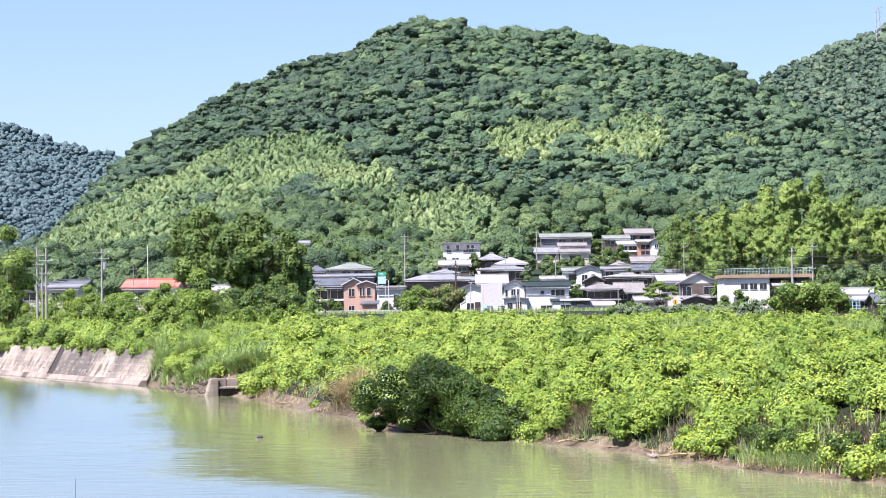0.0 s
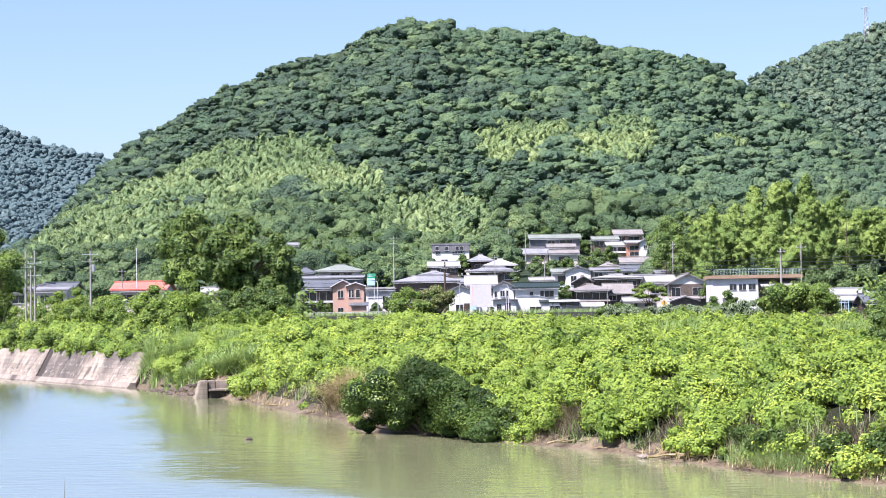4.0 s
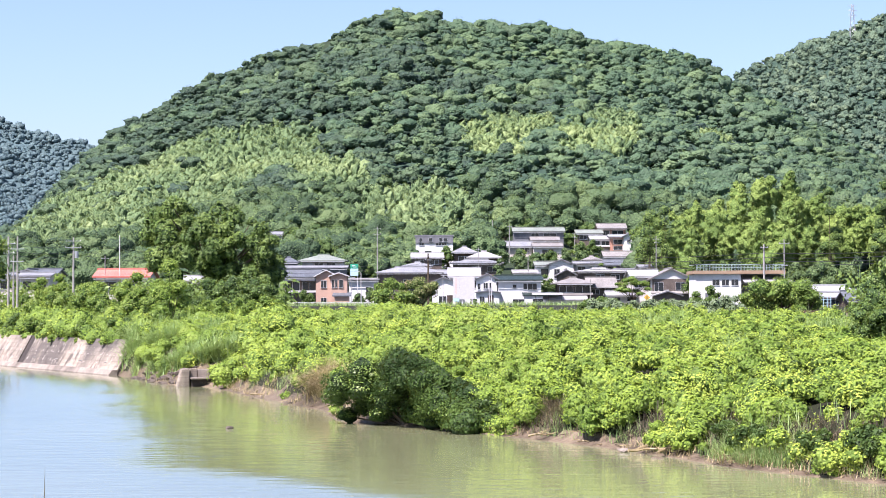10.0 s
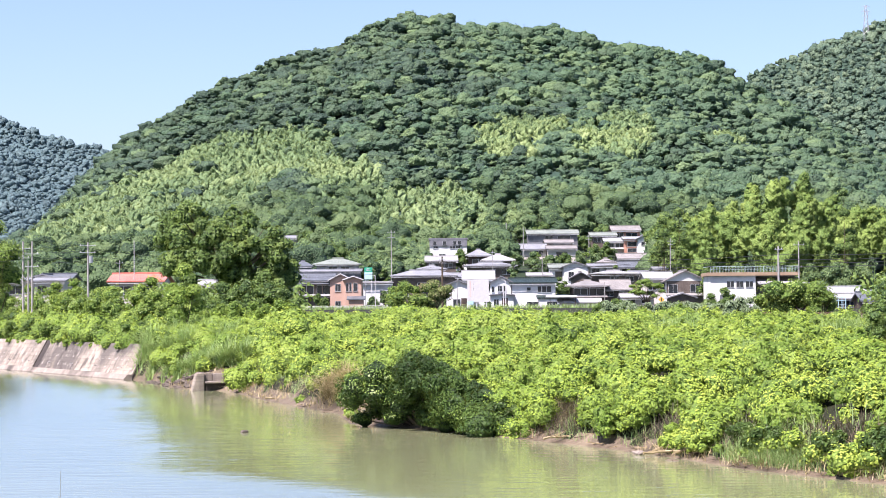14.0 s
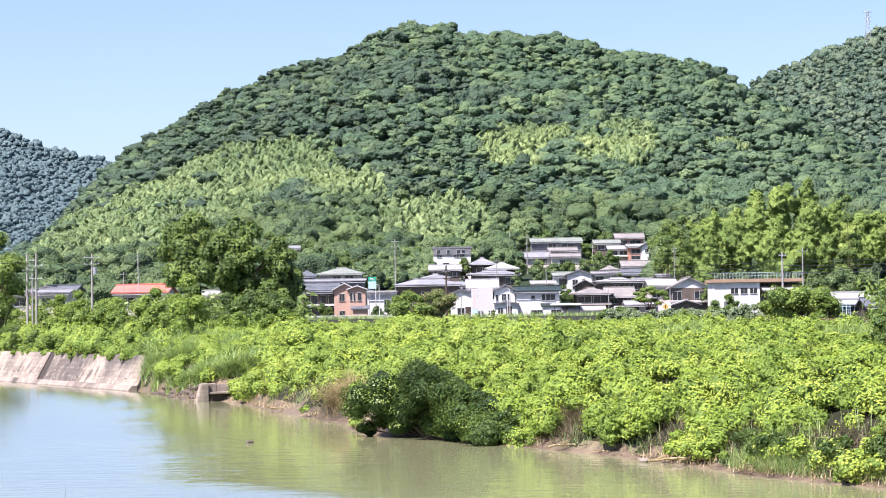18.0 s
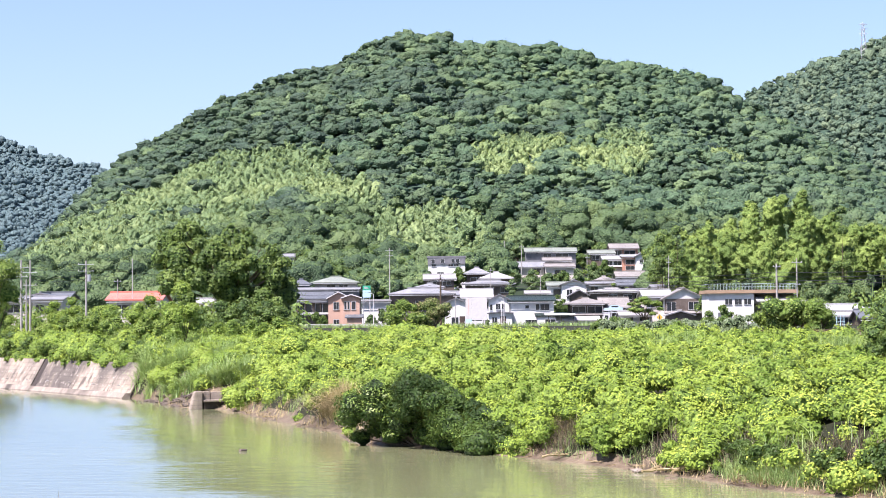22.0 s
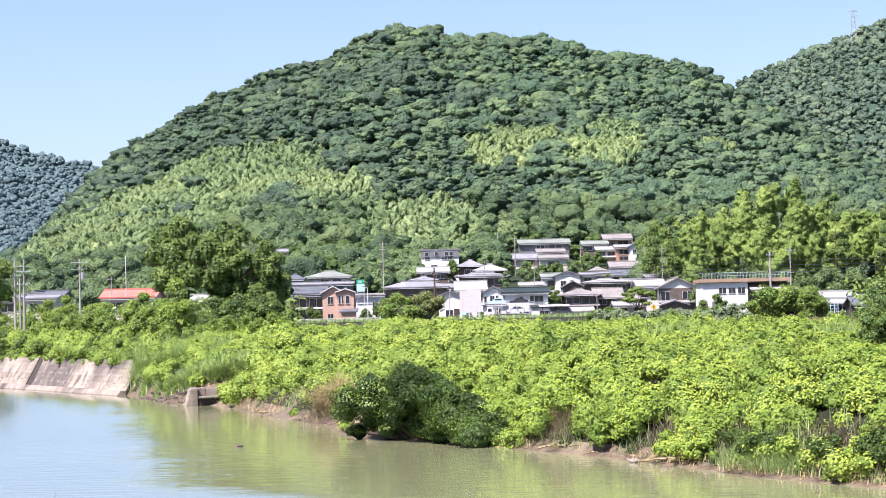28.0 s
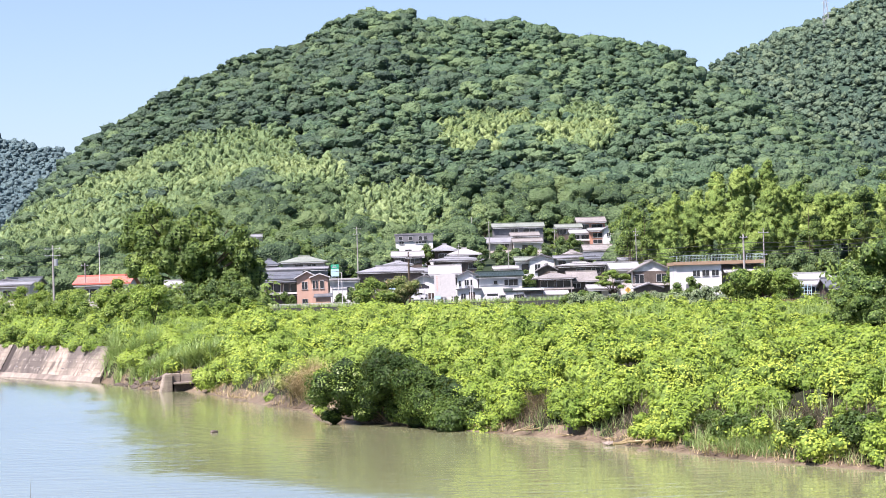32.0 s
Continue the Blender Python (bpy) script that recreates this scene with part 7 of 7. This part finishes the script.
bmesh.ops.recalc_face_normals(b, faces=b.faces)
part("plate", b, M["yellow"], ys)
part("marking", boxes((-0.07, 0.07, -0.10, -0.081, c - 0.3, c + 0.3)), M["wire"], ys)


# ---- railway, road ----
def crossing_gate():
    x, y = 51.57, 255
    z = gz(x, y)
    ob = thing("barrier_fence", x, y, z, "pale blue steel barrier fence by the railway", "fence")
    top = 6.28 - z
    for k in range(4):
        part("post", boxes((-0.75 + k * 0.48, -0.68 + k * 0.48, -0.04, 0.04, -0.3, top)), M["sign_blue"], ob)
    for f in (0.45, 0.72, 0.97):
        part("bar", boxes((-0.78, 0.80, -0.07, -0.041, top * f - 0.04, top * f + 0.02)), M["sign_blue"], ob)


crossing_gate()


def railway():
    ob = thing("railway_track", 0, 0, 0, "rusty railway track on a low ballast bed", "railway")
    ob["kind"] = "structure"
    line = []
    for y in np.arange(40, 330, 4.0):
        p, t, n = shore_frame(float(min(y, 200)))
        base = Vector((shore_x(float(y)), float(y), 0)) if y <= 200 else Vector((shore_x(200) - (y - 200) * 0.55, float(y), 0))
        line.append(base + n * 34)
    bed, r1, r2 = bmesh.new(), bmesh.new(), bmesh.new()
    prev = None
    for a, c in zip(line[:-1], line[1:]):
        t = (c - a).normalized()
        n = Vector((t.y, -t.x, 0))
        for bm_, prof in ((bed, ((-2.4, 3.6), (-1.5, 4.52), (1.5, 4.52), (2.4, 3.6))), (r1, ((-0.58, 4.5), (-0.58, 4.68), (-0.48, 4.68), (-0.48, 4.5))), (r2, ((0.48, 4.5), (0.48, 4.68), (0.58, 4.68), (0.58, 4.5)))):
            e = [[bm_.verts.new(q + n * s + Vector((0, 0, z))) for s, z in prof] for q in (a, c + t * 0.05)]
            for k in range(4):
                bm_.faces.new((e[0][k], e[0][(k + 1) % 4], e[1][(k + 1) % 4], e[1][k]))
    for bm_ in (bed, r1, r2):
        bmesh.ops.recalc_face_normals(bm_, faces=bm_.faces)
    part("ballast_bed", bed, M["ballast"], ob)
    part("rail", r1, M["rust"], ob)
    part("rail", r2, M["rust"], ob)
    tie = boxes((-1.05, 1.05, -0.1, 0.1, 4.47, 4.58))
    me = bpy.data.meshes.new("sleeper")
    tie.to_mesh(me)
    tie.free()
    me.materials.append(M["darkwood"])
    for a, c in zip(line[6:30], line[7:31]):
        t = (c - a).normalized()
        for k in range(6):
            q = a.lerp(c, k / 6)
            s = new("sleeper", me)
            s.parent = ob
            s.matrix_basis = pose(q.x, q.y, 0, 0, 0, math.degrees(math.atan2(t.y, t.x)) - 90)


railway()


# weeds along the ballast
n = 26000
y = rng.uniform(75, 175, n)
x = rng.uniform(-0.0895, 0.2226, n) * y
s = inland(x, y)
ok = (s > 30.2) & (s < 32.4) & (vnoise(x / 1.6, y / 1.6, 88) > -0.45)
blades("track_weeds", np.stack([x, y, ground(x, y)], -1)[ok][:5200], 1.15, 0.015, "reed", "green weeds along the railway ballast", kind="stuff", droop=0.6)


# rough grass on the verge before the road
n = 4600
x = rng.uniform(-40.10, 63.65, n)
y = rng.uniform(393, 399, n)
blades("verge_grass", np.stack([x, y, ground(x, y)], -1), 1.15, 0.05, "reed", "rough green grass on the road verge", kind="stuff", droop=0.6)


def road():
    ob = thing("road", 0, 0, 0, "grey asphalt road past the village", "road")
    ob["kind"] = "structure"
    part("carriageway", boxes((-160, 190, 400, 411, 4.6, 5.24)), M["asphalt"], ob)
    part("kerb", boxes((-160, 190, 411, 411.3, 4.6, 5.40)), M["concrete"], ob)
    part("low_wall", boxes((-50, -14, 399.1, 399.4, 4.3, 5.45)), M["pole"], ob)
    rail = thing("guard_rail", 0, 0, 0, "white steel guard rail along the road", "guard rail")
    for k in range(2):
        part("beam", boxes((-50, -12, 398.6, 398.7, 5.55 + k * 0.28, 5.73 + k * 0.28)), M["trim"], rail)
    for k in range(20):
        part("post", boxes((-50 + k * 2, -49.9 + k * 2, 398.7, 398.82, 4.9, 6.0)), M["trim"], rail)


road()


# ---- village greenery ----
def garden_trees():
    spots = [(801, 506, 470, 446, 18, "dark_tree"), (900, 515, 466, 452, 16, "shrub"), (930, 505, 470, 452, 18, "shrub"), (960, 505, 478, 458, 20, "shrub"), (985, 520, 470, 455, 16, "dark_tree"),
             (1010, 510, 468, 452, 14, "shrub"), (1040, 530, 462, 440, 16, "dark_tree"), (1060, 545, 455, 436, 12, "dark_tree"), (1020, 560, 446, 425, 14, "dark_tree"), (1045, 520, 470, 455, 13, "shrub"), (885, 540, 450, 425, 18, "dark_tree"),
             (870, 560, 440, 405, 18, "dark_tree"), (840, 560, 440, 405, 20, "shrub"), (700, 520, 470, 430, 22, "dark_tree"), (730, 540, 460, 420, 22, "dark_tree"), (660, 510, 470, 435, 24, "shrub"), (625, 500, 480, 445, 22, "shrub"), (590, 520, 465, 430, 24, "dark_tree"),
             (560, 530, 460, 425, 22, "dark_tree"), (530, 520, 460, 430, 22, "shrub"), (505, 510, 475, 440, 18, "dark_tree"), (640, 470, 490, 470, 12, "shrub"), (665, 465, 500, 480, 12, "dark_tree"), (975, 440, 530, 498, 13, "dark_tree"), (985, 445, 535, 505, 12, "dark_tree"), (548, 415, 545, 524, 12, "dark_tree"), (560, 414, 550, 530, 9, "dark_tree"),
             (645, 416, 548, 530, 12, "shrub"), (665, 420, 548, 520, 10, "shrub"), (1120, 560, 470, 440, 9, "dark_tree"), (1000, 575, 440, 412, 18, "dark_tree"), (945, 578, 425, 398, 18, "dark_tree"), (1050, 580, 430, 405, 18, "dark_tree"), (1095, 585, 415, 395, 16, "dark_tree"), (905, 575, 435, 405, 16, "shrub"),
             (780, 555, 440, 405, 22, "shrub"), (755, 560, 440, 410, 20, "shrub"), (695, 560, 430, 400, 24, "shrub"), (650, 560, 440, 405, 24, "dark_tree"), (610, 560, 440, 405, 24, "dark_tree"), (570, 560, 440, 405, 24, "dark_tree"), (530, 560, 440, 412, 22, "dark_tree"), (815, 545, 450, 420, 18, "dark_tree"),
             (895, 470, 490, 470, 14, "shrub"), (930, 475, 490, 468, 14, "shrub"), (1075, 470, 490, 478, 10, "dark_tree"), (880, 430, 548, 535, 7, "shrub"), (848, 415, 550, 538, 7, "shrub")]
    for fx, d, yb, yt, half, mat in spots:
        x = (fx - 784) / 3398 * d
        zb = gz(x, d)
        top = max(5 + (555 - yt) / 3398 * d, zb + 1.5)
        r = half / 3398 * d
        tree("garden_tree", x, d, r, top, "garden" if mat == "shrub" else mat, 2100, 0.17, "green garden tree among the houses" if mat == "shrub" else "dark evergreen tree among the houses", bottom=0.02, lobes=12, trunk=0.14)
    # low shrubs that fill the plots between the houses
    for k in range(110):
        d = float(rng.uniform(440, 552))
        x = float(rng.uniform(-0.012, 0.100) if d < 525 else rng.uniform(0.033, 0.085)) * d
        zb = gz(x, d)
        mat = ("garden", "hedge", "dark_tree")[k % 3]
        tree("garden_shrub", x, d, float(rng.uniform(0.9, 1.9)), zb + float(rng.uniform(1.2, 2.8)), mat, 520, 0.17, "rounded green shrub between the village houses", bottom=0.0, lobes=6, trunk=0.06, category="shrub")
    # broad trained pine in a garden
    tree("garden_pine", 39.29, 388, 3.08, 11.51, "hedge", 5600, 0.13, "broad trained garden pine with layered green pads", bottom=0.12, lobes=17, lobe=0.8, trunk=0.17, flat=0.5, stretch=1.75)
    # dark trees left of the grove
    for fx, d, yt, half in ((1165, 520, 385, 30), (1145, 530, 410, 22), (1185, 500, 400, 24), (1150, 470, 440, 18), (1200, 470, 430, 24), (1165, 455, 455, 18)):
        x = (fx - 784) / 3398 * d
        tree("evergreen_tree", x, d, half / 3398 * d, 5 + (555 - yt) / 3398 * d, "dark_tree", 3000, 0.32, "tall dark evergreen tree at the edge of the grove", bottom=0.08, lobes=14, trunk=0.25)


garden_trees()


def front_grove():
    """Tall bamboo behind the railed building: arching plumes, each of leafy tiers round its bent stem."""
    n = 66
    u = 0.1235 + 0.1284 * (np.arange(n) * 0.618 % 1.0) + rng.normal(size=n) * 0.0015
    f = rng.uniform(0, 1, n) ** 0.6
    crest = np.interp(u, [0.1012, 0.1151, 0.1227, 0.1315, 0.1401, 0.1466, 0.1507, 0.1566, 0.1692, 0.1816, 0.1889, 0.1916, 0.2039, 0.2075, 0.2137, 0.2251, 0.2519],
                      [0.0353, 0.0438, 0.0488, 0.0550, 0.0562, 0.0553, 0.0618, 0.0650, 0.0700, 0.0712, 0.0697, 0.0624, 0.0559, 0.0530, 0.0527, 0.0533, 0.0574])
    d = 424 + 60 * f
    low = 0.0335
    tip = low + (crest - low) * np.clip(f + rng.normal(size=n) * 0.07, 0.02, 1) ** 0.8
    x, top = u * d, 5 + tip * d
    big = rng.uniform(0.8, 1.35, n)
    lean = rng.normal(size=(n, 2)) * np.array([2.0, 0.8]) - np.array([0, 0.9])
    # dark bodies added behind the plumes in place of shade
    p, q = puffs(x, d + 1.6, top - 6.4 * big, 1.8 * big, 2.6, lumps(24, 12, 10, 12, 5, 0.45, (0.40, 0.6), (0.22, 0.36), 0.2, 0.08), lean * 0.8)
    tagged(smooth_body("grove_shade", p, q, M["plume_core"]), "dark core bodies coloured as shade inside the bamboo grove", "bamboo", kind="stuff")
    c, r = [], []
    for k in range(n):
        for t, w in ((0.0, 2.3), (0.25, 3.0), (0.50, 3.1), (0.75, 2.3), (0.95, 1.25)):
            c.append((x[k] + lean[k, 0] * t ** 2 + rng.normal() * 0.5, d[k] + lean[k, 1] * t ** 2 - 0.3, top[k] - (1 - t) * 7.6 * big[k] - 1.0))
            r.append(w * big[k] * rng.uniform(0.85, 1.15))
    c, r = np.array(c), np.array(r)
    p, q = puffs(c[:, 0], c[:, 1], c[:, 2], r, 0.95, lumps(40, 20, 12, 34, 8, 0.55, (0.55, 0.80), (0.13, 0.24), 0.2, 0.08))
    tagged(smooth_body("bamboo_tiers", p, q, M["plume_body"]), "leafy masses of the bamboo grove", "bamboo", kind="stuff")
    tagged(cloud("bamboo_plumes", sprays(p, c, 400, 0.135, 0.40, 0.28, 0.3, (-0.05, 0.22), 0.5), M["plume"]), "dense bright bamboo grove with arching plumes", "bamboo", kind="stuff")
    z = ground(x, d)
    bm = bmesh.new()
    for k in range(n):
        tube(bm, (x[k], d[k] - 1.5, z[k] - 0.3), (x[k], d[k] - 0.5, z[k] + (top[k] - z[k]) * 0.7), 0.07, 0.04, 5)
    tagged(part("bamboo_culms", bm, M["reed"]), "upright bamboo stems in the grove", "bamboo", kind="stuff")
    for fx_, d_, yt, half, mat in ((1420, 330, 478, 26, "garden"), (1465, 335, 475, 34, "garden"), (1510, 335, 478, 28, "garden"), (1580, 430, 330, 34, "dark_tree"), (1625, 420, 340, 34, "dark_tree"),
                                   (1480, 430, 345, 24, "dark_tree"), (1160, 440, 392, 24, "dark_tree"), (1188, 436, 378, 22, "dark_tree"), (1240, 380, 470, 24, "dark_tree"), (1290, 385, 475, 26, "dark_tree"), (1340, 385, 478, 24, "dark_tree"), (1390, 380, 478, 24, "dark_tree"), (1640, 330, 450, 30, "shrub")):
        x_ = (fx_ - 784) / 3398 * d_
        tree("grove_tree", x_, d_, half / 3398 * d_, 5 + (555 - yt) / 3398 * d_, mat, 3600, 0.20, "leafy tree beside the bamboo grove", bottom=0.08, lobes=12, trunk=0.2)


front_grove()


def pylon():
    x, y = 339.83, 1560
    zb = gz(x, y)
    top = 248.55 + 2
    h = top - zb
    ob = thing("lattice_pylon", x, y, zb, "grey steel lattice power pylon on the ridge", "pylon")
    half = lambda f: 2.6 * (1 - f) + 0.7 * f
    corners = ((-1, -1), (1, -1), (1, 1), (-1, 1))
    for sx, sy in corners:
        part("leg", tube(bmesh.new(), (sx * half(0), sy * half(0), -1), (sx * half(1), sy * half(1), h), 0.15, 0.12, 5), M["steel"], ob)
    rows = []
    for k in range(8):
        f0, f1 = k / 8, (k + 1) / 8
        for (ax, ay), (bx, by) in zip(corners, corners[1:] + corners[:1]):
            rows.append(((ax * half(f0), ay * half(f0), h * f0), (bx * half(f1), by * half(f1), h * f1), 0.08, 0.08))
            rows.append(((bx * half(f0), by * half(f0), h * f0), (ax * half(f1), ay * half(f1), h * f1), 0.08, 0.08))
    part("bracing", tubes(rows, 4), M["steel"], ob)
    for f in (0.72, 0.84, 0.96):
        part("crossarm", tubes([((-3.6, 0, h * f), (3.6, 0, h * f), 0.12, 0.12), ((-3.6, 0, h * f), (0, 0, h * f + 1.4), 0.08, 0.08), ((3.6, 0, h * f), (0, 0, h * f + 1.4), 0.08, 0.08)], 4), M["steel"], ob)


pylon()


# ---- vehicles ----
def wheel(parent, x, y, r, w=0.22):
    wh = thing("wheel", x, y, r, "", "")
    for key in ("category",):
        if key in wh:
            del wh[key]
    wh.parent = parent
    part("tyre", tube(bmesh.new(), (0, -w / 2, 0), (0, w / 2, 0), r, r, 16), M["rubber"], wh)
    part("rim", tube(bmesh.new(), (0, -w / 2 - 0.01, 0), (0, w / 2 + 0.01, 0), r * 0.6, r * 0.6, 12), M["steel"], wh)
    return wh


def car_body(length, width, height, van=False):
    """Side outline drawn out across the width, front to -x."""
    l = length
    if van:
        o = [(0.02, 0.3), (0.0, 0.75), (0.10, 1.0), (0.22, 1.7), (0.26, height), (0.95, height), (1.0, 1.6), (1.0, 0.3)]
    else:
        o = [(0.01, 0.3), (0.0, 0.62), (0.05, 0.75), (0.27, 0.92), (0.40, height), (0.72, height), (0.90, 1.0), (0.99, 0.92), (1.0, 0.35)]
    bm = extrude_profile([(-l / 2 + a * l, z) for a, z in o], -width / 2, width / 2)
    return swap_xy(bm)


def car_parts(parent, paint, length=4.2, width=1.68, height=1.45, van=False, dz=0.0, dx=0.0, dy=0.0, name="body"):
    body = part(name, car_body(length, width, height, van), M[paint], parent)
    body.matrix_basis = pose(dx, dy, dz)
    if van:
        part("side_window", boxes((-length * 0.22, length * 0.42, -width / 2 - 0.012, width / 2 + 0.012, 1.15, height - 0.25)), M["glass"], body)
        part("windscreen", boxes((-length / 2 + 0.13 * length, -length / 2 + 0.20 * length, -width / 2 + 0.1, width / 2 - 0.1, 1.15, height - 0.35)), M["glass"], body)
    else:
        part("side_window", boxes((-length * 0.10, length * 0.26, -width / 2 - 0.012, width / 2 + 0.012, 0.98, height - 0.12)), M["glass"], body)
    part("headlight", boxes((-length / 2 - 0.01, -length / 2 + 0.15, -width / 2 + 0.05, -width / 2 + 0.4, 0.6, 0.74)), M["trim"], body)
    part("bumper", boxes((-length / 2 - 0.06, -length / 2 + 0.2, -width / 2, width / 2, 0.28, 0.48)), M["slate"], body)
    return body


def car_transporter():
    """Two-deck car carrier with four cars on it, front to -x."""
    ob = thing("car_transporter", 0, 0, 0, "white car transporter truck loaded with cars on two decks", "truck")
    cab = part("cab", swap_xy(extrude_profile([(-4.6, 0.5), (-4.65, 1.3), (-4.45, 2.45), (-3.2, 2.5), (-3.0, 0.5)], -1.12, 1.12)), M["car_white"], ob)
    part("windscreen", boxes((-4.66, -4.5, -0.98, 0.98, 1.45, 2.15)), M["glass"], cab)
    part("side_window", boxes((-4.3, -3.5, -1.13, 1.13, 1.4, 2.05)), M["glass"], cab)
    part("bumper", boxes((-4.75, -4.5, -1.12, 1.12, 0.4, 0.75)), M["slate"], cab)
    part("chassis", boxes((-4.4, 4.6, -0.5, 0.5, 0.55, 0.8)), M["slate"], ob)
    part("lower_deck", boxes((-2.9, 4.7, -1.15, 1.15, 0.8, 0.95)), M["steel"], ob)
    part("upper_deck", boxes((-4.5, 4.5, -1.15, 1.15, 2.62, 2.76)), M["car_white"], ob)
    for sx in (-2.9, -1.4, 0.1, 1.6, 3.1, 4.5):
        for sy in (-1.15, 1.07):
            part("stanchion", boxes((sx, sx + 0.12, sy, sy + 0.08, 0.9, 3.2)), M["car_white"], ob)
    for sy in (-1.15, 1.07):
        part("side_rail", boxes((-4.5, 4.6, sy, sy + 0.08, 3.05, 3.15)), M["car_white"], ob)
        for xa, za, xb, zb in ((-2.8, 0.9, -1.4, 2.6), (1.6, 2.6, 3.1, 0.9)):
            part("brace", tubes([((xa, sy + 0.04, za), (xb, sy + 0.04, zb), 0.05, 0.05)], 5), M["car_white"], ob)
    for paint, dx, dz in (("car_blue", -2.4, 2.76), ("car_dark", 2.2, 2.76), ("car_white", 1.6, 0.95)):
        car_parts(ob, paint, 4.0, 1.62, 1.42, False, dz, dx, 0, "loaded_car")
    for sx in (-3.7, 1.9, 3.0):
        for sy in (-0.98, 0.98):
            wheel(ob, sx, sy, 0.42, 0.28)
    return ob


def van(label, paint="car_white"):
    ob = thing("van", 0, 0, 0, label, "van")
    car_parts(ob, paint, 3.6, 1.5, 1.9, True)
    for sx in (-1.2, 1.15):
        for sy in (-0.66, 0.66):
            wheel(ob, sx, sy, 0.29)
    return ob


def parked(x, y, rz, paint, label):
    ob = thing("car", x, y, gz(x, y) + 0.02, label, "car", rz)
    car_parts(ob, paint)
    for sx in (-1.3, 1.3):
        for sy in (-0.74, 0.74):
            wheel(ob, sx, sy, 0.31)


parked(24.70, 417.5, 0, "car_white", "white car parked under the carport")
parked(-17.47, 418, 20, "car_dark", "dark car parked beside the salmon house")
transporter = car_transporter()
first_van = van("white delivery van driving along the road")
second_van = van("white box van following along the road")


def motions():
    """Traffic on the road: front end along x at each time."""
    z = 5.24
    rows = ((0.0, 48.6), (1.0, 47.4), (2.0, 46.4), (4.0, 44.6), (6.0, 43.4), (7.0, 43.2), (19.0, 42.9), (19.5, 41.9), (20.0, 40.4), (20.7, 37.0), (21.5, 34.2), (22.5, 30.2), (23.5, 26.3),
            (24.5, 22.2), (25.5, 18.4), (27.5, 10.8), (29.5, 3.2), (32.0, -6.5))
    walk(transporter, [(t, pose(x + 4.6, 405.5, z)) for t, x in rows])
    walk(first_van, [(t, pose(x, 405.5, z)) for t, x in ((0.0, 38.0), (17.0, 37.0), (18.5, 32.0), (20.0, 23.0), (21.5, 10.0), (25.0, -24.0), (32.0, -92.0))])
    walk(second_van, [(t, pose(x, 405.5, z)) for t, x in ((0.0, 175.0), (24.0, 90.0), (28.0, 55.0), (30.0, 34.0), (32.0, 15.2))])


motions()
